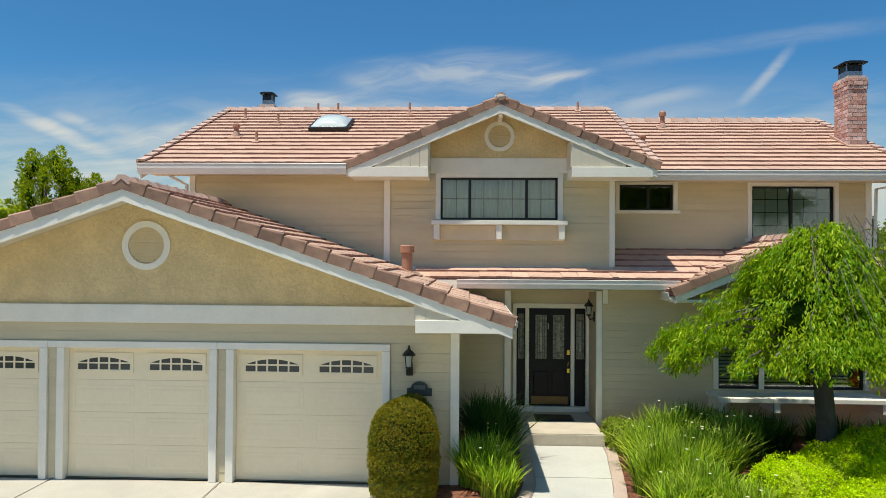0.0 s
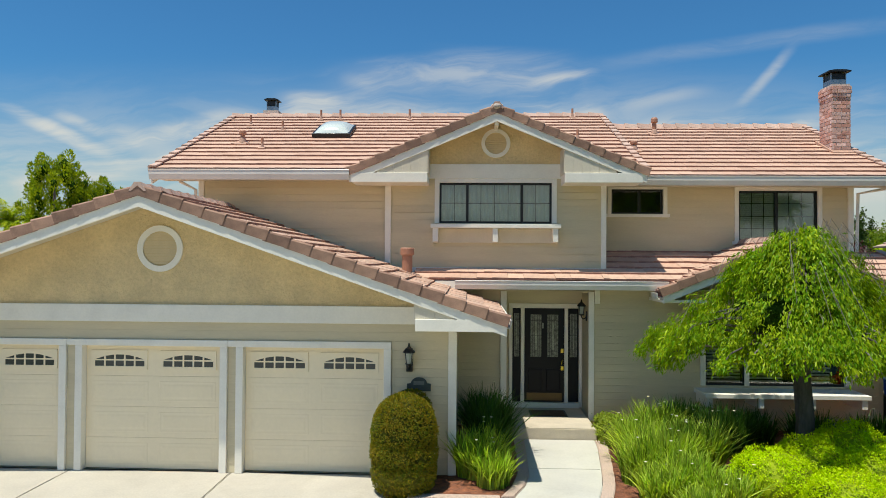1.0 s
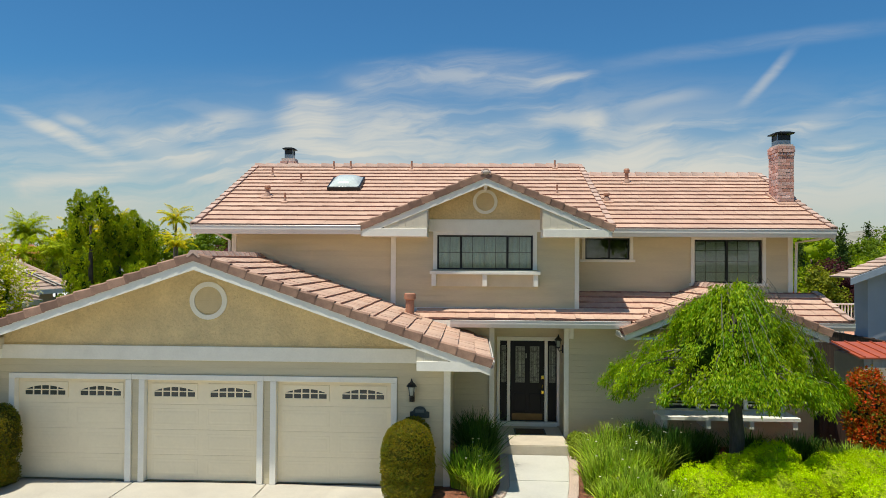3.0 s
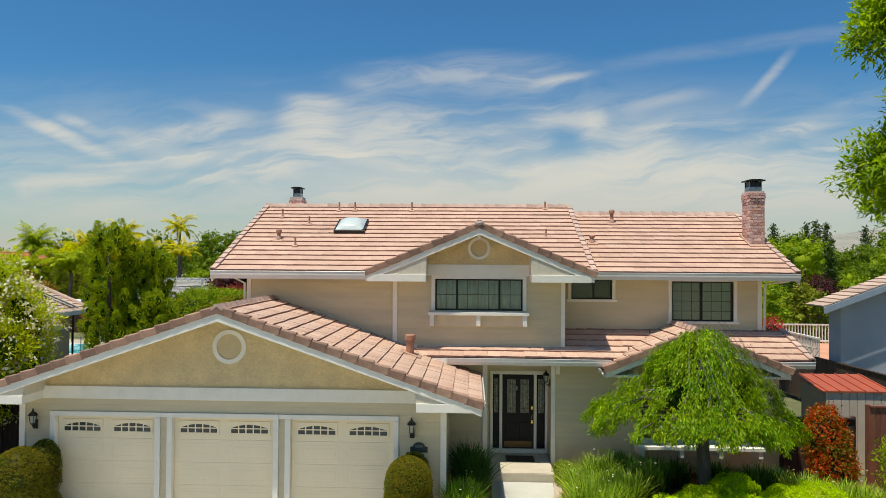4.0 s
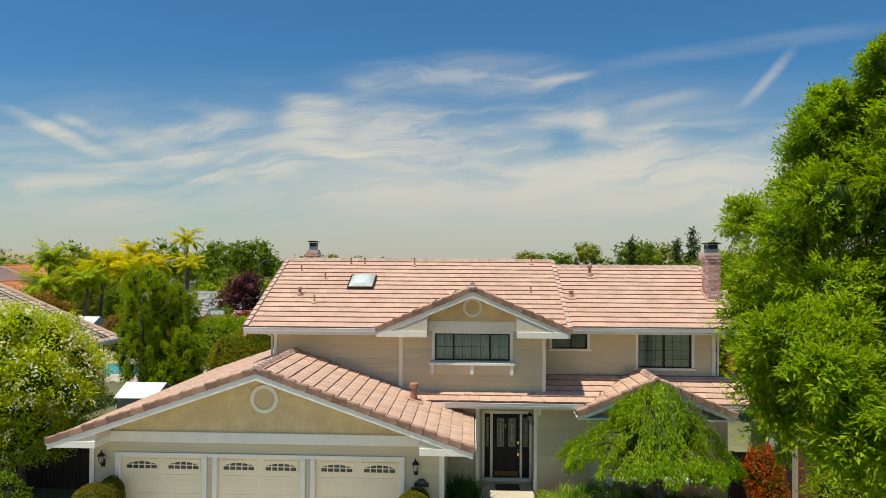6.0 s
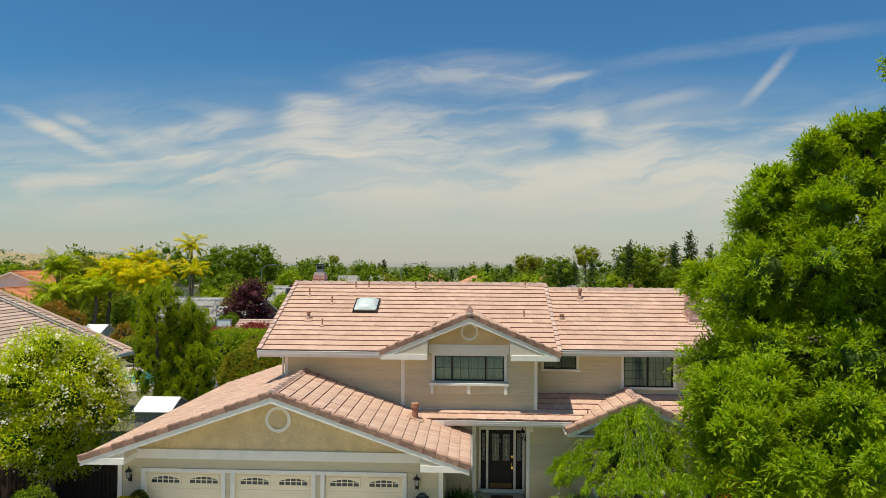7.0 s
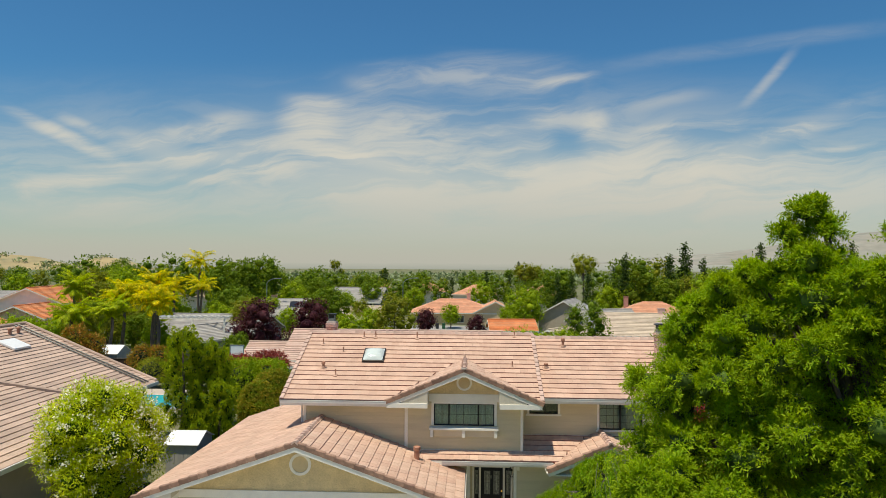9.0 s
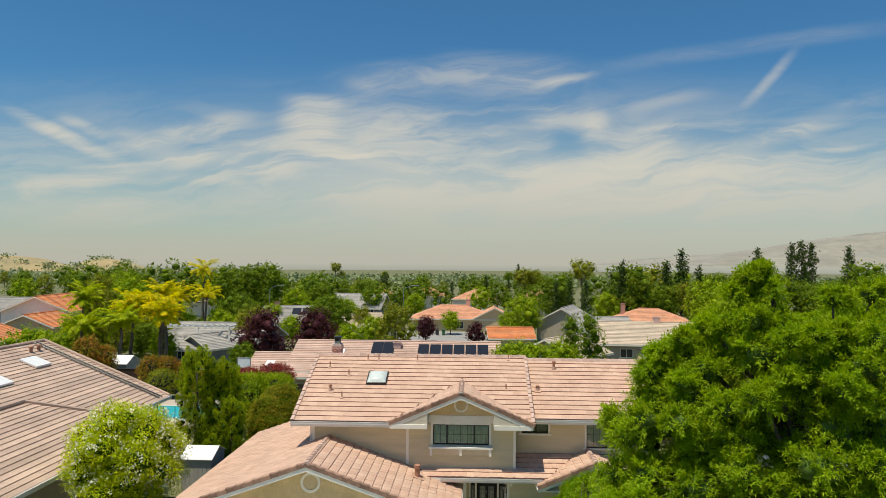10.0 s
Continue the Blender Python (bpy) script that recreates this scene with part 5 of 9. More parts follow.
# ------------------------------------------------------------------ lanterns, plaque
def lantern(x, y, z, scale=1.0, turn=0.0):
    th = thing("wall_lantern", "black metal carriage lantern on the siding", "lantern", group="wall lanterns")
    M = Matrix.Translation((x, y, z)) @ Matrix.Rotation(turn, 4, "Z") @ Matrix.Scale(scale, 4)

    def add(name, bm, mat, label=""):
        bm.transform(M)
        part(name, bm, mat, th, label)
    bm = B()
    soft_box(bm, -0.055, -0.03, -0.20, 0.055, -0.001, 0.02, 0.012)
    add("backplate", bm, BLACKMETAL)
    bm = B()
    tube(bm, [(0, -0.02, -0.12), (0, -0.09, -0.16), (0, -0.13, -0.11), (0, -0.13, -0.07)], [0.014] * 4, 8)
    add("arm", bm, BLACKMETAL)
    bm = B()
    lathe(bm, [(0.03, -0.08), (0.055, -0.06), (0.06, -0.04)], 10, (0, -0.13, 0))
    add("base", bm, BLACKMETAL)
    bm = B()
    lathe(bm, [(0.05, -0.04), (0.075, 0.14)], 8, (0, -0.13, 0))
    add("glass", bm, FROST, "pale seeded glass")
    for k in range(4):
        a = math.pi / 4 + k * math.pi / 2
        bm = B()
        tube(bm, [(0.055 * math.cos(a), -0.13 + 0.055 * math.sin(a), -0.04), (0.08 * math.cos(a), -0.13 + 0.08 * math.sin(a), 0.14)], [0.007, 0.007], 6)
        add("cage_bar", bm, BLACKMETAL)
    bm = B()
    lathe(bm, [(0.105, 0.135), (0.10, 0.155), (0.06, 0.205), (0.03, 0.225), (0.02, 0.25), (0.012, 0.29), (0.004, 0.30)], 10, (0, -0.13, 0))
    add("cap", bm, BLACKMETAL)
    return th


lantern(2.93, -0.036, 1.95)
lantern(-5.93, -0.036, 2.02)
lantern(6.50, 3.62, 2.50, 0.95, -math.pi / 2)
pl = thing("address_plaque", "dark green arched address plaque with faded lettering", "plaque")
bm = B()
pts = [(2.89, 1.430), (3.29, 1.430), (3.29, 1.550), (3.24, 1.560)] + [(3.09 + 0.135 * math.cos(a * math.pi / 10), 1.560 + 0.10 * math.sin(a * math.pi / 10)) for a in range(0, 11)] + [(2.94, 1.560), (2.89, 1.550)]
prism(bm, pts, lambda a, b, w: (a, -0.065 + w, b), 0.024)
bmesh.ops.recalc_face_normals(bm, faces=bm.faces[:])
part("plate", bm, material("dark_green_slate", (0.035, 0.05, 0.048), 0.45, vary=0.2), pl)
for x0, x1, z0, z1 in ((3.00, 3.18, 1.535, 1.60),):
    bm = B()
    box(bm, x0, -0.069, z0, x1, -0.0645, z1)
    part("bar", bm, material("faded_plaque_lettering", (0.13, 0.145, 0.13), 0.6, vary=0.3), pl)


# ------------------------------------------------------------------ plants
def leaves(name, P, D, N, L, Wd, mat, parent, label="", kind=""):
    """A mesh of folded pointed leaves: base P, way D, face normal N, lengths and widths."""
    n = len(P)
    D = D / (np.linalg.norm(D, axis=1, keepdims=True) + 1e-9)
    S = np.cross(D, N)
    S = S / (np.linalg.norm(S, axis=1, keepdims=True) + 1e-9)
    Nn = np.cross(S, D)
    L, Wd = np.broadcast_to(L, n)[:, None], np.broadcast_to(Wd, n)[:, None]
    mid = P + D * L * 0.45
    co = np.empty((n, 4, 3), np.float32)
    co[:, 0] = P
    co[:, 1] = mid + S * Wd * 0.5 + Nn * Wd * 0.18
    co[:, 2] = P + D * L
    co[:, 3] = mid - S * Wd * 0.5 + Nn * Wd * 0.18
    idx = np.arange(n * 4, dtype=np.int32).reshape(n, 4)
    tri = np.stack([idx[:, [0, 1, 2]], idx[:, [0, 2, 3]]], 1).reshape(-1)
    me = bpy.data.meshes.new(name)
    me.vertices.add(n * 4)
    me.vertices.foreach_set("co", co.reshape(-1))
    me.loops.add(n * 6)
    me.loops.foreach_set("vertex_index", tri)
    me.polygons.add(n * 2)
    me.polygons.foreach_set("loop_start", np.arange(0, n * 6, 3, dtype=np.int32))
    me.update(calc_edges=True)
    me.materials.append(mat)
    ob = new(name, me)
    ob.parent = parent
    if label or kind:
        tagged(ob, label, kind=kind)
    return ob


def unit(v):
    return v / (np.linalg.norm(v, axis=-1, keepdims=True) + 1e-9)


def tufts(blobs, n, per, spread, rng, shell=0.35, low=-1.0, lump=1.0):
    """Leaf bases in tufts over the outer shell of a set of ellipsoids (cx, cy, cz, rx, ry, rz), and the outward ways."""
    blobs = np.array(blobs, float)
    w = (blobs[:, 3] * blobs[:, 5]) ** 1.0
    k = max(1, n // per)
    which = rng.choice(len(blobs), k, p=w / w.sum())
    d = unit(rng.normal(size=(k, 3)) + np.array([0, 0, 0.25]))
    d[:, 2] = np.maximum(d[:, 2], low)
    rad = 1 - shell * rng.random(k) ** 1.8
    bump = 1 + lump * 0.16 * np.sin(d[:, 0] * 5 + which) * np.cos(d[:, 1] * 6 + which * 2.1) + lump * 0.1 * np.sin(d[:, 2] * 9 + which)
    C = blobs[which, :3] + d * blobs[which, 3:6] * (rad * bump)[:, None]
    C = np.repeat(C, per, 0)
    out = np.repeat(d, per, 0)
    P = C + rng.normal(size=C.shape) * spread
    return P, out


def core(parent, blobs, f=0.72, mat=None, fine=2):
    """Solid lumps filling the foliage; dark materials paint the shade between the leaves."""
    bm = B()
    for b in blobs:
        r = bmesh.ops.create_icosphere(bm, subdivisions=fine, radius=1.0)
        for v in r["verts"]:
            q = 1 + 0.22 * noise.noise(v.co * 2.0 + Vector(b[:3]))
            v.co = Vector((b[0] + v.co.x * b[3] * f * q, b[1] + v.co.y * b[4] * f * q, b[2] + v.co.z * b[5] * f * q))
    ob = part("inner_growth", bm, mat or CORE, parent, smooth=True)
    return tagged(ob, "solid lumps filling the inside of the foliage", kind="stuff")


def limbs(parent, base, top, r, blobs, mat, rng, lean=0.2, name="trunk", count=6):
    """A tapered trunk with a flared foot, and limbs that part from it towards the crown."""
    bm = B()
    bx, by, bz = base
    tx, ty, tz = top
    pts, rad = [], []
    for i in range(7):
        u = i / 6
        pts.append((bx + (tx - bx) * u + lean * 0.15 * math.sin(u * 5), by + (ty - by) * u + lean * 0.1 * math.cos(u * 4) - lean * 0.1, bz + (tz - bz) * u))
        rad.append(r * (1.0 - 0.55 * u) * (1.35 if i == 0 else 1))
    tube(bm, pts, rad, 10)
    trunk = part(name, bm, mat, parent, smooth=True)
    for b in list(blobs)[:count]:
        bm = B()
        u = rng.uniform(0.45, 0.9)
        s = Vector((bx + (tx - bx) * u, by + (ty - by) * u, bz + (tz - bz) * u))
        e = Vector((b[0], b[1], b[2]))
        mid = s.lerp(e, 0.5) + Vector((rng.uniform(-0.15, 0.15), rng.uniform(-0.15, 0.15), 0.15 * (e - s).length * rng.uniform(0, 1)))
        far = s.lerp(e, 1.0)
        tube(bm, [s, s.lerp(mid, 0.5), mid, mid.lerp(far, 0.6), far], [r * 0.42, r * 0.34, r * 0.25, r * 0.16, r * 0.06], 7)
        part("limb", bm, mat, trunk, smooth=True)
    return trunk


def crown_blobs(cx, cy, z0, z1, r, n, rng, cone=0.0, size=0.45):
    out = []
    for i in range(n):
        u = (i + 0.5) / n
        z = z0 + (z1 - z0) * u
        env = math.sin(math.pi * min(max(0.12 + 0.8 * u, 0), 1)) ** 0.6 if cone == 0 else (1 - u) * cone + 0.12
        a = i * 2.39996 + rng.uniform(-0.4, 0.4)
        q = r * env * rng.uniform(0.35, 0.75)
        s = r * size * rng.uniform(0.75, 1.2) * (0.55 + 0.45 * env)
        out.append((cx + q * math.cos(a), cy + q * math.sin(a), z, s, s, s * rng.uniform(0.7, 1.0)))
    return out


def broadleaf(name, label, x, y, z0, z1, r, n, size, mat, seed, trunk=0.15, bark=None, per=10, spread=0.16, blobs=None, nblobs=14, base=None, width=0.45, droop=0.25, cone=0.0, shell=0.4, category="tree", group="", low=-1.0, inner=0.62, fine=1, bsize=0.45):
    rng = np.random.default_rng(seed)
    gz = ground_z(x, y) - 0.1 if base is None else base
    th = thing(name, label, category, (0, 0, 0), group)
    blobs = blobs or crown_blobs(x, y, z0, z1, r, nblobs, rng, cone, bsize)
    limbs(th, (x, y, gz), (x, y, z0 + (z1 - z0) * 0.55), trunk, blobs, bark or BARK, rng, count=8)
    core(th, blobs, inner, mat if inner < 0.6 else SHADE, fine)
    P, out = tufts(blobs, n, per, spread, rng, shell, low)
    m = len(P)
    N = unit(out * 0.6 + np.array([0, 0, 0.7]) + rng.normal(size=(m, 3)) * 0.45)
    D = unit(out * 0.7 + rng.normal(size=(m, 3)) * 0.7 - np.array([0, 0, droop]))
    L = size * rng.uniform(0.7, 1.3, m)
    leaves("crown", P, D, N, L, L * width, mat, th)
    return th


def shrub(name, label, blobs, n, size, mat, seed, per=6, spread=0.04, width=0.6, shell=0.15, category="shrub", group="", corefac=0.8, core_mat=None, flowers=0, flower_mat=None, lump=0.6):
    rng = np.random.default_rng(seed)
    th = thing(name, label, category, (0, 0, 0), group)
    core(th, blobs, corefac, core_mat)
    P, out = tufts(blobs, n, per, spread, rng, shell, lump=lump)
    keep = P[:, 2] > -0.05
    P, out = P[keep], out[keep]
    m = len(P)
    N = unit(out + rng.normal(size=(m, 3)) * 0.5)
    D = unit(out * 0.5 + rng.normal(size=(m, 3)) * 0.8 + np.array([0, 0, 0.2]))
    L = size * rng.uniform(0.7, 1.3, m)
    leaves("foliage", P, D, N, L, L * width, mat, th)
    if flowers:
        P, out = tufts(blobs, flowers, 1, 0.05, rng, 0.02)
        m = len(P)
        P = P + out * size * 0.8
        leaves("blossom", P, unit(rng.normal(size=(m, 3)) + out), unit(out + rng.normal(size=(m, 3)) * 0.3), size * 0.9, size * 0.8, flower_mat, th)
    return th


# dark crown fills: shade between the leaves is put into their colour
SHADE = material("inner_foliage_shade", (0.040, 0.080, 0.010), 0.9, vary=0.5, scale=1.5, fine=6, bump=1.0, bump_scale=5, depth=0.2, spec=0.0)
ASH_SHADE = material("inner_ash_shade", (0.055, 0.10, 0.010), 0.9, vary=0.5, scale=1.5, fine=6, bump=1.0, bump_scale=12)
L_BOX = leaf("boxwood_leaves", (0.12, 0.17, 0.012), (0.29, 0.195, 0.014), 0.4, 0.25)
# darker than the outer leaves: painted shade inside the boxwood
BOX_SHADE = leaf("boxwood_inner_shade", (0.06, 0.075, 0.008), (0.11, 0.09, 0.010), 0.6, 0.1)
L_GRASS = leaf("strap_leaves", (0.20, 0.34, 0.03), (0.50, 0.60, 0.10), 0.45, 0.42, 0.5)
L_GRASS_DARK = leaf("dark_strap_leaves", (0.045, 0.11, 0.018), (0.08, 0.17, 0.03), 0.4, 0.3)
L_LIME = leaf("lime_shrub_leaves", (0.55, 0.68, 0.010), (0.42, 0.60, 0.012), 0.5, 0.35, 0.2)
# darker copy of the lime leaves, painting the shade within the mounds
LIME_SHADE = leaf("lime_shrub_inner_shade", (0.16, 0.22, 0.008), (0.24, 0.30, 0.010), 0.6, 0.1)
L_CHERRY = leaf("weeping_tree_leaves", (0.125, 0.275, 0.008), (0.34, 0.43, 0.014), 0.35, 0.34)
L_ASH = leaf("ash_tree_leaves", (0.165, 0.285, 0.010), (0.33, 0.42, 0.016), 0.55, 0.44, 0.18)
L_OLEANDER = leaf("oleander_leaves", (0.33, 0.43, 0.014), (0.62, 0.63, 0.024), 0.4, 0.35)
L_CONIFER = leaf("dark_conifer_leaves", (0.19, 0.29, 0.014), (0.42, 0.46, 0.02), 0.55, 0.36, 0.25)
L_OAK = leaf("dark_broad_leaves", (0.105, 0.18, 0.012), (0.19, 0.25, 0.016), 0.6, 0.34, 0.18)
L_BRIGHT = leaf("fresh_broad_leaves", (0.20, 0.31, 0.014), (0.34, 0.40, 0.018), 0.6, 0.38, 0.2)
L_OLIVE = leaf("olive_green_leaves", (0.18, 0.22, 0.018), (0.30, 0.29, 0.026), 0.5, 0.3)
# paled and greyed: distance haze is put into this leaf colour
L_FAR_HAZE = leaf("far_leaves_with_haze", (0.20, 0.25, 0.13), (0.30, 0.33, 0.20), 0.7, 0.2)
L_PLUM = leaf("purple_plum_leaves", (0.065, 0.018, 0.028), (0.10, 0.03, 0.035), 0.5, 0.3)
L_RED = leaf("red_new_growth", (0.60, 0.07, 0.015), (0.17, 0.20, 0.02), 0.4, 0.4)
L_BOUG = leaf("crimson_bracts", (0.50, 0.04, 0.06), (0.62, 0.12, 0.10), 0.5, 0.4)
L_PALM = leaf("palm_fronds", (0.34, 0.42, 0.014), (0.88, 0.66, 0.024), 0.5, 0.5, 0.4)
L_PALM_GREEN = leaf("green_palm_fronds", (0.24, 0.36, 0.016), (0.56, 0.56, 0.02), 0.5, 0.48, 0.4)
L_PINE = leaf("pine_needles", (0.04, 0.075, 0.014), (0.075, 0.115, 0.018), 0.6, 0.15)
L_HEDGE_RED = leaf("russet_hedge_leaves", (0.20, 0.22, 0.02), (0.50, 0.19, 0.045), 0.5, 0.3)
L_HEDGE_TIP = leaf("green_hedge_leaves_with_russet_tips", (0.16, 0.27, 0.014), (0.42, 0.27, 0.03), 0.5, 0.3)
L_MAPLE = leaf("red_maple_leaves", (0.36, 0.05, 0.05), (0.24, 0.06, 0.06), 0.5, 0.35)
WHITE_PETAL = leaf("white_petals", (0.80, 0.78, 0.68), (0.85, 0.80, 0.72), 0.6, 0.3, 0.1)


def pill(x, y, r, h):
    return [(x, y, r * 0.62, r * 0.97, r * 0.97, r * 0.9), (x, y, h * 0.42, r, r, r), (x, y, h * 0.62, r * 0.98, r * 0.98, h * 0.40)]


shrub("clipped_boxwood", "clipped pillar-shaped boxwood with bronze-green tips beside the garage", pill(2.92, -0.78, 0.52, 1.50), 64000, 0.026, L_BOX, 1, category="shrub", group="clipped boxwoods", core_mat=BOX_SHADE, lump=0.10, corefac=0.96, spread=0.010, shell=0.03)
shrub("clipped_boxwood", "smaller dark boxwood growing against the garage wall", pill(3.0, -0.33, 0.38, 1.48), 16000, 0.028, L_BOX, 2, group="clipped boxwoods", core_mat=BOX_SHADE, lump=0.10, corefac=0.95, spread=0.012, shell=0.04)
shrub("clipped_boxwood", "clipped rounded boxwood at the garage corner", pill(-5.75, -0.85, 0.60, 1.56), 56000, 0.028, L_BOX, 3, group="clipped boxwoods", core_mat=BOX_SHADE, lump=0.10, corefac=0.96, spread=0.010, shell=0.03)
shrub("clipped_boxwood", "smaller dark boxwood behind the corner boxwood", pill(-5.52, -0.36, 0.36, 1.62), 14000, 0.030, L_BOX, 4, group="clipped boxwoods", core_mat=BOX_SHADE, lump=0.10, corefac=0.95, spread=0.012, shell=0.04)


def clump(x, y, r, h, n, mat, seed, flowers=0, label="strap-leaved grassy clump in the mulch", base=0.02):
    """Arching strap leaves from one crown, with a few white flowers on stalks."""
    rng = np.random.default_rng(seed)
    th = thing("strap_leaf_clump", label, "perennial", (0, 0, 0), "strap-leaf clumps")
    n = int(n * 0.95)
    a = rng.random(n) * 2 * np.pi
    rr = np.sqrt(rng.random(n)) * r * 0.62
    root = np.stack([x + rr * np.cos(a), y + rr * np.sin(a), np.full(n, base)], 1)
    a2 = a + rng.normal(size=n) * 1.5
    lean = (rr / r) * 0.5 + rng.random(n) ** 1.8 * 0.75
    length = h * rng.uniform(0.5, 1.0, n)
    seg = 4
    wd = rng.uniform(0.010, 0.021, n)
    side = np.stack([-np.sin(a2 + rng.normal(size=n) * 0.5), np.cos(a2), np.zeros(n)], 1)
    co = np.empty((n, (seg + 1) * 2, 3), np.float32)
    for s in range(seg + 1):
        u = s / seg
        bend = lean * u ** 1.7
        p = root + np.stack([np.cos(a2) * bend * length * 0.75, np.sin(a2) * bend * length * 0.75, length * (u - 0.30 * bend * u)], 1)
        w = (wd * (1 - u ** 2.2) + 0.001)[:, None]
        co[:, s * 2] = p - side * w
        co[:, s * 2 + 1] = p + side * w
    me = bpy.data.meshes.new("foliage")
    k = (seg + 1) * 2
    base_i = (np.arange(n) * k)[:, None, None]
    quad = np.array([[2 * s, 2 * s + 1, 2 * s + 3, 2 * s + 2] for s in range(seg)])[None]
    q = (base_i + quad).reshape(-1).astype(np.int32)
    me.vertices.add(n * k)
    me.vertices.foreach_set("co", co.reshape(-1))
    me.loops.add(len(q))
    me.loops.foreach_set("vertex_index", q)
    me.polygons.add(len(q) // 4)
    me.polygons.foreach_set("loop_start", np.arange(0, len(q), 4, dtype=np.int32))
    me.update(calc_edges=True)
    me.materials.append(mat)
    ob = new("foliage", me)
    ob.parent = th
    for i in range(flowers):
        aa, q = rng.uniform(0, 6.28), rng.uniform(0.2, 0.9) * r
        fx, fy, fz = x + q * math.cos(aa), y + q * math.sin(aa), h * rng.uniform(0.75, 1.15)
        bm = B()
        tube(bm, [(x + 0.4 * (fx - x), y + 0.4 * (fy - y), 0.2), (fx, fy, fz)], [0.004, 0.003], 4)
        st = part("flower_stalk", bm, mat, th)
        bm = B()
        for pk in range(6):
            pa = pk * math.pi / 3
            c = Vector((fx, fy, fz))
            t = Vector((math.cos(pa), math.sin(pa) - 0.35, 0.45)) * 0.027
            sd = Vector((-math.sin(pa), math.cos(pa), 0.2)) * 0.013
            vs = [bm.verts.new(v) for v in (c, c + t * 0.6 + sd, c + t, c + t * 0.6 - sd)]
            bm.faces.new(vs)
        part("flower", bm, WHITE_PETAL, st, "small white flower")
    return th


clump(4.35, 1.35, 0.55, 1.25, 900, L_GRASS_DARK, 51, 2, "dark strap-leaved clump in the corner by the garage")
clump(4.22, 2.3, 0.5, 1.25, 500, L_GRASS_DARK, 52)
clump(4.10, 0.0, 0.58, 0.92, 1100, L_GRASS, 53, 4, "bright green arching strap-leaved clump beside the path")
clump(4.32, -0.45, 0.42, 0.70, 600, L_GRASS, 54, 2, "bright green arching strap-leaved clump beside the path")
for i, (x, y, r, h, n, mt, fl) in enumerate(((7.15, 0.15, 0.75, 0.95, 1500, L_GRASS, 8), (7.85, 0.55, 0.7, 1.0, 1200, L_GRASS, 7), (7.0, 1.05, 0.55, 0.95, 900, L_GRASS, 4),
                                             (7.5, 1.8, 0.65, 1.05, 900, L_GRASS, 5), (8.75, 1.75, 0.75, 1.0, 1300, L_GRASS_DARK, 6), (8.2, 2.4, 0.6, 1.0, 800, L_GRASS_DARK, 3),
                                             (7.3, -0.75, 0.6, 0.75, 900, L_GRASS, 5), (10.5, 1.9, 0.6, 0.9, 700, L_GRASS_DARK, 3), (11.5, 1.6, 0.65, 0.9, 800, L_GRASS_DARK, 3),
                                             (12.3, 1.1, 0.7, 0.85, 900, L_GRASS, 6), (13.2, 0.6, 0.7, 0.85, 900, L_GRASS, 6), (14.1, 0.3, 0.7, 0.85, 800, L_GRASS, 5), (9.6, 2.3, 0.5, 0.8, 500, L_GRASS_DARK, 2),
                                             (6.85, -1.05, 0.5, 0.62, 800, L_GRASS, 4), (7.75, -1.25, 0.55, 0.62, 800, L_GRASS, 4), (6.75, -0.25, 0.5, 0.8, 700, L_GRASS, 3), (7.2, -1.75, 0.5, 0.5, 600, L_GRASS, 3))):
    clump(x, y, r, h, n, mt, 60 + i, max(1, fl - 2), "bright strap-leaved clump with scattered white flowers" if mt is L_GRASS else "dark strap-leaved clump under the wall")
shrub("groundcover_shrub", "low yellow-green groundcover at the landing's corner", [(6.82, 2.15, 0.25, 0.32, 0.5, 0.28), (6.72, 2.6, 0.22, 0.25, 0.4, 0.25)], 4200, 0.05, leaf("groundcover_leaves", (0.22, 0.32, 0.03), (0.30, 0.36, 0.05)), 7, corefac=0.7)
for i, (x, y, z, r, rz) in enumerate(((8.55, -0.95, 0.30, 0.70, 0.48), (9.35, -0.35, 0.35, 0.62, 0.46), (10.15, -0.85, 0.30, 0.68, 0.50), (10.35, 0.35, 0.38, 0.66, 0.52), (11.25, -0.45, 0.34, 0.72, 0.55), (12.1, 0.0, 0.35, 0.7, 0.5), (11.6, -1.5, 0.3, 0.75, 0.5), (9.2, -1.9, 0.28, 0.7, 0.45))):
    r *= 0.88
    bl = [(x, y, z, r, r, rz), (x + 0.3 * r, y - 0.3 * r, z, r * 0.7, r * 0.7, rz * 0.85), (x - 0.4 * r, y + 0.1, z * 0.9, r * 0.65, r * 0.65, rz * 0.9)]
    shrub("lime_shrub", "low mounded lime-green shrub in the mulch bed", bl, 17000, 0.032, L_LIME, 80 + i, group="lime shrubs", corefac=0.9, core_mat=LIME_SHADE, spread=0.022, shell=0.07)

# weeping tree before the window
rng = np.random.default_rng(7)
wt = thing("weeping_tree", "small weeping tree with a dome of bright hanging leaves", "tree")
WX, WY = 9.78, 0.72
DOME_R, DOME_Z = (0.0, 0.5, 0.95, 1.32, 1.65, 2.2, 2.6, 2.9), (4.30, 4.16, 3.92, 3.62, 3.30, 2.74, 2.34, 1.95)


def dome_z(r):
    return float(np.interp(r, DOME_R, DOME_Z))


def dome_side(a):
    """How far the dome reaches that way, as a share of its widest."""
    return (0.86 - 0.13 * math.cos(a) + 0.05 * math.sin(3 * a + 0.6) + 0.03 * math.cos(7 * a)) * (1 - 0.28 * abs(math.sin(a)))


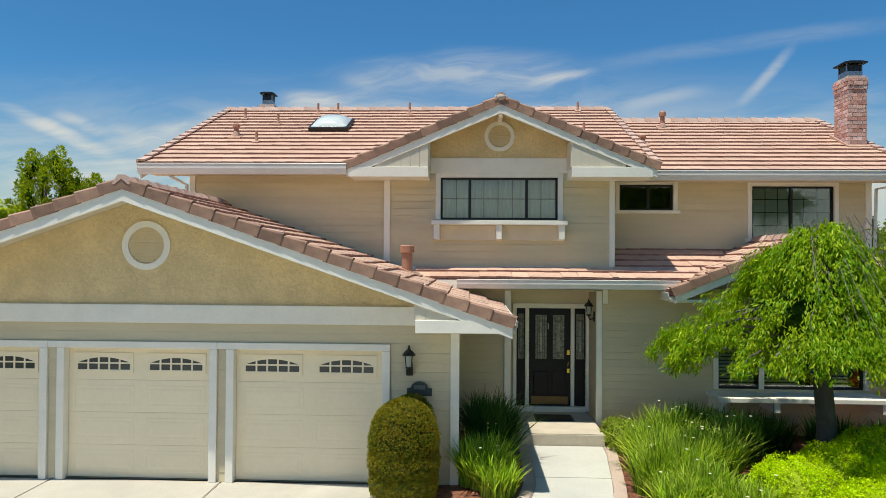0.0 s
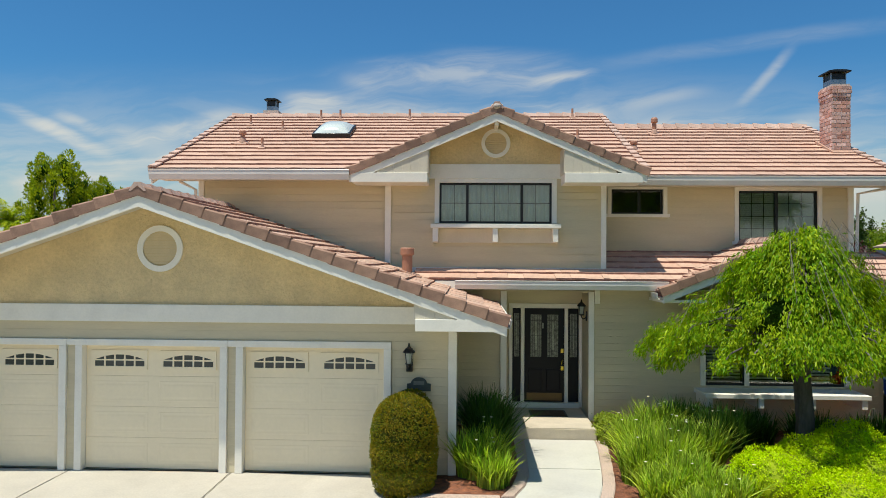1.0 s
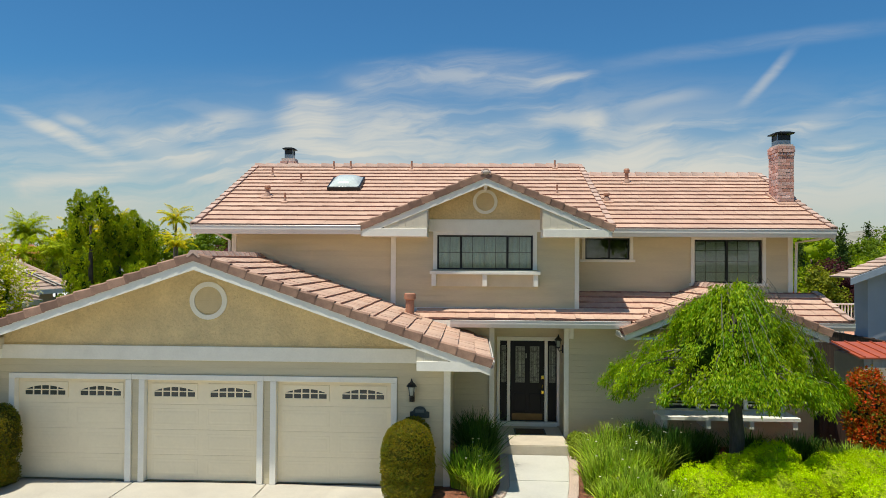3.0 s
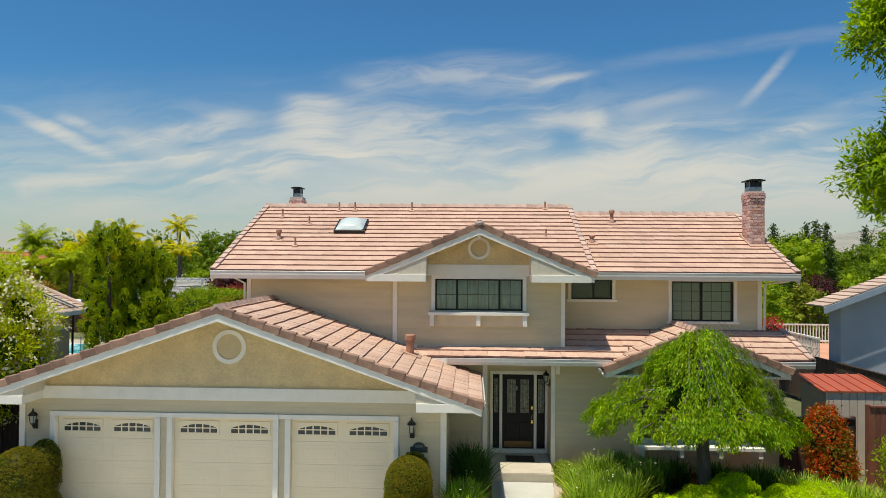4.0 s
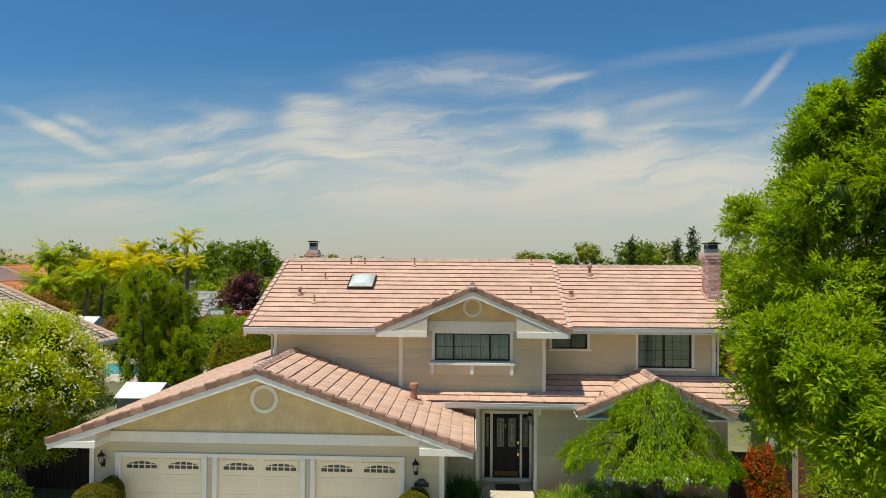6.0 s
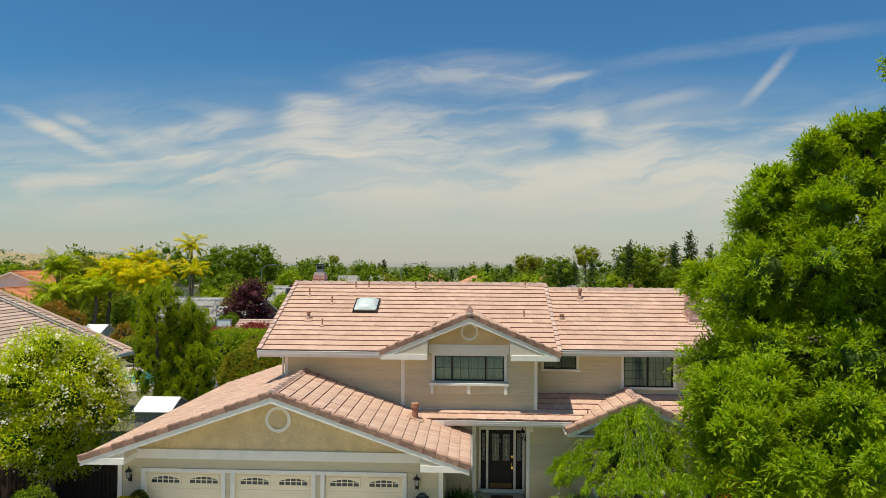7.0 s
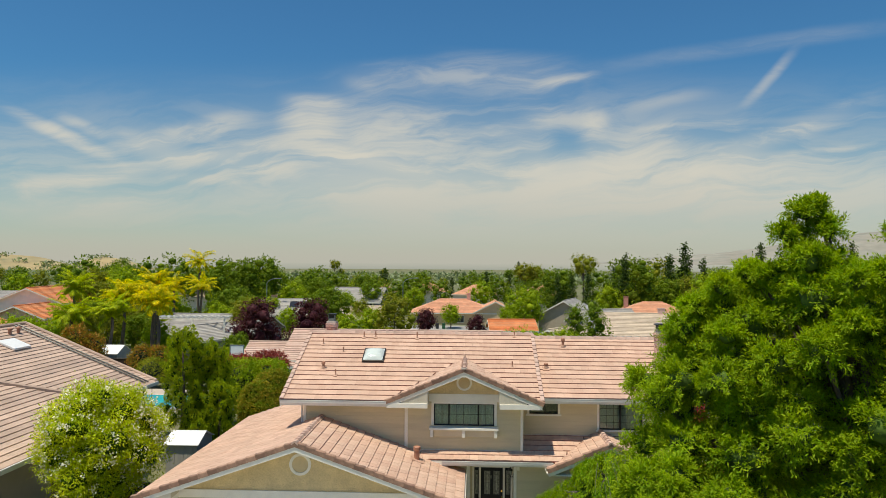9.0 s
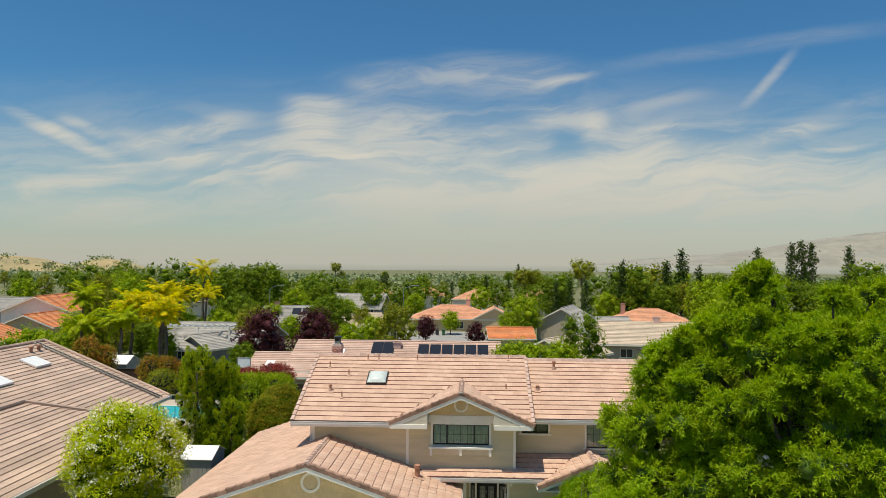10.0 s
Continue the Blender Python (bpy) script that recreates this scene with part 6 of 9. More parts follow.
bm = B()
tube(bm, [(WX + 0.03, WY, -0.1), (WX, WY, 0.2), (WX + 0.02, WY, 0.9), (WX - 0.03, WY + 0.02, 1.6), (WX - 0.02, WY, 2.4), (WX + 0.03, WY, 3.4)], [0.23, 0.165, 0.15, 0.145, 0.12, 0.06], 14)
wtr = part("trunk", bm, BARK_DARK, wt, smooth=True)
# dark lump inside the dome: painted shade behind the hanging leaves
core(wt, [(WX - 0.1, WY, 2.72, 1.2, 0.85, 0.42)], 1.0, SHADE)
Ps, Ds, Ns = [], [], []
for i in range(330):
    a = rng.random() * 2 * np.pi
    share = dome_side(a)
    r = 2.9 * rng.random() ** 0.62
    z = dome_z(r) - (rng.random() ** 2.2) * min(0.7, 0.25 + 0.25 * r)
    q = r * share
    floor_z = 1.88 - 0.14 * math.cos(a) + 0.16 * max(0.0, -math.sin(a)) + rng.uniform(-0.22, 0.25) if r > 1.3 else 1.95 + rng.uniform(-0.1, 0.5)
    z = max(z, floor_z + 0.25)
    drop = max(0.10, min(rng.uniform(0.25, 0.70), z - floor_z))
    ca, sa = math.cos(a), math.sin(a)
    hub = Vector((WX, WY, min(z + 0.05, 3.3) - 0.25 * rng.random()))
    tip = Vector((WX + q * ca, WY + q * sa, z))
    out = Vector((ca, sa, 0))
    end = tip + out * rng.uniform(0.04, 0.22) - Vector((0, 0, drop))
    pts = [hub, hub.lerp(tip, 0.4) + Vector((0, 0, 0.12)), hub.lerp(tip, 0.75) + Vector((0, 0, 0.14)), tip, tip.lerp(end, 0.35) + out * 0.06, tip.lerp(end, 0.7) + out * 0.04, end]
    if i < 70:
        bm = B()
        tube(bm, pts, [0.034, 0.026, 0.02, 0.014, 0.009, 0.006, 0.003], 5)
        part("branch", bm, BARK_DARK if i % 3 else TWIG, wtr)
    pa = np.array([tuple(p) for p in pts])
    m = int(110 + 150 * drop / 0.6)
    u = 2.3 + (rng.random(m) ** 0.8) * 3.65
    k = np.clip(u.astype(int), 0, 5)
    p = pa[k] + (pa[k + 1] - pa[k]) * (u - k)[:, None] + rng.normal(size=(m, 3)) * np.array([0.065, 0.065, 0.05])
    o3 = np.array([ca, sa, 0.0])
    Ps.append(p)
    Ds.append(np.array([0, 0, -0.9]) + o3 * 0.40 + rng.normal(size=(m, 3)) * 0.38)
    Ns.append(o3 * 0.75 + np.array([0, 0, 0.5]) + rng.normal(size=(m, 3)) * 0.4)
P, D, N = np.concatenate(Ps), unit(np.concatenate(Ds)), unit(np.concatenate(Ns))
L = rng.uniform(0.06, 0.11, len(P))
leaves("crown", P, D, N, L, L * 0.30, L_CHERRY, wt)
for i in range(44):
    a = rng.random() * 2 * np.pi if i > 16 else rng.uniform(-0.7, 0.4)
    r = rng.uniform(0.3, 2.1)
    q = r * dome_side(a)
    h = rng.uniform(0.05, 0.16) if i > 16 else rng.uniform(0.15, 0.34)
    s = Vector((WX + q * math.cos(a), WY + q * math.sin(a), dome_z(r) - 0.12))
    o = Vector((math.cos(a + 0.4), math.sin(a + 0.4), 0))
    e = Vector((s.x, s.y, dome_z(min(r + 0.6, 2.9)) - 0.05)) + o * 0.6
    bm = B()
    tube(bm, [s, s + o * 0.14 + Vector((0, 0, 0.12 + h)), s.lerp(e, 0.55) + Vector((0, 0, 0.10 + h)), e], [0.006, 0.005, 0.004, 0.002], 4)
    part("bare_twig", bm, TWIG, wtr)

# the large street tree: clumps of leafy sprays on limbs, with hollows between them
rng = np.random.default_rng(17)
EDGE_Z = (4.4, 5.0, 5.4, 6.3, 7.0, 7.4, 7.8, 8.2, 8.6, 9.0, 9.4, 9.9, 10.4, 10.9, 11.8, 12.6)
EDGE_X = (11.5, 10.0, 9.3, 8.4, 8.14, 8.4, 8.95, 8.15, 8.25, 8.8, 8.75, 9.1, 9.6, 10.2, 11.4, 12.2)
TREE_X, TREE_Y = 13.4, -9.1


def street_clumps():
    out = [(8.75, -8.4, 8.45, 0.50), (9.4, -8.5, 8.35, 0.55), (9.75, -8.3, 9.45, 0.52), (10.6, -8.6, 10.2, 0.60), (11.2, -8.7, 10.7, 0.5), (11.5, -10.6, 11.2, 0.55), (11.6, -10.7, 10.5, 0.75),
           (11.65, -10.1, 12.2, 0.42), (11.35, -10.0, 11.75, 0.42), (13.4, -10.4, 11.7, 0.45), (12.05, -10.2, 11.85, 0.45), (11.7, -9.9, 11.3, 0.55), (12.1, -10.3, 11.1, 0.55), (11.95, -10.0, 12.35, 0.28), (14.3, -10.4, 11.8, 0.55), (14.0, -10.7, 11.1, 0.65), (14.9, -10.5, 11.9, 0.5), (10.95, -9.1, 10.9, 0.42), (12.5, -10.6, 10.3, 0.75), (14.2, -9.8, 11.1, 0.65), (8.8, -8.5, 6.95, 0.62), (8.9, -8.7, 6.5, 0.55)]
    for i in range(5200):
        z = rng.uniform(5.7, 11.0)
        r = rng.uniform(0.55, 1.10) * (1.0 if z < 9.6 else 0.72)
        th = rng.uniform(0, 2 * math.pi)
        q = rng.random() ** 0.4
        ex = float(np.interp(z, EDGE_Z, EDGE_X))
        prof = math.sqrt(max(0.06, 1 - ((z - 7.8) / 5.3) ** 2))
        rx = (TREE_X - ex - r * 0.95) if math.cos(th) < 0 else 4.6 * prof
        ry = 3.9 * prof - r * 0.7
        x, y = TREE_X + max(rx, 0.2) * q * math.cos(th), TREE_Y + max(ry, 0.3) * q * math.sin(th)
        if z > 10.2 and noise.noise(Vector((x * 0.55, y * 0.55, 1.0))) < -0.05:
            continue
        if noise.noise(Vector((x * 0.5, y * 0.5, z * 0.6))) < (-0.17 if x < 11.5 else -0.06):
            continue
        if any((x - a) ** 2 + (y - b) ** 2 + 1.5 * (z - c) ** 2 < (0.60 * (r + d)) ** 2 for a, b, c, d in out):
            continue
        out.append((x, y, z, r))
    for i in range(60):
        d = unit(rng.normal(size=3)) * rng.random() ** 0.4
        r = rng.uniform(0.34, 0.58)
        x, y, z = 8.95 + 1.25 * d[0], -11.3 + 1.25 * d[1], 6.40 + 0.85 * d[2]
        if any((x - a) ** 2 + (y - b) ** 2 + 1.5 * (z - c) ** 2 < (0.55 * (r + e)) ** 2 for a, b, c, e in out):
            continue
        out.append((x, y, z, r))
    return out


def sprays(clumps, per, leaf_n, rng):
    """Leaves along short twigs that fan out and up from the middle of every clump."""
    C = np.repeat(np.array(clumps), per, 0)
    k = len(C)
    away = unit(C[:, :3] - np.array([TREE_X, TREE_Y, 6.5]))
    d = unit(rng.normal(size=(k, 3)) * 0.85 + away * 0.45 + np.array([0, 0, 0.42]))
    reach = C[:, 3] * rng.uniform(0.75, 1.22, k)
    root = C[:, :3] - np.array([0, 0, 0.12]) * C[:, 3:4]
    d, reach, root = np.repeat(d, leaf_n, 0), np.repeat(reach, leaf_n), np.repeat(root, leaf_n, 0)
    m = len(d)
    u = 0.28 + 0.72 * rng.random(m) ** 0.75
    P = root + d * (reach * u)[:, None] * np.array([1, 1, 0.86]) - np.array([0, 0, 0.16]) * (reach * u * u)[:, None] + rng.normal(size=(m, 3)) * 0.035
    D = unit(d * 0.85 + rng.normal(size=(m, 3)) * 0.65 - np.array([0, 0, 0.25]))
    N = unit(d * 0.55 + np.array([0, 0, 0.8]) + rng.normal(size=(m, 3)) * 0.24)
    return P, D, N


ash = thing("street_tree", "large leafy street tree with narrow bright green leaves", "tree")
ash_clumps = street_clumps()
limbs(ash, (14.0, -8.8, -0.1), (13.6, -9.0, 9.6), 0.30, [(a, b, c) for a, b, c, d in ash_clumps[:22] + ash_clumps[22::11]], BARK, rng, 0.4, count=34)
core(ash, [(a, b, c - 0.12 * d, d, d, d * 0.8) for a, b, c, d in ash_clumps], 0.48, ASH_SHADE, 1)
P, D, N = sprays(ash_clumps, 64, 44, rng)
L = rng.uniform(0.065, 0.115, len(P))
leaves("crown", P, D, N, L, L * 0.30, L_ASH, ash)

# ------------------------------------------------------------------ neighbourhood
R_PINK = material("neighbour_roof_tile", (0.56, 0.39, 0.32), 0.85, vary=0.12, scale=0.8, fine=12, bump=0.3, island=0.08, second=(0.50, 0.33, 0.26), stain=0.2)
R_BROWN = material("neighbour_tan_roof_tile", (0.54, 0.385, 0.30), 0.85, vary=0.12, scale=0.7, fine=10, bump=0.3, island=0.10, second=(0.47, 0.335, 0.265), stain=0.3)
R_ORANGE = material("orange_clay_tile", (0.62, 0.20, 0.07), 0.8, vary=0.15, scale=0.8, fine=10, bump=0.3, island=0.12, second=(0.66, 0.27, 0.12))
R_PEACH = material("peach_clay_tile", (0.66, 0.33, 0.20), 0.8, vary=0.15, scale=0.8, fine=10, bump=0.3, island=0.10, second=(0.62, 0.29, 0.17))
R_GREY = material("grey_shake_tile", (0.30, 0.285, 0.27), 0.85, vary=0.12, scale=0.8, fine=10, bump=0.3, island=0.10, second=(0.42, 0.39, 0.36))
R_BEIGE = material("beige_shake_tile", (0.56, 0.45, 0.34), 0.85, vary=0.12, scale=0.8, fine=10, bump=0.3, island=0.10, second=(0.49, 0.39, 0.30))
W_WHITE = material("white_stucco_wall", (0.90, 0.80, 0.73), 0.9, vary=0.06, scale=1, bump=0.05, bump_scale=20)
W_TAN = material("tan_stucco_wall", (0.46, 0.38, 0.30), 0.9, vary=0.08, scale=1, bump=0.4, bump_scale=20)
W_GREY = material("blue_grey_stucco_wall", (0.22, 0.24, 0.28), 0.9, vary=0.10, scale=0.8, bump=0.5, bump_scale=10, stain=0.2)
W_PEACH = material("peach_stucco_wall", (0.76, 0.54, 0.33), 0.9, vary=0.06, scale=1, bump=0.05)
PANEL = material("solar_panel_glass", (0.012, 0.013, 0.017), 0.35, vary=0.2, scale=1.0, bump=0)
WHITE_METAL = material("white_painted_metal", (0.80, 0.80, 0.80), 0.4, vary=0.05, scale=2, bump=0.05, stain=0.1)
RED_METAL = material("red_metal_roofing", (0.44, 0.10, 0.045), 0.4, vary=0.10, scale=2, bump=0.1, stain=0.2)
GREYBOARD = material("grey_shed_cladding", (0.42, 0.395, 0.36), 0.7, vary=0.08, scale=2, bump=0.2, each=0.05)
BEIGEBOARD = material("beige_shed_boards", (0.64, 0.54, 0.42), 0.7, vary=0.08, scale=2, bump=0.2, each=0.05)
WATER = material("pool_water", (0.02, 0.42, 0.50), 0.06, vary=0.05, scale=1.0, fine=4, bump=0.25, bump_scale=3, second=(0.03, 0.50, 0.56))
DECKING = material("pale_pool_decking", (0.48, 0.40, 0.32), 0.85, vary=0.10, scale=1, bump=0.3)
GLASSDARK = material("far_window_glass", (0.03, 0.035, 0.04), 0.1, vary=0.2, bump=0)
ROADMAT = material("sun_bleached_asphalt", (0.30, 0.29, 0.28), 0.9, vary=0.08, scale=0.3, fine=20, bump=0.3, bump_scale=60)
LAWN = material("lawn_grass", (0.09, 0.16, 0.03), 0.9, vary=0.2, scale=0.5, fine=12, bump=0.8, bump_scale=30)


def roof_plane_mesh(corners, expo=0.36, thick=0.06):
    """Courses of tile on one plane: corners eave-left, eave-right, ridge-right, ridge-left."""
    a, b, c, d = [Vector(p) for p in corners]
    height = ((d + c) / 2 - (a + b) / 2).length
    n = max(2, int(height / expo))
    nrm = (b - a).cross(d - a).normalized()
    if nrm.z < 0:
        nrm = -nrm
    verts, faces = [], []
    for i in range(n):
        u, v = i / n, min((i + 1.15) / n, 1.0)
        lo_a, lo_b, hi_a, hi_b = a.lerp(d, u), b.lerp(c, u), a.lerp(d, v), b.lerp(c, v)
        k = len(verts)
        verts += [lo_a, lo_b, hi_b, hi_a, lo_a + nrm * thick, lo_b + nrm * thick, hi_b + nrm * 0.012, hi_a + nrm * 0.012]
        faces += [tuple(k + q for q in f) for f in BOX_FACES]
    return verts, faces


def cottage(name, label, x, y, z, w, d, h, rise, turn, wall_mat, roof_mat, hip=False, over=0.5, windows=(), chim=None, panels=(), lights=(), base_drop=1.0):
    """A small house: walls, roof planes in courses, ridge, fascia, openings. Ridge along its own x; its front faces -y."""
    th = thing(name, label, "house", (0, 0, 0), "neighbouring houses")
    M = Matrix.Translation((x, y, z)) @ Matrix.Rotation(radians(turn), 4, "Z")

    def put(pname, bm, mat, parent=th, lab=""):
        bm.transform(M)
        bmesh.ops.recalc_face_normals(bm, faces=bm.faces[:])
        return part(pname, bm, mat, parent, lab)
    bm = B()
    if hip:
        box(bm, -w / 2, -d / 2, -base_drop, w / 2, d / 2, h)
    else:
        prism(bm, [(-d / 2, -base_drop), (d / 2, -base_drop), (d / 2, h), (0, h + rise - 0.12), (-d / 2, h)], lambda a, b, q: (-w / 2 + q, a, b), w)
    wl = put("wall", bm, wall_mat)
    o = over
    s = rise / (d / 2)
    ez = h - o * s
    inset = (d / 2 + o) if hip else 0.0
    W2, D2 = w / 2 + o, d / 2 + o
    rl, rr = -W2 + inset, W2 - inset
    top = ez + D2 * s
    planes = [((-W2, -D2, ez), (W2, -D2, ez), (rr, 0, top), (rl, 0, top)), ((W2, D2, ez), (-W2, D2, ez), (rl, 0, top), (rr, 0, top))]
    if hip:
        planes += [((W2, -D2, ez), (W2, D2, ez), (rr, 0.01, top), (rr, -0.01, top)), ((-W2, D2, ez), (-W2, -D2, ez), (rl, -0.01, top), (rl, 0.01, top))]
    roof = None
    for pl_ in planes:
        v, f = roof_plane_mesh(pl_)
        bm = B()
        vs = [bm.verts.new(q) for q in v]
        for q in f:
            bm.faces.new([vs[i] for i in q])
        bm.transform(M)
        base_bm = B()
        base_bm.faces.new([base_bm.verts.new(q) for q in pl_])
        ext = bmesh.ops.extrude_face_region(base_bm, geom=base_bm.faces[:])
        bmesh.ops.translate(base_bm, verts=[g for g in ext["geom"] if isinstance(g, bmesh.types.BMVert)], vec=(0, 0, -0.08))
        ob = put("roof", base_bm, roof_mat)
        courses = part("tiling", bm, roof_mat, ob)
        tagged(courses, "rows of roof tiles laid in courses", kind="stuff")
        roof = roof or ob
    bm = B()
    tube(bm, [(rl, 0, top + 0.03), (rr, 0, top + 0.03)], [0.12, 0.12], 6)
    put("ridge_cap", bm, roof_mat, roof)
    for sy in (-1, 1):
        bm = B()
        box(bm, -W2, sy * D2 - 0.03, ez - 0.2, W2, sy * D2 + 0.03, ez + 0.01)
        put("fascia", bm, TRIM, roof)
    if not hip:
        for sx in (-1, 1):
            bm = B()
            prism(bm, [(-D2, ez), (0, top), (D2, ez), (D2, ez - 0.2), (0, top - 0.2), (-D2, ez - 0.2)], lambda a, b, q: (sx * W2 - 0.02 + q, a, b), 0.04)
            put("barge_board", bm, TRIM, roof)
    for wx, wz, ww, wh in windows:
        bm = B()
        box(bm, wx - ww / 2, -d / 2 - 0.02, wz, wx + ww / 2, -d / 2 + 0.05, wz + wh)
        wn = put("window", bm, GLASSDARK)
        bm = B()
        for q in ((wx - ww / 2 - 0.08, wz - 0.08, wx + ww / 2 + 0.08, wz), (wx - ww / 2 - 0.08, wz + wh, wx + ww / 2 + 0.08, wz + wh + 0.08), (wx - ww / 2 - 0.08, wz, wx - ww / 2, wz + wh), (wx + ww / 2, wz, wx + ww / 2 + 0.08, wz + wh), (wx - 0.03, wz, wx + 0.03, wz + wh)):
            box(bm, q[0], -d / 2 - 0.05, q[1], q[2], -d / 2 + 0.04, q[3])
        put("window_frame", bm, TRIM, wn)
    if chim:
        cx, cy, cw, ctop = chim
        bm = B()
        soft_box(bm, cx - cw / 2, cy - cw / 2, h, cx + cw / 2, cy + cw / 2, ctop, 0.02)
        soft_box(bm, cx - cw / 2 - 0.05, cy - cw / 2 - 0.05, ctop - 0.12, cx + cw / 2 + 0.05, cy + cw / 2 + 0.05, ctop, 0.02)
        put("chimney", bm, BRICK, th)
    sl = math.atan(s)
    for px, py, pw, ph in panels:
        bm = B()
        box(bm, -pw / 2, -ph / 2, 0.10, pw / 2, ph / 2, 0.15, Matrix.Translation((px, py, ez + (D2 + py) * s)) @ Matrix.Rotation(sl, 4, "X"))
        put("solar_panel", bm, PANEL, roof)
    for px, py, pw, ph in lights:
        bm = B()
        soft_box(bm, -pw / 2, -ph / 2, 0.02, pw / 2, ph / 2, 0.16, 0.03, Matrix.Translation((px, py, ez + (D2 + py) * s)) @ Matrix.Rotation(sl, 4, "X"))
        put("skylight", bm, WHITE_METAL, roof)
    return th


# the house next door: long ridge away from the street, with a hipped wing nearer
nb = thing("neighbour_house", "single-storey house with a broad tan tile roof and skylights", "house", group="neighbouring houses")
bm = B()
box(bm, -33.0, -2.0, -0.3, -16.5, 19.0, 3.2)
part("wall", bm, W_TAN, nb)
bm = B()
box(bm, -22.4, -8.4, -0.3, -14.1, 12.2, 3.0)
part("wing_wall", bm, W_TAN, nb)
NS = 0.41


def nb_plane(corners, lab="roof"):
    v, f = roof_plane_mesh(corners)
    bm = B()
    vs = [bm.verts.new(q) for q in v]
    for q in f:
        bm.faces.new([vs[i] for i in q])
    bmesh.ops.recalc_face_normals(bm, faces=bm.faces[:])
    base_bm = B()
    base_bm.faces.new([base_bm.verts.new(q) for q in corners])
    ext = bmesh.ops.extrude_face_region(base_bm, geom=base_bm.faces[:])
    bmesh.ops.translate(base_bm, verts=[g for g in ext["geom"] if isinstance(g, bmesh.types.BMVert)], vec=(0, 0, -0.08))
    ob = part(lab, base_bm, R_BROWN, nb)
    tagged(part("tiling", bm, R_BROWN, ob), "rows of tan roof tiles laid in courses", kind="stuff")
    return ob


nr = nb_plane([(-15.7, -3.0, 3.15), (-15.7, 19.6, 3.15), (-24.6, 19.6, 6.80), (-24.6, -3.0, 6.80)])
nb_plane([(-33.5, 19.6, 3.15), (-33.5, -3.0, 3.15), (-24.6, -3.0, 6.80), (-24.6, 19.6, 6.80)])
nb_plane([(-13.3, -9.0, 2.95), (-13.3, 13.0, 2.95), (-18.3, 8.0, 5.0), (-18.3, -9.0, 5.0)])
nb_plane([(-23.3, 13.0, 2.95), (-23.3, -9.0, 2.95), (-18.3, -9.0, 5.0), (-18.3, 8.0, 5.0)])
nb_plane([(-13.3, 13.0, 2.95), (-23.3, 13.0, 2.95), (-18.31, 8.0, 5.0), (-18.29, 8.0, 5.0)])
for p0, p1 in (((-15.75, 19.5, 3.24), (-24.6, 19.5, 6.90)), ((-13.35, 12.95, 3.03), (-18.3, 8.0, 5.08)), ((-18.3, 8.0, 5.1), (-18.3, -9.0, 5.1)), ((-24.6, -3, 6.88), (-24.6, 19.6, 6.88))):
    bm = B()
    tube(bm, [p0, p1], [0.11, 0.11], 7)
    part("ridge_cap", bm, R_BROWN, nr)
bm = B()
tube(bm, [(-15.8, 18.55, 3.32), (-24.4, 18.55, 6.86)], [0.05, 0.05], 6)
tube(bm, [(-15.8, 18.15, 3.32), (-24.4, 18.15, 6.86)], [0.05, 0.05], 6)
part("solar_water_pipe", bm, BLACKMETAL, nr, "pair of black pipes up the roof edge")
for q in (((-15.68, -3.0, 2.98), (-15.60, 19.6, 3.18)), ((-13.28, -9.0, 2.78), (-13.20, 13.0, 2.98))):
    bm = B()
    box(bm, q[0][0], q[0][1], q[0][2], q[1][0], q[1][1], q[1][2])
    part("gutter", bm, GUTTER, nr)
for x, y, a, b in ((-22.4, 15.2, 1.2, 1.5), (-21.6, 10.4, 1.3, 1.5)):
    bm = B()
    soft_box(bm, -a / 2, -b / 2, 0.02, a / 2, b / 2, 0.16, 0.03, Matrix.Translation((x, y, 3.2 + (-15.7 - x) * NS)) @ Matrix.Rotation(math.atan(NS), 4, "Y"))
    part("skylight", bm, WHITE_METAL, nr, "white flat skylight")
for x, y in ((-23.6, 16.6), (-23.6, 17.4)):
    bm = B()
    lathe(bm, [(0.10, 0), (0.10, 0.26), (0.16, 0.28), (0.16, 0.36), (0.05, 0.42)], 10, (x, y, 3.2 + (-15.7 - x) * NS))
    part("roof_vent", bm, PIPE, nr)
bm = B()
tube(bm, [(-16.35, 19.05, 0.0), (-16.35, 19.05, 3.1)], [0.05, 0.05], 7)
part("downpipe", bm, BLACKMETAL, nb)
bm = B()
box(bm, -16.46, 14.0, 1.0, -16.44, 16.0, 2.4)
part("window", bm, GLASSDARK, nb)

# the house on the other side: blue-grey gable wall
rn = thing("neighbour_house", "blue-grey stucco house with a tiled gable beside the fence", "house", group="neighbouring houses")
bm = B()
prism(bm, [(18.85, -0.3), (33, -0.3), (33, 4.2), (25.95, 7.0), (18.85, 4.2)], lambda a, b, w: (a, 12.0 + w, b), 0.9)
part("wall", bm, material("pale_blue_stucco_wall", (0.40, 0.43, 0.50), 0.9, vary=0.10, scale=0.8, bump=0.5, bump_scale=10, stain=0.2), rn)
for cs in ([(17.95, 11.5, 4.12), (17.95, 12.95, 4.12), (25.95, 12.95, 7.2), (25.95, 11.5, 7.2)], [(33.9, 12.95, 4.12), (33.9, 11.5, 4.12), (25.95, 11.5, 7.2), (25.95, 12.95, 7.2)]):
    v, f = roof_plane_mesh(cs)
    bm = B()
    vs = [bm.verts.new(q) for q in v]
    for q in f:
        bm.faces.new([vs[i] for i in q])
    bmesh.ops.recalc_face_normals(bm, faces=bm.faces[:])
    tagged(part("tiling", bm, R_BROWN, rn), "rows of tan roof tiles laid in courses", kind="stuff")
bm = B()
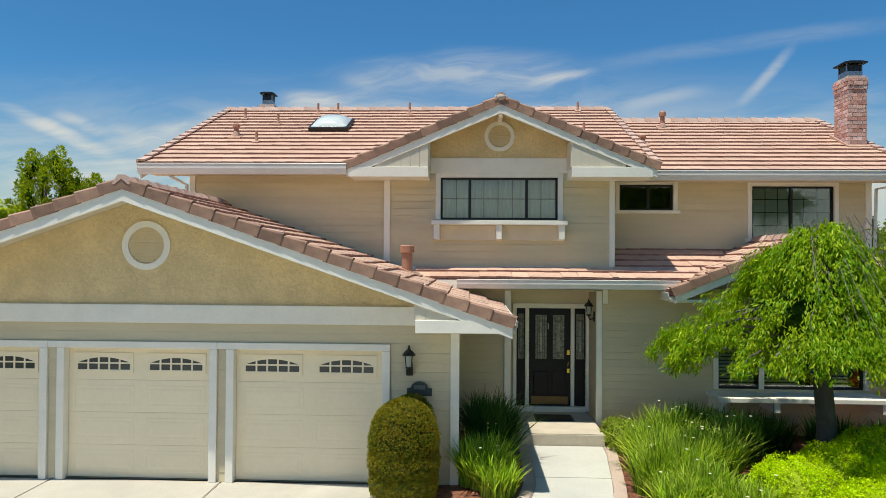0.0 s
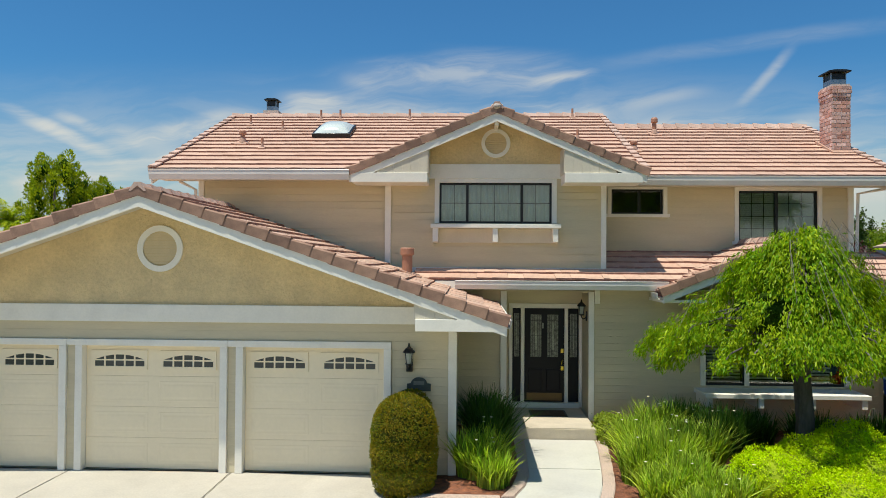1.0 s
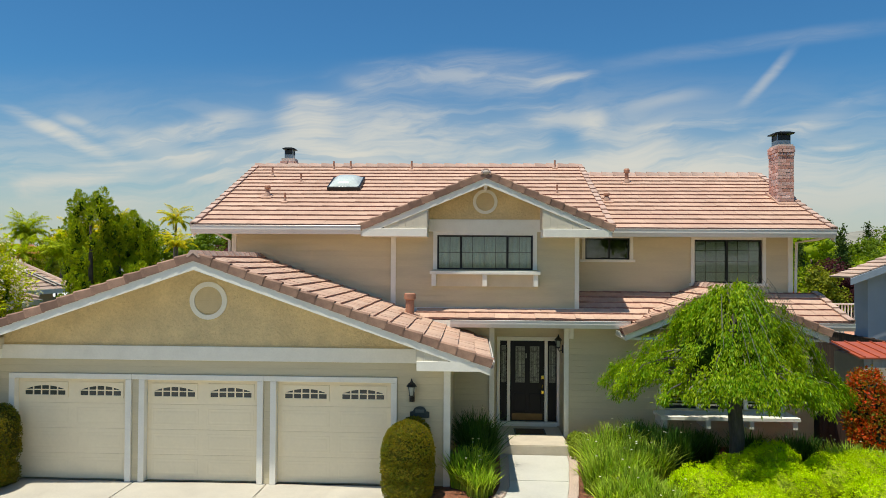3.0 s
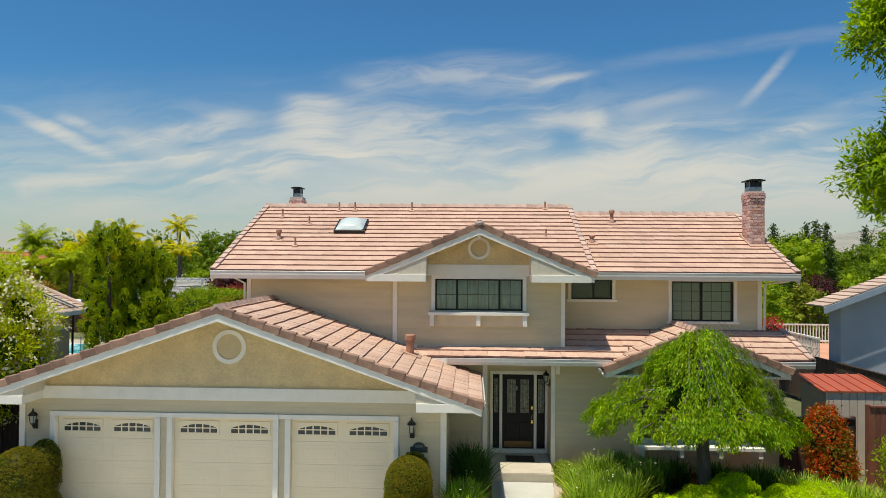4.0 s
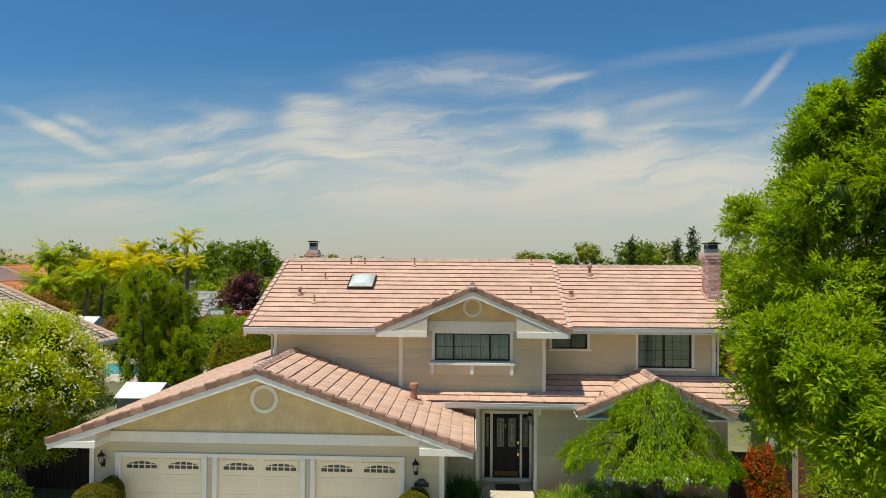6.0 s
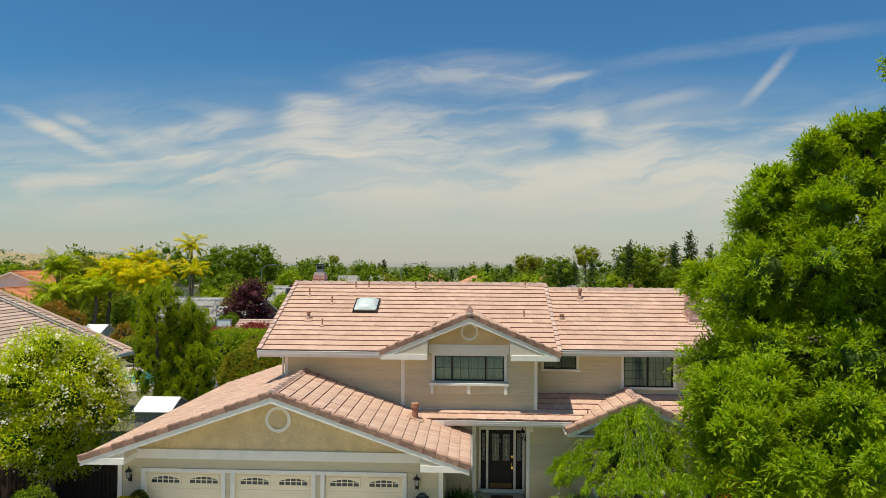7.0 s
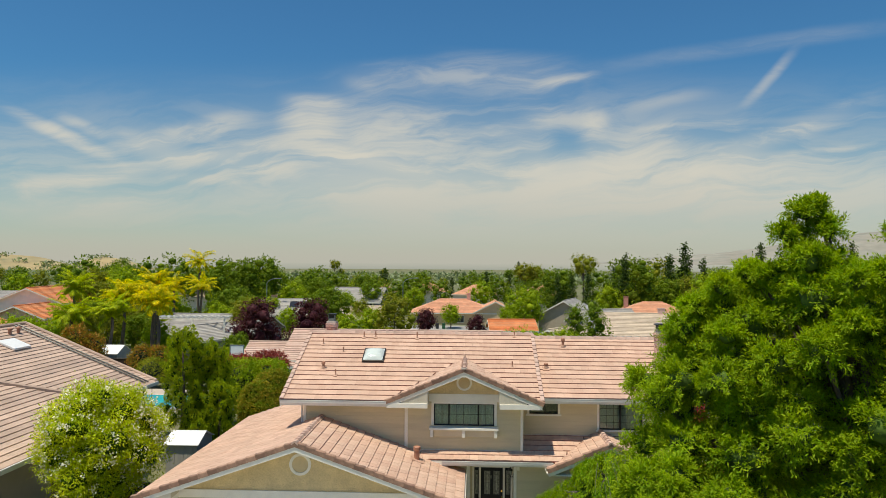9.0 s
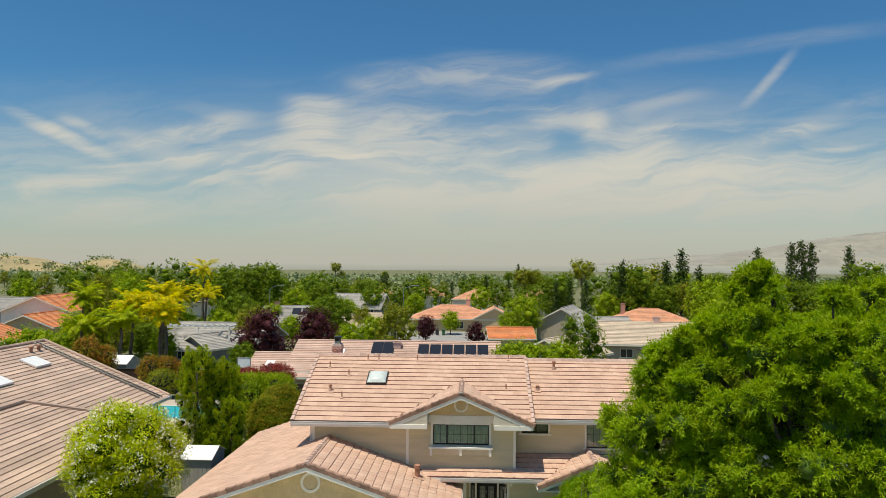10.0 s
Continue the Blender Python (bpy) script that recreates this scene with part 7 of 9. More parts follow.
prism(bm, [(17.95, 4.10), (25.95, 7.18), (33.9, 4.10), (33.9, 3.86), (25.95, 6.92), (17.95, 3.86)], lambda a, b, w: (a, 11.44 + w, b), 0.05)
bmesh.ops.recalc_face_normals(bm, faces=bm.faces[:])
part("barge_board", bm, material("blue_grey_trim", (0.30, 0.36, 0.44), 0.7, vary=0.06), rn)


# ------------------------------------------------------------------ fences, sheds, pool
def fence(name, label, p0, p1, h, mat, zb=-0.1, board_w=0.15, cap=True):
    th = thing(name, label, "fence")
    a, b = Vector(p0), Vector(p1)
    d = b - a
    n = max(1, int(d.length / board_w))
    ang = math.atan2(d.y, d.x)
    me = finish(soft_box(B(), 0.003, -0.012, 0, board_w - 0.006, 0.012, h, 0.004), "fence_board", mat)
    for i in range(n):
        q = a + d * (i / n)
        piece("fence_board", me, th, Matrix.Translation((q.x, q.y, zb + random.uniform(-0.012, 0.012))) @ Matrix.Rotation(ang, 4, "Z"))
    pm = finish(soft_box(B(), -0.05, 0.012, 0, 0.05, 0.11, h + 0.06, 0.008), "post", mat)
    k = max(1, int(d.length / 2.4))
    for i in range(k + 1):
        q = a + d * (i / k)
        piece("post", pm, th, Matrix.Translation((q.x, q.y, zb)) @ Matrix.Rotation(ang, 4, "Z"))
    for z in (0.35, h - 0.3):
        bm = B()
        box(bm, 0, 0.014, z, d.length, 0.055, z + 0.09, Matrix.Translation((a.x, a.y, zb)) @ Matrix.Rotation(ang, 4, "Z"))
        part("rail", bm, mat, th)
    if cap:
        bm = B()
        box(bm, 0, -0.05, h, d.length, 0.07, h + 0.035, Matrix.Translation((a.x, a.y, zb)) @ Matrix.Rotation(ang, 4, "Z"))
        part("cap_rail", bm, mat, th)
    return th


fence("side_fence", "dark weathered board fence between the driveway and the neighbour", (-12.8, 3.7), (-6.45, 3.7), 1.85, WOOD_DARK)
fence("side_fence", "dark weathered board fence along the side yard", (-8.3, 3.85), (-8.3, 16.0), 1.75, WOOD_DARK)
fence("side_fence", "dark board fence behind the back garden", (-12.0, 36.0), (24.0, 36.0), 1.8, WOOD_DARK, zb=-0.7)
fence("side_fence", "dark brown board fence along the side boundary", (18.2, 22.0), (18.9, 6.2), 1.9, WOOD_DARK, zb=0.0)
fence("side_gate", "dark reddish board gate beside the house", (12.75, 3.1), (14.55, 3.1), 1.75, WOOD_DARK)
fence("front_fence", "reddish-brown board fence with a cap rail beside the gate", (14.6, 2.5), (18.9, 2.5), 2.2, WOOD_RED)

fence("side_fence", "dark board fence behind the pool garden", (-37.0, 44.6), (-17.5, 44.6), 1.8, WOOD_DARK, zb=-0.9)

# lattice on the boundary fence
lat = thing("fence_lattice", "weathered diagonal lattice on top of the boundary fence", "lattice")
for i in range(20):
    y = 13.5 + i * 0.4
    for sg in (-1, 1):
        bm = B()
        t = (y - 6.2) / 15.8
        xx = 18.9 - 0.7 * t
        tube(bm, [(xx, y, 1.93), (xx - 0.01, y + sg * 0.42, 2.28)], [0.011, 0.011], 4)
        part("lath", bm, GREYBOARD, lat)
bm = B()
tube(bm, [(18.58, 13.3, 2.29), (18.2, 22.0, 2.29)], [0.025, 0.025], 4)
part("top_rail", bm, GREYBOARD, lat)


def shed(name, label, x0, x1, y0, y1, h0, ridge, board_mat, roof_mat, ridge_x=True, ribs=0.0):
    th = thing(name, label, "shed")
    n = int((x1 - x0) / 0.2)
    bm = B()
    xm, ym = (x0 + x1) / 2, (y0 + y1) / 2
    if ridge_x:
        box(bm, x0 + 0.02, y0 + 0.02, -0.1, x1 - 0.02, y1 - 0.02, h0)
        prism(bm, [(y0 + 0.02, h0), (y1 - 0.02, h0), (ym, ridge - 0.05)], lambda a, b, w: (x0 + 0.02 + w, a, b), x1 - x0 - 0.04)
    else:
        box(bm, x0 + 0.02, y0 + 0.02, -0.1, x1 - 0.02, y1 - 0.02, h0)
    part("body", bm, board_mat, th)
    for i in range(n):
        a = x0 + (x1 - x0) * i / n
        bm = B()
        box(bm, a + 0.006, y0 - 0.005, -0.1, a + (x1 - x0) / n - 0.006, y0 + 0.018, h0 - 0.01)
        part("cladding_board", bm, board_mat, th)
    m = int((y1 - y0) / 0.2)
    for i in range(m):
        a = y0 + (y1 - y0) * i / m
        bm = B()
        box(bm, x1 - 0.018, a + 0.006, -0.1, x1 + 0.005, a + (y1 - y0) / m - 0.006, h0 - 0.01)
        part("cladding_board", bm, board_mat, th)
    o = 0.10
    if ridge_x:
        planes = [[(y0 - o, h0 - 0.03), (ym, ridge), (ym, ridge + 0.03), (y0 - o, h0)], [(y1 + o, h0 - 0.03), (ym, ridge), (ym, ridge + 0.03), (y1 + o, h0)]]
    else:
        planes = [[(y0 - 0.05, h0 - 0.02), (y1 + o, ridge), (y1 + o, ridge + 0.04), (y0 - 0.05, h0 + 0.02)]]
    for pl_ in planes:
        bm = B()
        prism(bm, pl_, lambda a, b, w: (x0 - o + w, a, b), x1 - x0 + 2 * o)
        bmesh.ops.recalc_face_normals(bm, faces=bm.faces[:])
        rf = part("roof", bm, roof_mat, th)
        if ribs:
            q = x0
            while q < x1:
                bm = B()
                prism(bm, [(pl_[3][0], pl_[3][1]), (pl_[2][0], pl_[2][1]), (pl_[2][0], pl_[2][1] + 0.03), (pl_[3][0], pl_[3][1] + 0.03)], lambda a, b, w: (q + w, a, b), 0.03)
                bmesh.ops.recalc_face_normals(bm, faces=bm.faces[:])
                part("rib", bm, roof_mat, rf)
                q += ribs
    return th


shed("garden_shed", "grey garden shed with a white metal roof by the fence", -10.6, -9.0, 9.6, 11.6, 1.80, 2.25, GREYBOARD, WHITE_METAL)
shed("garden_shed", "white-roofed storage shed behind the neighbour's house", -36.0, -32.3, 46.0, 49.0, 1.2, 1.95, GREYBOARD, WHITE_METAL)
shed("red_roof_shed", "beige board shed with a red metal roof behind the fence", 14.25, 16.0, 4.0, 5.5, 2.22, 2.42, BEIGEBOARD, RED_METAL, False, 0.35)

pool = thing("swimming_pool", "turquoise swimming pool with pale coping", "pool", kind="structure")
slab(pool, [(-27, 25.2), (-13.5, 25.2), (-13.5, 35.5), (-27, 35.5)], -0.7, -0.36, DECKING, "decking")
slab(pool, [(-24.6, 27.6), (-16.4, 27.6), (-16.4, 33.0), (-24.6, 33.0)], -0.5, -0.335, material("pool_coping", (0.62, 0.56, 0.48), 0.8, vary=0.06), "coping")
slab(pool, [(-24.3, 27.9), (-16.7, 27.9), (-16.7, 32.7), (-24.3, 32.7)], -0.5, -0.328, WATER, "water", 0.002)
pf = thing("pool_fence", "black mesh safety fence round the pool", "fence")
pp = finish(tube(B(), [(0, 0, 0), (0, 0, 1.25)], [0.025, 0.025], 6), "post", BLACKMETAL)
for i in range(11):
    piece("post", pp, pf, Matrix.Translation((-25.2 + i * 0.95, 26.9, -0.4)))
    if i < 9:
        piece("post", pp, pf, Matrix.Translation((-25.2 + i * 1.2, 33.9, -0.4)))
for y in (26.9, 33.9):
    for z in (0.0, 0.82):
        bm = B()
        tube(bm, [(-25.2, y, z), (-15.7, y, z)], [0.012, 0.012], 4)
        part("rail", bm, BLACKMETAL, pf)
chair = thing("pool_chair", "white slatted garden chair on the pool deck", "chair", (-14.8, 33.8, -0.36))
for nm, q in (("seat", (-0.3, -0.3, 0.38, 0.3, 0.3, 0.44)), ("backrest", (-0.3, 0.24, 0.44, 0.3, 0.32, 1.25)), ("leg", (-0.3, -0.3, 0, -0.24, -0.24, 0.38)), ("leg", (0.24, -0.3, 0, 0.3, -0.24, 0.38)),
              ("leg", (-0.3, 0.24, 0, -0.24, 0.3, 0.38)), ("leg", (0.24, 0.24, 0, 0.3, 0.3, 0.38)), ("armrest", (-0.36, -0.3, 0.62, -0.28, 0.3, 0.66)), ("armrest", (0.28, -0.3, 0.62, 0.36, 0.3, 0.66))):
    part(nm, soft_box(B(), *q, 0.01), WHITE_METAL, chair)

# raised deck with white rails
dk = thing("raised_deck", "raised terracotta deck with white railings behind the fence", "deck")
part("floor", box(B(), 18.8, 13.7, 1.45, 26.0, 20.5, 1.7), R_PEACH, dk)
for i in range(5):
    part("support", box(B(), 18.9, 13.9 + i * 1.55, -0.4, 19.05, 14.05 + i * 1.55, 1.45), TRIM, dk)
pm = finish(box(B(), -0.022, -0.022, 1.7, 0.022, 0.022, 2.62), "baluster", TRIM)
for (xa, ya), (xb, yb) in (((18.85, 13.7), (18.85, 20.45)), ((18.85, 20.45), (26.0, 20.45))):
    d = Vector((xb - xa, yb - ya))
    n = int(d.length / 0.15)
    for i in range(n + 1):
        piece("baluster", pm, dk, Matrix.Translation((xa + d.x * i / n, ya + d.y * i / n, 0)))
    for z in (1.78, 2.62):
        part("handrail", box(B(), min(xa, xb) - 0.05, min(ya, yb) - 0.05, z, max(xa, xb) + 0.05, max(ya, yb) + 0.05, z + 0.07), TRIM, dk)

bl = thing("blue_bucket", "bright blue plastic bucket by the shed wall", "bucket", (13.45, 4.4, -0.1))
part("body", lathe(B(), [(0.13, 0), (0.18, 0.34), (0.19, 0.35), (0.17, 0.36)], 14, (0, 0, 0.75)), material("blue_plastic", (0.02, 0.10, 0.60), 0.35, vary=0.05, bump=0), bl)
part("stand", box(B(), -0.22, -0.2, 0, 0.22, 0.2, 0.75), WOOD_DARK, bl)

# ------------------------------------------------------------------ plants round the house
broadleaf("flowering_oleander", "rounded oleander tree covered in small white flowers", -10.3, 3.0, 1.7, 5.6, 2.75, 62000, 0.14, L_OLEANDER, 101, 0.16, BARK, 9, 0.12, nblobs=32, width=0.30, base=-0.1, shell=0.4, bsize=0.36)
rng = np.random.default_rng(102)
ol_blobs = crown_blobs(-10.3, 3.0, 1.7, 5.6, 2.75, 32, np.random.default_rng(101), size=0.36)
ol = bpy.data.objects["flowering_oleander"]
P, out = tufts(ol_blobs, 7500, 7, 0.07, rng, 0.10)
P = P + out * 0.12
m = len(P)
leaves("blossom", P, unit(rng.normal(size=(m, 3)) + out * 0.5), unit(out + rng.normal(size=(m, 3)) * 0.3), 0.085, 0.085, WHITE_PETAL, ol)


def juniper(label, x, y, z0, z1, r, flames, seed):
    """An upright juniper: many pointed flames of feathery shoots that lean out from a stem."""
    rng = np.random.default_rng(seed)
    th = thing("juniper_tree", label, "tree", group="junipers behind the side yard")
    part("trunk", tube(B(), [(x, y, ground_z(x, y) - 0.1), (x + 0.05, y, z0 + 0.4 * (z1 - z0)), (x, y, z0 + 0.75 * (z1 - z0))], [0.13, 0.09, 0.04], 8), BARK, th, smooth=True)
    Ps, Ds, Ns, blobs = [], [], [], []
    for f in range(flames):
        u = (f + 0.5) / flames
        a = f * 2.39996 + rng.uniform(-0.5, 0.5)
        q = r * math.sqrt(max(0.02, 1 - (abs(u - 0.40) / 0.62) ** 2.2)) * rng.uniform(0.5, 1.1)
        foot = np.array([x + q * 0.8 * math.cos(a), y + q * 0.8 * math.sin(a), z0 + (z1 - z0) * 0.86 * u])
        way = unit(np.array([0.45 * math.cos(a), 0.45 * math.sin(a), 1.0]) + rng.normal(size=3) * 0.18)
        tall, fat = rng.uniform(0.55, 1.05), rng.uniform(0.18, 0.32)
        tall = min(tall, (z1 - foot[2]) * 1.05)
        k = int(400 * tall)
        t = rng.random(k)
        w = fat * np.sin(np.pi * (0.16 + 0.84 * t)) ** 0.8 * rng.uniform(0.55, 1.08, k)
        ring = unit(np.cross(way, unit(rng.normal(size=(k, 3)))))
        Ps.append(foot + way * (t * tall)[:, None] + ring * w[:, None])
        Ds.append(unit(way * 0.9 + ring * 0.55 + rng.normal(size=(k, 3)) * 0.35))
        Ns.append(unit(ring + rng.normal(size=(k, 3)) * 0.4 + np.array([0, 0, 0.3])))
        c = foot + way * tall * 0.42
        blobs.append((c[0], c[1], c[2], fat, fat, tall * 0.5))
    core(th, blobs, 0.5, SHADE, 1)
    P = np.concatenate(Ps)
    leaves("foliage", P, np.concatenate(Ds), np.concatenate(Ns), rng.uniform(0.08, 0.15, len(P)), 0.04, L_CONIFER, th)


juniper("ragged dark-green juniper with upswept shoots behind the side yard", -11.1, 12.7, 1.8, 7.5, 0.95, 62, 111)
juniper("tall dark-green juniper with a split top behind the side yard", -10.4, 13.6, 0.8, 6.8, 1.0, 66, 114)
juniper("ragged green juniper with upswept shoots behind the side yard", -9.6, 14.0, 0.5, 6.7, 0.75, 50, 112)
juniper("smaller bright juniper beside the hedges", -9.1, 12.9, 0.0, 4.6, 0.70, 42, 113)
juniper("low juniper spreading beside the grey shed", -10.2, 12.6, -0.1, 3.0, 0.80, 30, 115)
shrub("round_hedge", "clipped round green hedge with russet tips", [(-8.45, 17.5, 1.75, 1.2, 1.2, 1.75)], 22000, 0.09, L_HEDGE_TIP, 121, group="round hedges", corefac=0.82, spread=0.05, core_mat=SHADE)
shrub("round_hedge", "larger clipped round hedge with russet tips", [(-8.3, 20.4, 2.0, 1.5, 1.4, 1.8)], 24000, 0.09, L_HEDGE_TIP, 122, group="round hedges", corefac=0.82, spread=0.05, core_mat=SHADE)
shrub("bright_shrub", "bright green leafy shrub behind the hedges", [(-11.4, 23.4, 2.4, 1.7, 1.5, 1.6), (-9.8, 24.0, 2.5, 1.6, 1.4, 1.5)], 16000, 0.13, L_BRIGHT, 123, corefac=0.75, spread=0.1)
shrub("bright_shrub", "bright green leafy shrub beside the house corner", [(-5.0, 21.6, 1.8, 1.1, 1.1, 2.0), (-4.1, 19.0, 1.1, 0.9, 0.9, 1.4)], 9000, 0.14, L_BRIGHT, 124, corefac=0.75, spread=0.1)
shrub("maple_shrub", "dark red cut-leaf maple in the back garden", [(-13.2, 28.0, 2.7, 1.7, 1.4, 0.95), (-11.0, 28.4, 3.0, 1.5, 1.3, 0.95)], 11000, 0.13, L_MAPLE, 125, corefac=0.7, spread=0.12)
shrub("russet_hedge", "loose russet hedge in front of the garden fence", [(-28.4, 43.4, 0.6, 1.3, 0.8, 1.8), (-26.6, 43.4, 0.5, 1.3, 0.8, 1.9), (-25.0, 43.4, 0.3, 1.0, 0.8, 1.6)], 9000, 0.17, L_HEDGE_RED, 129, corefac=0.8, spread=0.12)
hoop = thing("basketball_hoop", "white basketball backboard on a dark pole in a garden", "basketball hoop", (-15.3, 33.6, -0.6))
part("pole", tube(B(), [(0, 0.5, 0), (0, 0.5, 3.2), (0, 0.1, 3.9)], [0.06, 0.06, 0.05], 8), BLACKMETAL, hoop)
board_ = part("backboard", soft_box(B(), -0.62, -0.03, 3.45, 0.62, 0.03, 4.45, 0.02), WHITE_METAL, hoop)
for q in ((-0.62, 3.45, -0.54, 4.45), (0.54, 3.45, 0.62, 4.45), (-0.54, 3.45, 0.54, 3.53), (-0.54, 4.37, 0.54, 4.45)):
    part("border", box(B(), q[0], -0.045, q[1], q[2], -0.032, q[3]), STEEL, board_)
rim_ = [(0.23 * math.cos(k * math.pi / 8), -0.28 + 0.23 * math.sin(k * math.pi / 8), 3.6) for k in range(17)]
part("rim", tube(B(), rim_, [0.015] * 17, 5), PIPE, hoop)
shrub("photinia", "red-tipped photinia bush against the gate", [(13.2, 1.95, 1.35, 0.50, 0.5, 0.80), (13.3, 1.75, 0.75, 0.52, 0.5, 0.7)], 9000, 0.075, L_RED, 126, corefac=0.8, spread=0.05)
shrub("bougainvillea", "crimson bougainvillea over the deck corner", [(17.75, 15.6, 2.6, 0.42, 0.5, 0.75), (18.1, 16.6, 2.0, 0.4, 0.5, 0.7)], 2000, 0.10, L_BOUG, 127, corefac=0.7, spread=0.1)
shrub("bougainvillea", "green leafy climber with crimson bracts by the deck", [(17.0, 17.4, 3.0, 1.0, 0.9, 1.5)], 4000, 0.15, L_BRIGHT, 128, corefac=0.75, spread=0.1)
for i, (x, y, z, r) in enumerate(((-24.5, 37.5, 0.6, 1.5), (-20.5, 38.0, 0.5, 1.3), (-17.0, 37.5, 0.7, 1.4), (-13.8, 37.0, 0.6, 1.3), (-11.0, 31.0, 0.6, 1.1), (-13.2, 22.0, 0.4, 0.9))):
    shrub("garden_shrub", "loose green shrub round the pool terrace", [(x, y, z, r, r * 0.9, r * 0.9), (x + r * 0.6, y + 0.3, z * 0.8, r * 0.7, r * 0.7, r * 0.7)], 4500, 0.16, (L_OLIVE, L_HEDGE_RED, L_BRIGHT)[i % 3], 130 + i, corefac=0.8, spread=0.1)
shrub("garden_shrub", "soft green shrub under the street tree", [(14.9, 0.7, 1.0, 0.95, 0.75, 1.05), (16.2, 0.2, 1.0, 1.1, 0.9, 1.1), (17.6, -0.6, 1.0, 1.3, 1.0, 1.3)], 16000, 0.11, L_BRIGHT, 140, corefac=0.75, spread=0.1, width=0.35)
shrub("dark_shrub", "dark shrub in the shade of the side fence", [(-9.2, 0.3, 0.6, 0.8, 0.6, 0.8)], 3500, 0.08, L_OAK, 141)


# ------------------------------------------------------------------ palms
def palm(x, y, h, n, seed, label, yellow=L_PALM, reach=2.4):
    rng = np.random.default_rng(seed)
    th = thing("palm_tree", label, "palm tree", group="feather palms")
    gz = ground_z(x, y) - 0.1
    bm = B()
    pts = [(x + 0.12 * math.sin(k * 0.9 + seed), y, gz + (h - gz) * k / 8) for k in range(9)]
    tube(bm, pts, [0.24 - 0.012 * k + (0.08 if k == 0 else 0) for k in range(9)], 10)
    part("trunk", bm, BARK, th, smooth=True)
    tx, ty, tz = pts[-1]
    for f in range(n):
        a = f * 2.39996 + rng.uniform(-0.2, 0.2)
        lift = 0.05 + 1.5 * rng.random() ** 1.3
        L = reach * rng.uniform(0.85, 1.1) * (1.15 - 0.25 * lift)
        curl = rng.uniform(0.9, 1.9)
        ca, sa = math.cos(a), math.sin(a)
        rach = [np.array([tx, ty, tz])]
        for k in range(12):
            tip_over = min(lift + curl * ((k + 0.5) / 12) ** 1.15, 3.0)
            rach.append(rach[-1] + np.array([ca * math.sin(tip_over), sa * math.sin(tip_over), math.cos(tip_over)]) * L / 12)
        Ps, Ds, Ns = [], [], []
        side = np.array([-sa, ca, 0])
        for k in range(1, 13):
            for sg in (-1, 1):
                for j in range(7):
                    p = rach[k - 1] + (rach[k] - rach[k - 1]) * (j / 7)
                    Ps.append(p)
                    Ds.append(side * sg * 0.75 + unit(rach[k] - rach[k - 1]) * 0.75 + np.array([0, 0, -0.75]) + rng.normal(size=3) * 0.25)
                    Ns.append(np.array([ca * 0.7, sa * 0.7, 0.8]) + side * sg * 0.4)
        ll = 0.62 * np.sin(np.linspace(0.55, 2.85, len(Ps))) + 0.15
        leaves("frond", np.array(Ps), np.array(Ds), np.array(Ns), ll * rng.uniform(0.7, 1.1, len(Ps)), 0.055, yellow, th)
    return th


palm(-41.0, 89.0, 10.6, 26, 1, "tall feather palm with yellowing arching fronds", reach=3.4)
for i, (x, y, h) in enumerate(((-35.6, 51.0, 5.0), (-36.8, 56.0, 6.8), (-31.2, 53.0, 6.0), (-34.4, 59.0, 8.2), (-44.6, 59.0, 7.4), (-40.0, 50.5, 4.8), (-33.2, 56.0, 6.6))):
    green = i in (0, 4, 5)
    palm(x, y, h - 0.2, 36, 2 + i, "feather palm with green arching fronds" if green else "feather palm with golden-green arching fronds", L_PALM_GREEN if green else L_PALM, 2.9)
palm(-38.6, 84.0, 6.6, 22, 20, "feather palm with golden-green arching fronds", reach=3.2)
palm(-42.2, 82.0, 6.4, 22, 21, "feather palm with golden-green arching fronds", reach=3.2)
shrub("russet_shrub", "russet-leaved shrub behind the neighbour's roof", [(-33.8, 41.0, 2.6, 1.4, 1.3, 1.9), (-32.4, 41.5, 2.0, 1.2, 1.1, 1.7)], 8000, 0.18, L_HEDGE_RED, 150, corefac=0.8, spread=0.15)

# ------------------------------------------------------------------ houses beyond
cottage("back_house", "single-storey house behind the fence with pink tile and solar panels", -3.0, 47.5, -1.0, 21.0, 10.5, 2.6, 2.2, 0, W_TAN, R_PINK, chim=(0.0, -1.2, 0.8, 4.9),
        panels=((-2.1, -1.6, 1.15, 2.7), (-0.9, -1.6, 1.15, 2.7), (2.8, -2.0, 1.12, 2.8), (4.05, -2.0, 1.12, 2.8), (5.3, -2.0, 1.12, 2.8), (6.55, -2.0, 1.12, 2.8), (7.8, -2.0, 1.12, 2.8), (9.05, -2.0, 1.12, 2.8)), lights=((-5.9, -2.2, 0.9, 0.9),), windows=((-6, 0.9, 1.4, 1.1), (2, 0.9, 1.6, 1.1)))
cottage("back_house", "tile-roofed wing of the house behind the fence", -13.6, 45.5, -1.1, 8.0, 8.0, 2.2, 1.6, 0, W_TAN, R_PINK, lights=((-2.2, -2.2, 0.9, 1.0), (2.6, -1.6, 0.9, 0.9)), windows=((0, 0.8, 1.4, 1.0),))
cottage("orange_house", "two-tier pale stucco house with orange clay tile roofs", -63.9, 84.3, -1.7, 13.0, 10.4, 6.1, 2.2, 96, W_WHITE, R_ORANGE, over=0.35)
cottage("orange_house", "low orange-tiled wing before the pale house", -59.0, 72.8, -1.5, 8.0, 8.0, 4.4, 1.6, 92, W_PEACH, R_ORANGE, over=0.4)
cottage("orange_house", "low orange-tiled garage at the street corner", -58.5, 60.0, -1.2, 8.0, 8.0, 3.4, 1.6, 104, W_TAN, R_ORANGE)
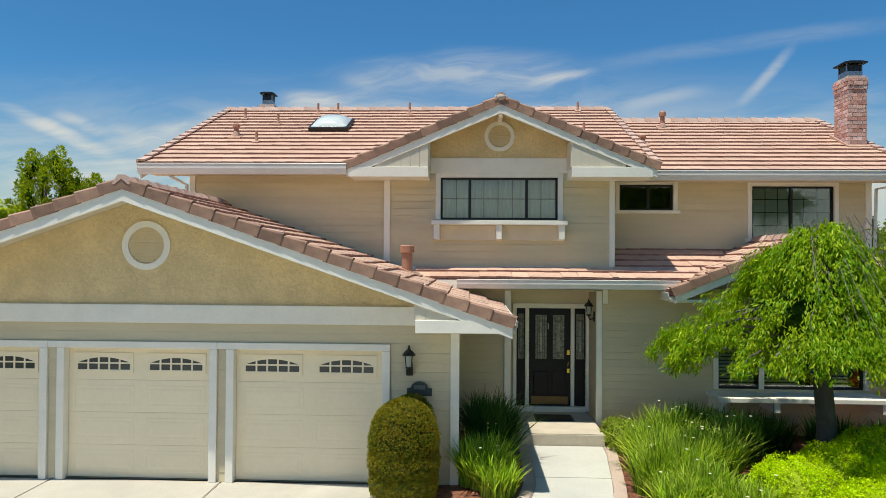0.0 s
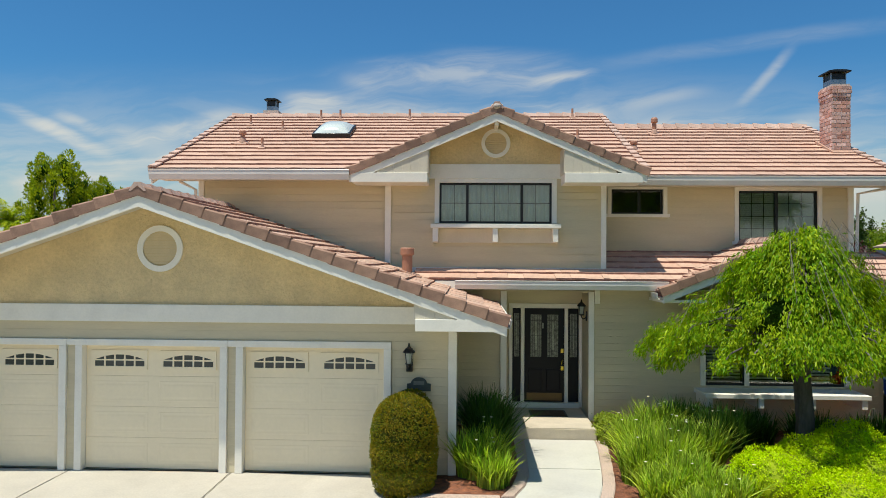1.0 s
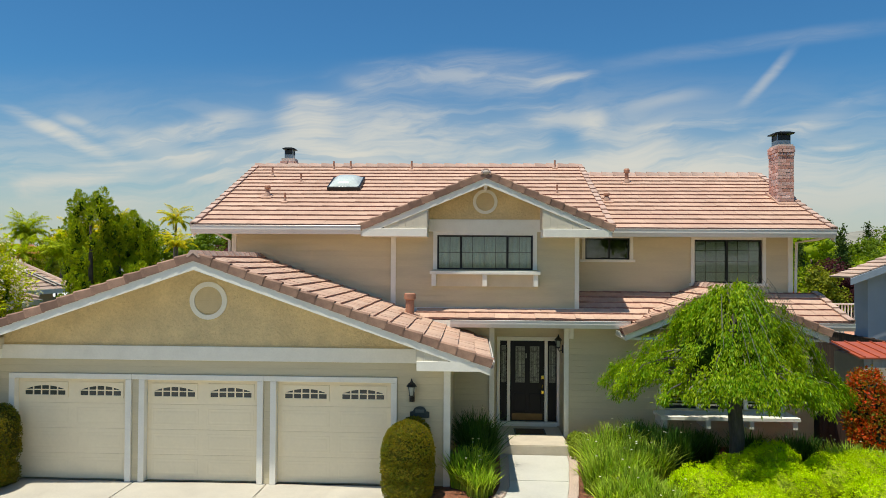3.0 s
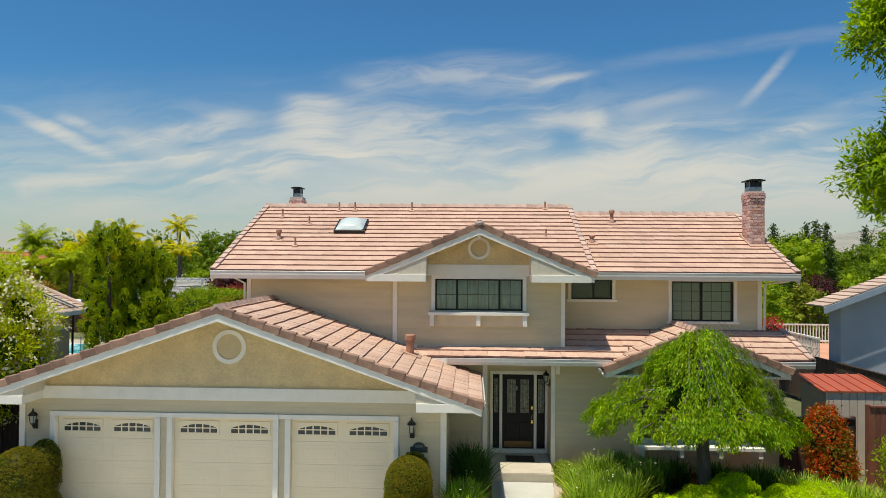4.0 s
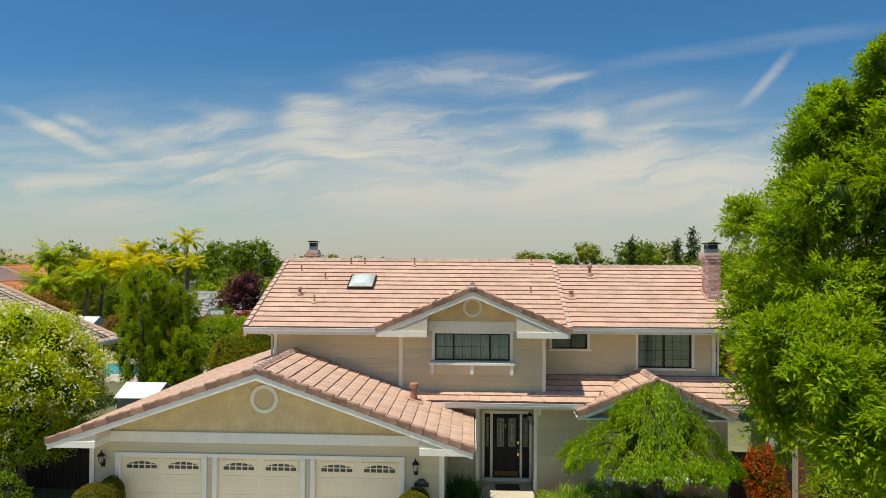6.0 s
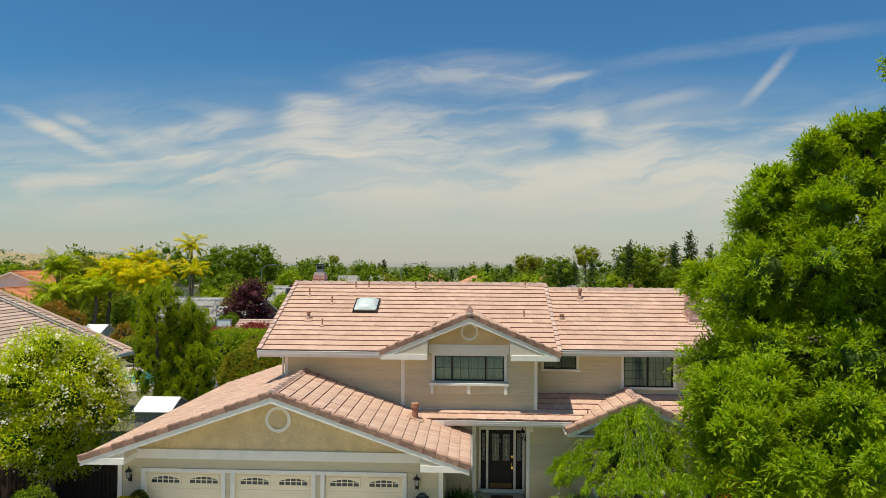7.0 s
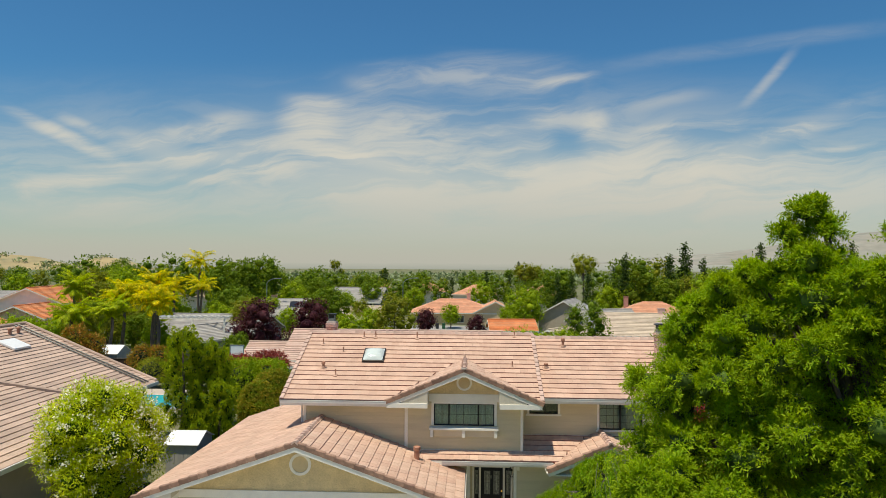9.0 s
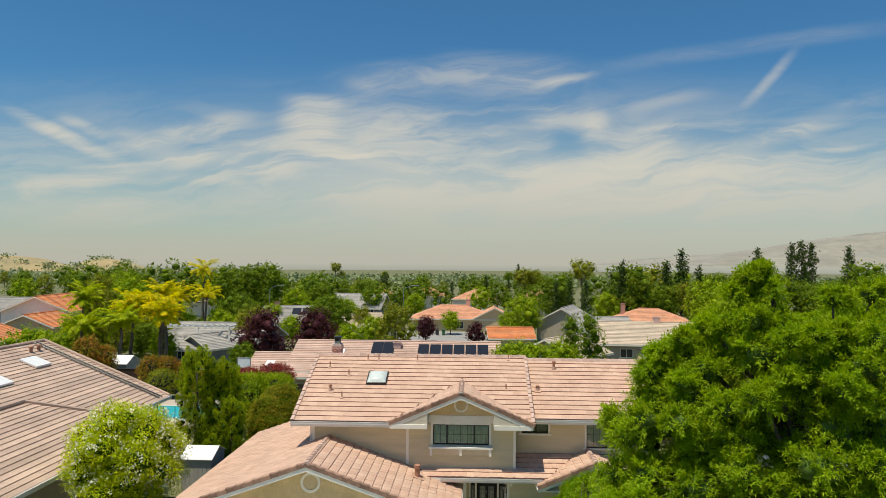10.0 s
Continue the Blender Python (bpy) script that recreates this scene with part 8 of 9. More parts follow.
cottage("grey_house", "grey shake-roofed house with a white pergola", -32.0, 74.0, -1.4, 15.0, 11.0, 2.6, 2.0, -4, W_GREY, R_GREY, windows=((-3, 0.9, 1.6, 1.2), (3, 0.9, 1.6, 1.2)))
cottage("grey_house", "small grey hip-roofed garden room", -35.1, 65.5, -1.4, 5.5, 5.5, 2.2, 1.2, 12, W_GREY, R_GREY, hip=True, windows=((-1, 0.8, 0.9, 1.0), (1, 0.8, 0.9, 1.0)))
cottage("grey_house", "grey gabled house wing facing the garden", -31.0, 67.0, -1.4, 6.0, 6.5, 2.3, 1.5, 60, W_GREY, R_GREY)
perg = thing("pergola", "white slatted pergola on the grey house", "pergola")
for i in range(12):
    bm = B()
    box(bm, -38.0 + i * 0.85, 66.6, 3.2, -37.85 + i * 0.85, 69.6, 3.4)
    part("slat", bm, TRIM, perg)
for x in (-38.0, -33.0, -28.6):
    bm = B()
    box(bm, x, 66.7, -1.5, x + 0.18, 66.9, 3.05)
    part("post", bm, TRIM, perg)
bm = B()
box(bm, -38.2, 66.8, 3.05, -28.3, 66.95, 3.2)
part("beam", bm, TRIM, perg)
cottage("white_house", "pale-roofed house with solar panels", -29.0, 106.0, -1.9, 12.0, 10.0, 3.2, 2.4, 8, W_WHITE, R_GREY, panels=((0, -2.0, 1.6, 2.2), (1.9, -2.0, 1.6, 2.2), (3.8, -2.0, 1.6, 2.2)), chim=(-4, 0, 1.0, 6.4))
cottage("grey_house", "grey-roofed two-storey house among trees", -20.0, 126.0, -2.0, 11.0, 10.0, 4.6, 2.6, -6, W_GREY, R_GREY, windows=((3.5, 3.0, 1.4, 1.2),))
cottage("beige_house", "beige-roofed house partly hidden by trees", -16.0, 100.0, -1.8, 8.0, 8.0, 2.8, 1.8, 30, W_TAN, R_BEIGE)
cottage("peach_house", "peach stucco house with a hipped clay tile roof on the cul-de-sac", 0.8, 122.0, -2.2, 17.0, 11.0, 3.0, 2.3, 0, W_PEACH, R_PEACH, hip=True, windows=((-6.0, 0.1, 2.6, 2.2), (1.5, 0.9, 1.5, 1.3), (5.5, 0.9, 1.8, 1.5)), chim=(3.2, 0, 0.8, 6.6))
cottage("peach_house", "clay-tiled wing of the peach house", 9.5, 119.0, -2.0, 6.0, 8.0, 3.0, 2.0, 90, W_PEACH, R_PEACH, windows=((0, 0.8, 1.8, 1.5),))
cottage("orange_roof_garage", "small garage with an orange tile roof", 10.8, 82.0, -1.5, 6.4, 6.0, 2.5, 1.2, 4, W_TAN, R_ORANGE)
cottage("beige_house", "long beige shake-roofed house beyond the garden", 30.5, 74.0, -1.5, 14.5, 10.5, 3.0, 2.4, -4, W_TAN, R_BEIGE, chim=(1.0, 0.2, 0.9, 6.2), windows=((-4, 1.0, 1.6, 1.1),))
cottage("beige_house", "beige tile-roofed house with a low gable", 16.6, 62.0, -1.4, 8.0, 8.5, 2.5, 1.9, 52, W_TAN, R_BEIGE)
cottage("grey_house", "grey gabled house with a light roof", 22.5, 102.0, -1.8, 9.5, 9.0, 3.6, 2.5, 70, W_TAN, R_GREY)
cottage("grey_house", "grey house with a blue-grey roof", 26.0, 88.0, -1.7, 9.0, 8.0, 3.2, 2.0, 15, W_GREY, R_GREY)
cottage("orange_house", "orange-tiled house beyond the trees", 40.0, 112.0, -2.0, 14.0, 10.0, 3.4, 2.0, -12, W_WHITE, R_PEACH, hip=True, chim=(-5, 0, 0.9, 6.4))
cottage("orange_house", "orange-tiled roof far among the trees", 24.0, 165.0, -2.2, 13.0, 10.0, 4.6, 2.4, 5, W_WHITE, R_PEACH, hip=True)
cottage("orange_house", "orange-tiled roof far among the trees", 6.0, 175.0, -2.2, 12.0, 10.0, 4.2, 2.4, -8, W_WHITE, R_PEACH, hip=True)
cottage("orange_house", "orange-tiled roof far among the trees", -24.0, 180.0, -2.2, 12.0, 10.0, 4.6, 2.4, 12, W_WHITE, R_PEACH, hip=True)
cottage("orange_house", "orange-tiled roof far among the trees", -9.0, 190.0, -2.3, 11.0, 10.0, 4.4, 2.4, 0, W_WHITE, R_PEACH, hip=True)
cottage("grey_house", "flat grey-roofed house at the far street", -92.0, 115.0, -2.0, 16.0, 10.0, 4.5, 1.8, 10, W_GREY, R_GREY)
cottage("beige_house", "beige-roofed house behind the palms", -62.0, 150.0, -2.2, 14.0, 10.0, 4.0, 2.0, -8, W_WHITE, R_BEIGE)

road = thing("cul_de_sac", "sun-bleached asphalt cul-de-sac before the peach house", "road", kind="structure")
slab(road, [(-14, 95), (8, 95), (12, 104), (8, 112.5), (-6, 113), (-14, 110)], -2.2, -1.66, ROADMAT, "carriageway", 0.02)
slab(road, [(8.2, 95), (20, 95), (20, 112), (12.4, 104)], -2.2, -1.62, LAWN, "verge", 0.02)


def street_lamp(x, y, h):
    th = thing("street_lamp", "tall grey street lamp with a curved arm", "street lamp", (x, y, ground_z(x, y) - 0.1), "street lamps")
    part("pole", tube(B(), [(0, 0, 0), (0, 0, h * 0.6), (0, 0, h)], [0.11, 0.08, 0.06], 8), STEEL, th)
    part("arm", tube(B(), [(0, 0, h - 0.05), (0.5, 0, h + 0.45), (1.3, 0, h + 0.75), (2.2, 0, h + 0.8)], [0.05] * 4, 6), STEEL, th)
    part("head", soft_box(B(), 2.0, -0.15, h + 0.72, 2.75, 0.15, h + 0.88, 0.04), STEEL, th)


street_lamp(-7.6, 98.0, 9.0)
street_lamp(-34.0, 104.0, 8.6)
for x, y, mt, lab in ((-1.8, 105.5, "dark_bin_plastic", "dark wheeled bin at the kerb"), (-0.6, 105.8, "green_bin_plastic", "green wheeled bin at the kerb")):
    b_ = thing("wheeled_bin", lab, "bin", (x, y, -1.66), "wheeled bins")
    pm = material(mt, (0.03, 0.035, 0.04) if "dark" in mt else (0.03, 0.12, 0.05), 0.5, vary=0.1, bump=0)
    part("body", soft_box(B(), -0.3, -0.3, 0.08, 0.3, 0.3, 1.0, 0.04), pm, b_)
    part("lid", soft_box(B(), -0.33, -0.35, 1.0, 0.33, 0.33, 1.08, 0.03), pm, b_)


# ------------------------------------------------------------------ trees beyond
def model_tree(label, name, h, r, n, size, mat, seed, cone=0.0, z0=0.25, nb_=16, trunk=0.2, bark=None, bsize=0.45, width=0.6, shell=0.22, fine=1):
    return broadleaf(name, label, 0, 0, h * z0, h * 0.93, r, n, size, mat, seed, trunk, bark, 7, size * 0.6, nblobs=nb_, base=-0.3, cone=cone, bsize=bsize, width=width, shell=shell, inner=0.56, fine=fine, group="trees of the neighbourhood")


KINDS = {
    "oak": model_tree("dark green broad-crowned tree among the houses", "broad_tree", 10, 4.6, 4500, 0.36, L_OAK, 201, bsize=0.34, nb_=26),
    "oak2": model_tree("dark green spreading tree among the houses", "broad_tree", 9, 5.2, 4500, 0.36, L_OAK, 202, bsize=0.30, nb_=30),
    "bright": model_tree("fresh green rounded tree among the houses", "broad_tree", 8, 3.8, 4500, 0.29, L_BRIGHT, 203, bsize=0.34, nb_=26),
    "olive": model_tree("olive-green airy tree among the houses", "broad_tree", 9, 3.8, 3600, 0.32, L_OLIVE, 204, bsize=0.30, nb_=24),
    "plum": model_tree("dark purple-leaved plum tree in a garden", "plum_tree", 6, 2.8, 4200, 0.24, L_PLUM, 205, z0=0.22),
    "pine": model_tree("tall dark conifer among the roofs", "conifer", 15, 2.6, 3200, 0.34, L_PINE, 206, cone=1.0, z0=0.12, nb_=40, bsize=0.26),
    "cypress": model_tree("narrow upright green tree in a garden", "upright_tree", 8, 1.3, 2600, 0.22, L_OAK, 207, z0=0.1, nb_=18, bsize=0.7),
    "gum": model_tree("tall tree with high bare limbs and a tufted crown", "gum_tree", 15, 4.0, 2600, 0.34, L_OLIVE, 208, z0=0.62, nb_=16, trunk=0.3, bsize=0.42),
}
FAR_KINDS = {
    "oak": model_tree("dark green broad-crowned tree far among the houses", "broad_tree", 10, 4.6, 1300, 0.50, L_OAK, 211, bsize=0.36, nb_=16, fine=1),
    "oak2": model_tree("dark green spreading tree far among the houses", "broad_tree", 9, 5.2, 1300, 0.50, L_OAK, 212, bsize=0.32, nb_=18, fine=1),
    "bright": model_tree("fresh green rounded tree far among the houses", "broad_tree", 8, 3.8, 1200, 0.42, L_BRIGHT, 213, bsize=0.36, nb_=16, fine=1),
    "olive": model_tree("olive-green airy tree far among the houses", "broad_tree", 9, 3.8, 1200, 0.44, L_OLIVE, 214, bsize=0.32, nb_=16, fine=1),
    "pine": model_tree("tall dark conifer far among the roofs", "conifer", 15, 2.6, 1700, 0.46, L_PINE, 216, cone=1.0, z0=0.12, nb_=26, bsize=0.26, fine=1),
}


def plant(kind, x, y, s=1.0, top=None, seed=0):
    src = FAR_KINDS.get(kind, KINDS[kind]) if y > 140 else KINDS[kind]
    ref = {"oak": 10, "oak2": 9, "bright": 8, "olive": 9, "plum": 6, "pine": 15, "cypress": 8, "gum": 15}[kind]
    gz = ground_z(x, y) - 0.1
    if top is not None:
        s = (top - gz) / ref
    m = Matrix.Translation((x, y, gz)) @ Matrix.Rotation(seed * 1.7 + x * 0.37, 4, "Z") @ Matrix.Scale(s, 4)
    return copy_thing(src, m)


def seen(kind, px, py, dist, seed=0):
    """Plant a tree by its bearing, the height of its top against the skyline, and its distance."""
    x = 4.96 + dist * ((px - 784) / 1218 - 0.0433)
    plant(kind, x, dist - 26.9, top=12.47 - (py - 464) / 1218 * dist, seed=seed)


FAR_WEST_TREES = (
    ("oak", -177.0, 273.1, 9.5), ("oak", -166.5, 303.1, 11.1), ("oak", -94.9, 148.1, 11.3), ("olive", -77.5, 123.1, 9.0), ("bright", -66.2, 113.1, 9.0),
    ("oak", -74.8, 143.1, 10.8), ("oak", -130.4, 203.1, 8.3), ("olive", -135.3, 193.1, 7.4), ("oak", -129.2, 173.1, 8.2), ("oak", -103.7, 193.1, 8.1),
)
FAR_MID_WEST_TREES = (
    ("oak", -70.9, 148.1, 12.0), ("oak", -48.7, 123.1, 11.5), ("oak", -41.2, 125.1, 12.0), ("oak2", -37.3, 95.1, 6.3), ("oak", -42.7, 143.1, 8.3),
    ("oak2", -36.0, 145.1, 8.5), ("oak", -18.6, 89.1, 6.9), ("oak", -33.4, 173.1, 7.2), ("oak", -76.6, 173.1, 6.6), ("oak", -66.3, 163.1, 7.5),
    ("bright", -34.0, 123.1, 6.6), ("oak", -31.4, 133.1, 7.1), ("bright", -33.1, 103.1, 4.4), ("bright", -20.9, 113.1, 4.9), ("oak", -22.4, 98.1, 5.7),
    ("bright", -38.5, 89.1, 4.5),
)
NEAR_WEST_TREES = (
    ("olive", -56.8, 85.1, 8.1), ("bright", -38.4, 39.1, 5.8), ("bright", -38.4, 41.1, 5.3), ("bright", -40.7, 73.1, 5.0), ("olive", -42.1, 69.1, 4.9),
)
NEAR_MID_WEST_TREES = (
    ("plum", -21.4, 59.1, 6.0), ("plum", -16.4, 65.1, 5.7), ("bright", -24.6, 85.1, 3.6), ("olive", -27.6, 73.1, 5.8), ("bright", -40.8, 83.1, 3.8),
    ("bright", -32.3, 77.1, 4.3),
)
NEAR_MIDDLE_TREES = (
    ("bright", -11.4, 65.1, 4.3), ("olive", -5.8, 69.1, 6.7), ("bright", 9.9, 42.1, 4.7), ("bright", 8.6, 43.1, 4.3), ("bright", 11.6, 41.1, 4.5),
    ("bright", -11.0, 83.1, 3.8), 
)
FAR_MIDDLE_TREES = (
    ("oak", -11.1, 153.1, 7.1), ("pine", -24.1, 203.1, 9.4), ("pine", -25.8, 205.1, 8.3), ("plum", -3.3, 95.1, 2.7), ("bright", 0.7, 107.1, 3.0),
    ("plum", 5.6, 89.1, 2.2), ("bright", 14.1, 97.1, 6.6), ("gum", 20.2, 183.1, 11.1), ("gum", 23.8, 185.1, 10.4), ("olive", -25.7, 163.1, 6.9),
    ("oak", -16.8, 123.1, 6.6), ("oak", -8.9, 193.1, 6.0), ("pine", -14.1, 213.1, 6.6), ("pine", -2.0, 203.1, 6.4), ("oak", 3.8, 183.1, 5.6),
    ("pine", 9.4, 203.1, 8.7), ("oak", 11.7, 163.1, 6.9), ("bright", 6.9, 153.1, 6.0), ("pine", 15.3, 173.1, 8.2), ("pine", 1.4, 233.1, 7.3),
    ("olive", -15.2, 98.1, 4.2), ("bright", 11.7, 103.1, 3.3), ("olive", 9.1, 123.1, 3.1), ("oak", -14.7, 148.1, 6.1), ("oak", -4.4, 173.1, 5.6),
    ("bright", -8.8, 138.1, 4.9),
)
FAR_MID_EAST_TREES = (
    ("gum", 38.3, 185.1, 13.9), ("pine", 23.0, 123.1, 9.0), ("pine", 25.9, 123.1, 9.3), ("pine", 27.7, 113.1, 9.8), ("pine", 37.1, 123.1, 13.8),
    ("oak", 39.7, 125.1, 12.2), ("bright", 43.8, 133.1, 8.0), ("olive", 48.3, 143.1, 11.6), ("oak", 16.6, 153.1, 5.6), ("bright", 27.1, 138.1, 4.2),
    ("oak", 38.0, 153.1, 8.9), ("oak", 50.7, 163.1, 9.7), 
)
NEAR_MID_EAST_TREES = (
    ("bright", 33.6, 123.1, 6.2), ("cypress", 16.6, 55.1, 6.3), ("cypress", 17.8, 49.1, 7.2), ("bright", 14.0, 45.1, 4.4),
)
FAR_EAST_TREES = (
    ("pine", 49.4, 133.1, 13.8), ("pine", 55.7, 143.1, 16.8), ("pine", 52.4, 145.1, 13.6), ("pine", 50.8, 115.1, 12.8), ("pine", 95.0, 195.1, 18.5),
    ("pine", 125.0, 238.0, 21.6), ("pine", 129.5, 240.0, 22.6), ("pine", 134.0, 242.0, 21.8), ("pine", 147.0, 240.0, 20.6), ("oak", 94.7, 133.1, 12.9),
    ("oak", 60.1, 163.1, 10.0), ("bright", 49.1, 103.1, 9.7), ("oak", 60.6, 133.1, 10.4), ("olive", 69.6, 143.1, 10.8), ("oak", 68.2, 123.1, 11.7),
    ("oak", 75.4, 113.1, 9.4), ("oak", 74.2, 93.1, 10.9),
)
NEAR_EAST_TREES = (
    ("bright", 45.9, 83.1, 9.2), ("bright", 46.3, 73.1, 9.1), ("bright", 59.4, 73.1, 9.5),
)
for i, (kind_, x, y, top) in enumerate((*FAR_WEST_TREES, *FAR_MID_WEST_TREES, *NEAR_WEST_TREES, *NEAR_MID_WEST_TREES, *NEAR_MIDDLE_TREES, *FAR_MIDDLE_TREES, *FAR_MID_EAST_TREES, *NEAR_MID_EAST_TREES, *FAR_EAST_TREES, *NEAR_EAST_TREES)):
    plant(kind_, x, y, top=top, seed=4 * i)
for i, (k, x, y, top) in enumerate((("bright", 21.0, 26.0, 5.2), ("olive", 27.0, 32.0, 4.4), ("bright", 24.0, 40.0, 5.6), ("bright", 30.0, 28.0, 4.2), ("pine", 34.7, 44.0, 8.2), ("pine", 32.2, 46.0, 7.0), ("pine", 36.4, 47.0, 7.2), ("bright", 37.5, 46.0, 5.0), ("oak", 42.0, 52.0, 6.0), ("bright", 33.0, 48.0, 4.6),
                                    ("oak2", 56.0, 60.0, 8.6), ("plum", 30.0, 36.0, 4.6), ("oak", 44.0, 40.0, 8.0), ("bright", 52.0, 44.0, 8.4), ("bright", 19.5, 28.5, 4.2), ("plum", 20.5, 31.0, 4.0))):
    plant(k, x, y, top=top, seed=i)
UNDER_PALMS = (
    ("olive", -39.5, 52.0, 5.0), ("bright", -34.5, 60.0, 3.4),
    ("oak", -38.0, 62.0, 4.2), ("olive", -42.0, 62.0, 5.2), ("oak", -45.5, 70.0, 6.0), ("bright", -48.0, 63.0, 5.0), ("oak2", -22.5, 54.0, 2.6), ("bright", -19.5, 50.0, 1.8),
    ("oak", -50.0, 78.0, 6.4), ("bright", -46.0, 88.0, 6.2), ("oak2", -52.0, 96.0, 7.2),
)
for i, (k, x, y, top) in enumerate(UNDER_PALMS):
    plant(k, x, y, top=top, seed=3 * i + 1)
rnd = random.Random(5)
placed = 0
for i in range(1200):
    dist = 150 + 300 * rnd.random() ** 1.1
    px = rnd.uniform(-60, 1640)
    if placed >= 100:
        break
    k = rnd.choice(("oak", "oak", "oak2", "oak2", "bright", "olive", "pine", "oak", "bright"))
    py = rnd.uniform(478, 502) if k != "pine" else rnd.uniform(472, 490)
    if 560 < px < 900:
        py += 8
    if dist < 200 and 720 < px < 900:
        continue
    seen(k, px, py, dist, i)
    placed += 1
for src in (*KINDS.values(), *FAR_KINDS.values()):
    src.location = (rnd.uniform(-150, 150), 420 + rnd.uniform(-10, 10), ground_z(0, 420))

# ------------------------------------------------------------------ far woods, hills, haze
rng = np.random.default_rng(99)
woods = thing("far_woods", "far tree-covered valley floor beyond the houses", "woods", kind="stuff")
n = 4600
yy = 380 + 240 * rng.random(n) ** 1.2
xx = rng.uniform(-0.75, 0.75, n) * (yy + 27)
P = np.repeat(np.stack([xx, yy, np.array([ground_z(a, b) for a, b in zip(xx, yy)])], 1), 9, 0)
m = len(P)
P = P + rng.normal(size=(m, 3)) * np.array([3.0, 3.0, 1.1]) + np.array([0, 0, 1.6])
leaves("foliage", P, unit(rng.normal(size=(m, 3))), unit(rng.normal(size=(m, 3)) * 0.6 + np.array([0, -0.2, 1])), 2.8, 2.2, L_FAR_HAZE, woods, kind="stuff")


LEFT_RIDGE = [(-1050, 38), (-714, 32), (-663, 26), (-611, 15), (-594, 19), (-560, 29), (-530, 24), (-490, 12), (-342, 5), (-80, 0)]


def hills(name, label, y, points, mat, seed, depth=500):
    """A distant ridge line as a rolling solid: points are (x, height)."""
    bm = B()
    rows = []
    xs_ = np.linspace(points[0][0], points[-1][0], 90)
    hs = np.interp(xs_, [p[0] for p in points], [p[1] for p in points])
    for j in range(9):
        v = j / 8
        row = []
        for x, h in zip(xs_, hs):
            k = math.sin(v * math.pi / 2)
            hh = (h + 3 * noise.noise(Vector((x * 0.01, v * 2, seed)))) * k + 3 * noise.noise(Vector((x * 0.02, v * 6, seed + 4))) * k * (1 - v * 0.7) - 14
            row.append(bm.verts.new((x, y + depth * v, hh)))
        rows.append(row)
    for r0, r1 in zip(rows, rows[1:]):
        for i in range(len(r0) - 1):
            bm.faces.new((r0[i], r0[i + 1], r1[i + 1], r1[i]))
    ob = new(name, finish(bm, name, mat, True))
    return tagged(ob, label, "hills", kind="structure")


GOLD = material("dry_grass_hillside", (0.38, 0.28, 0.14), 0.95, vary=0.2, scale=0.01, fine=0.05, bump=0.2, bump_scale=0.05, second=(0.30, 0.27, 0.15))
# haze over the far hills is mixed into this base colour
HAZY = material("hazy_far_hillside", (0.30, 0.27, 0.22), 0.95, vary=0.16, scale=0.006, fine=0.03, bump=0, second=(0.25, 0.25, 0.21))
hills("hill_left", "dry golden hillside dotted with oaks and houses", 900, LEFT_RIDGE, GOLD, 3, 120)
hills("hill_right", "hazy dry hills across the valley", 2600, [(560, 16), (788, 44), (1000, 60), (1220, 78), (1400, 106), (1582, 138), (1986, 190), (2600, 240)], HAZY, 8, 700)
hd = thing("hillside_oaks", "scattered dark oaks on the dry hillside", "woods", kind="stuff")
n = 110
xx = rng.uniform(-820, -120, n)
P = []
for x in xx:
    v = rng.random() ** 1.2
    h = float(np.interp(x, [q[0] for q in LEFT_RIDGE], [q[1] for q in LEFT_RIDGE]))
    P.append((x, 900 + 120 * v - 4, h * math.sin(v * math.pi / 2) - 14 + 1))
P = np.repeat(np.array(P), 40, 0)
m = len(P)
P = P + rng.normal(size=(m, 3)) * np.array([6, 5, 1.6])
leaves("foliage", P, unit(rng.normal(size=(m, 3))), unit(rng.normal(size=(m, 3)) + np.array([0, -0.3, 1])), 3.6, 3.0, L_FAR_HAZE, hd, kind="stuff")

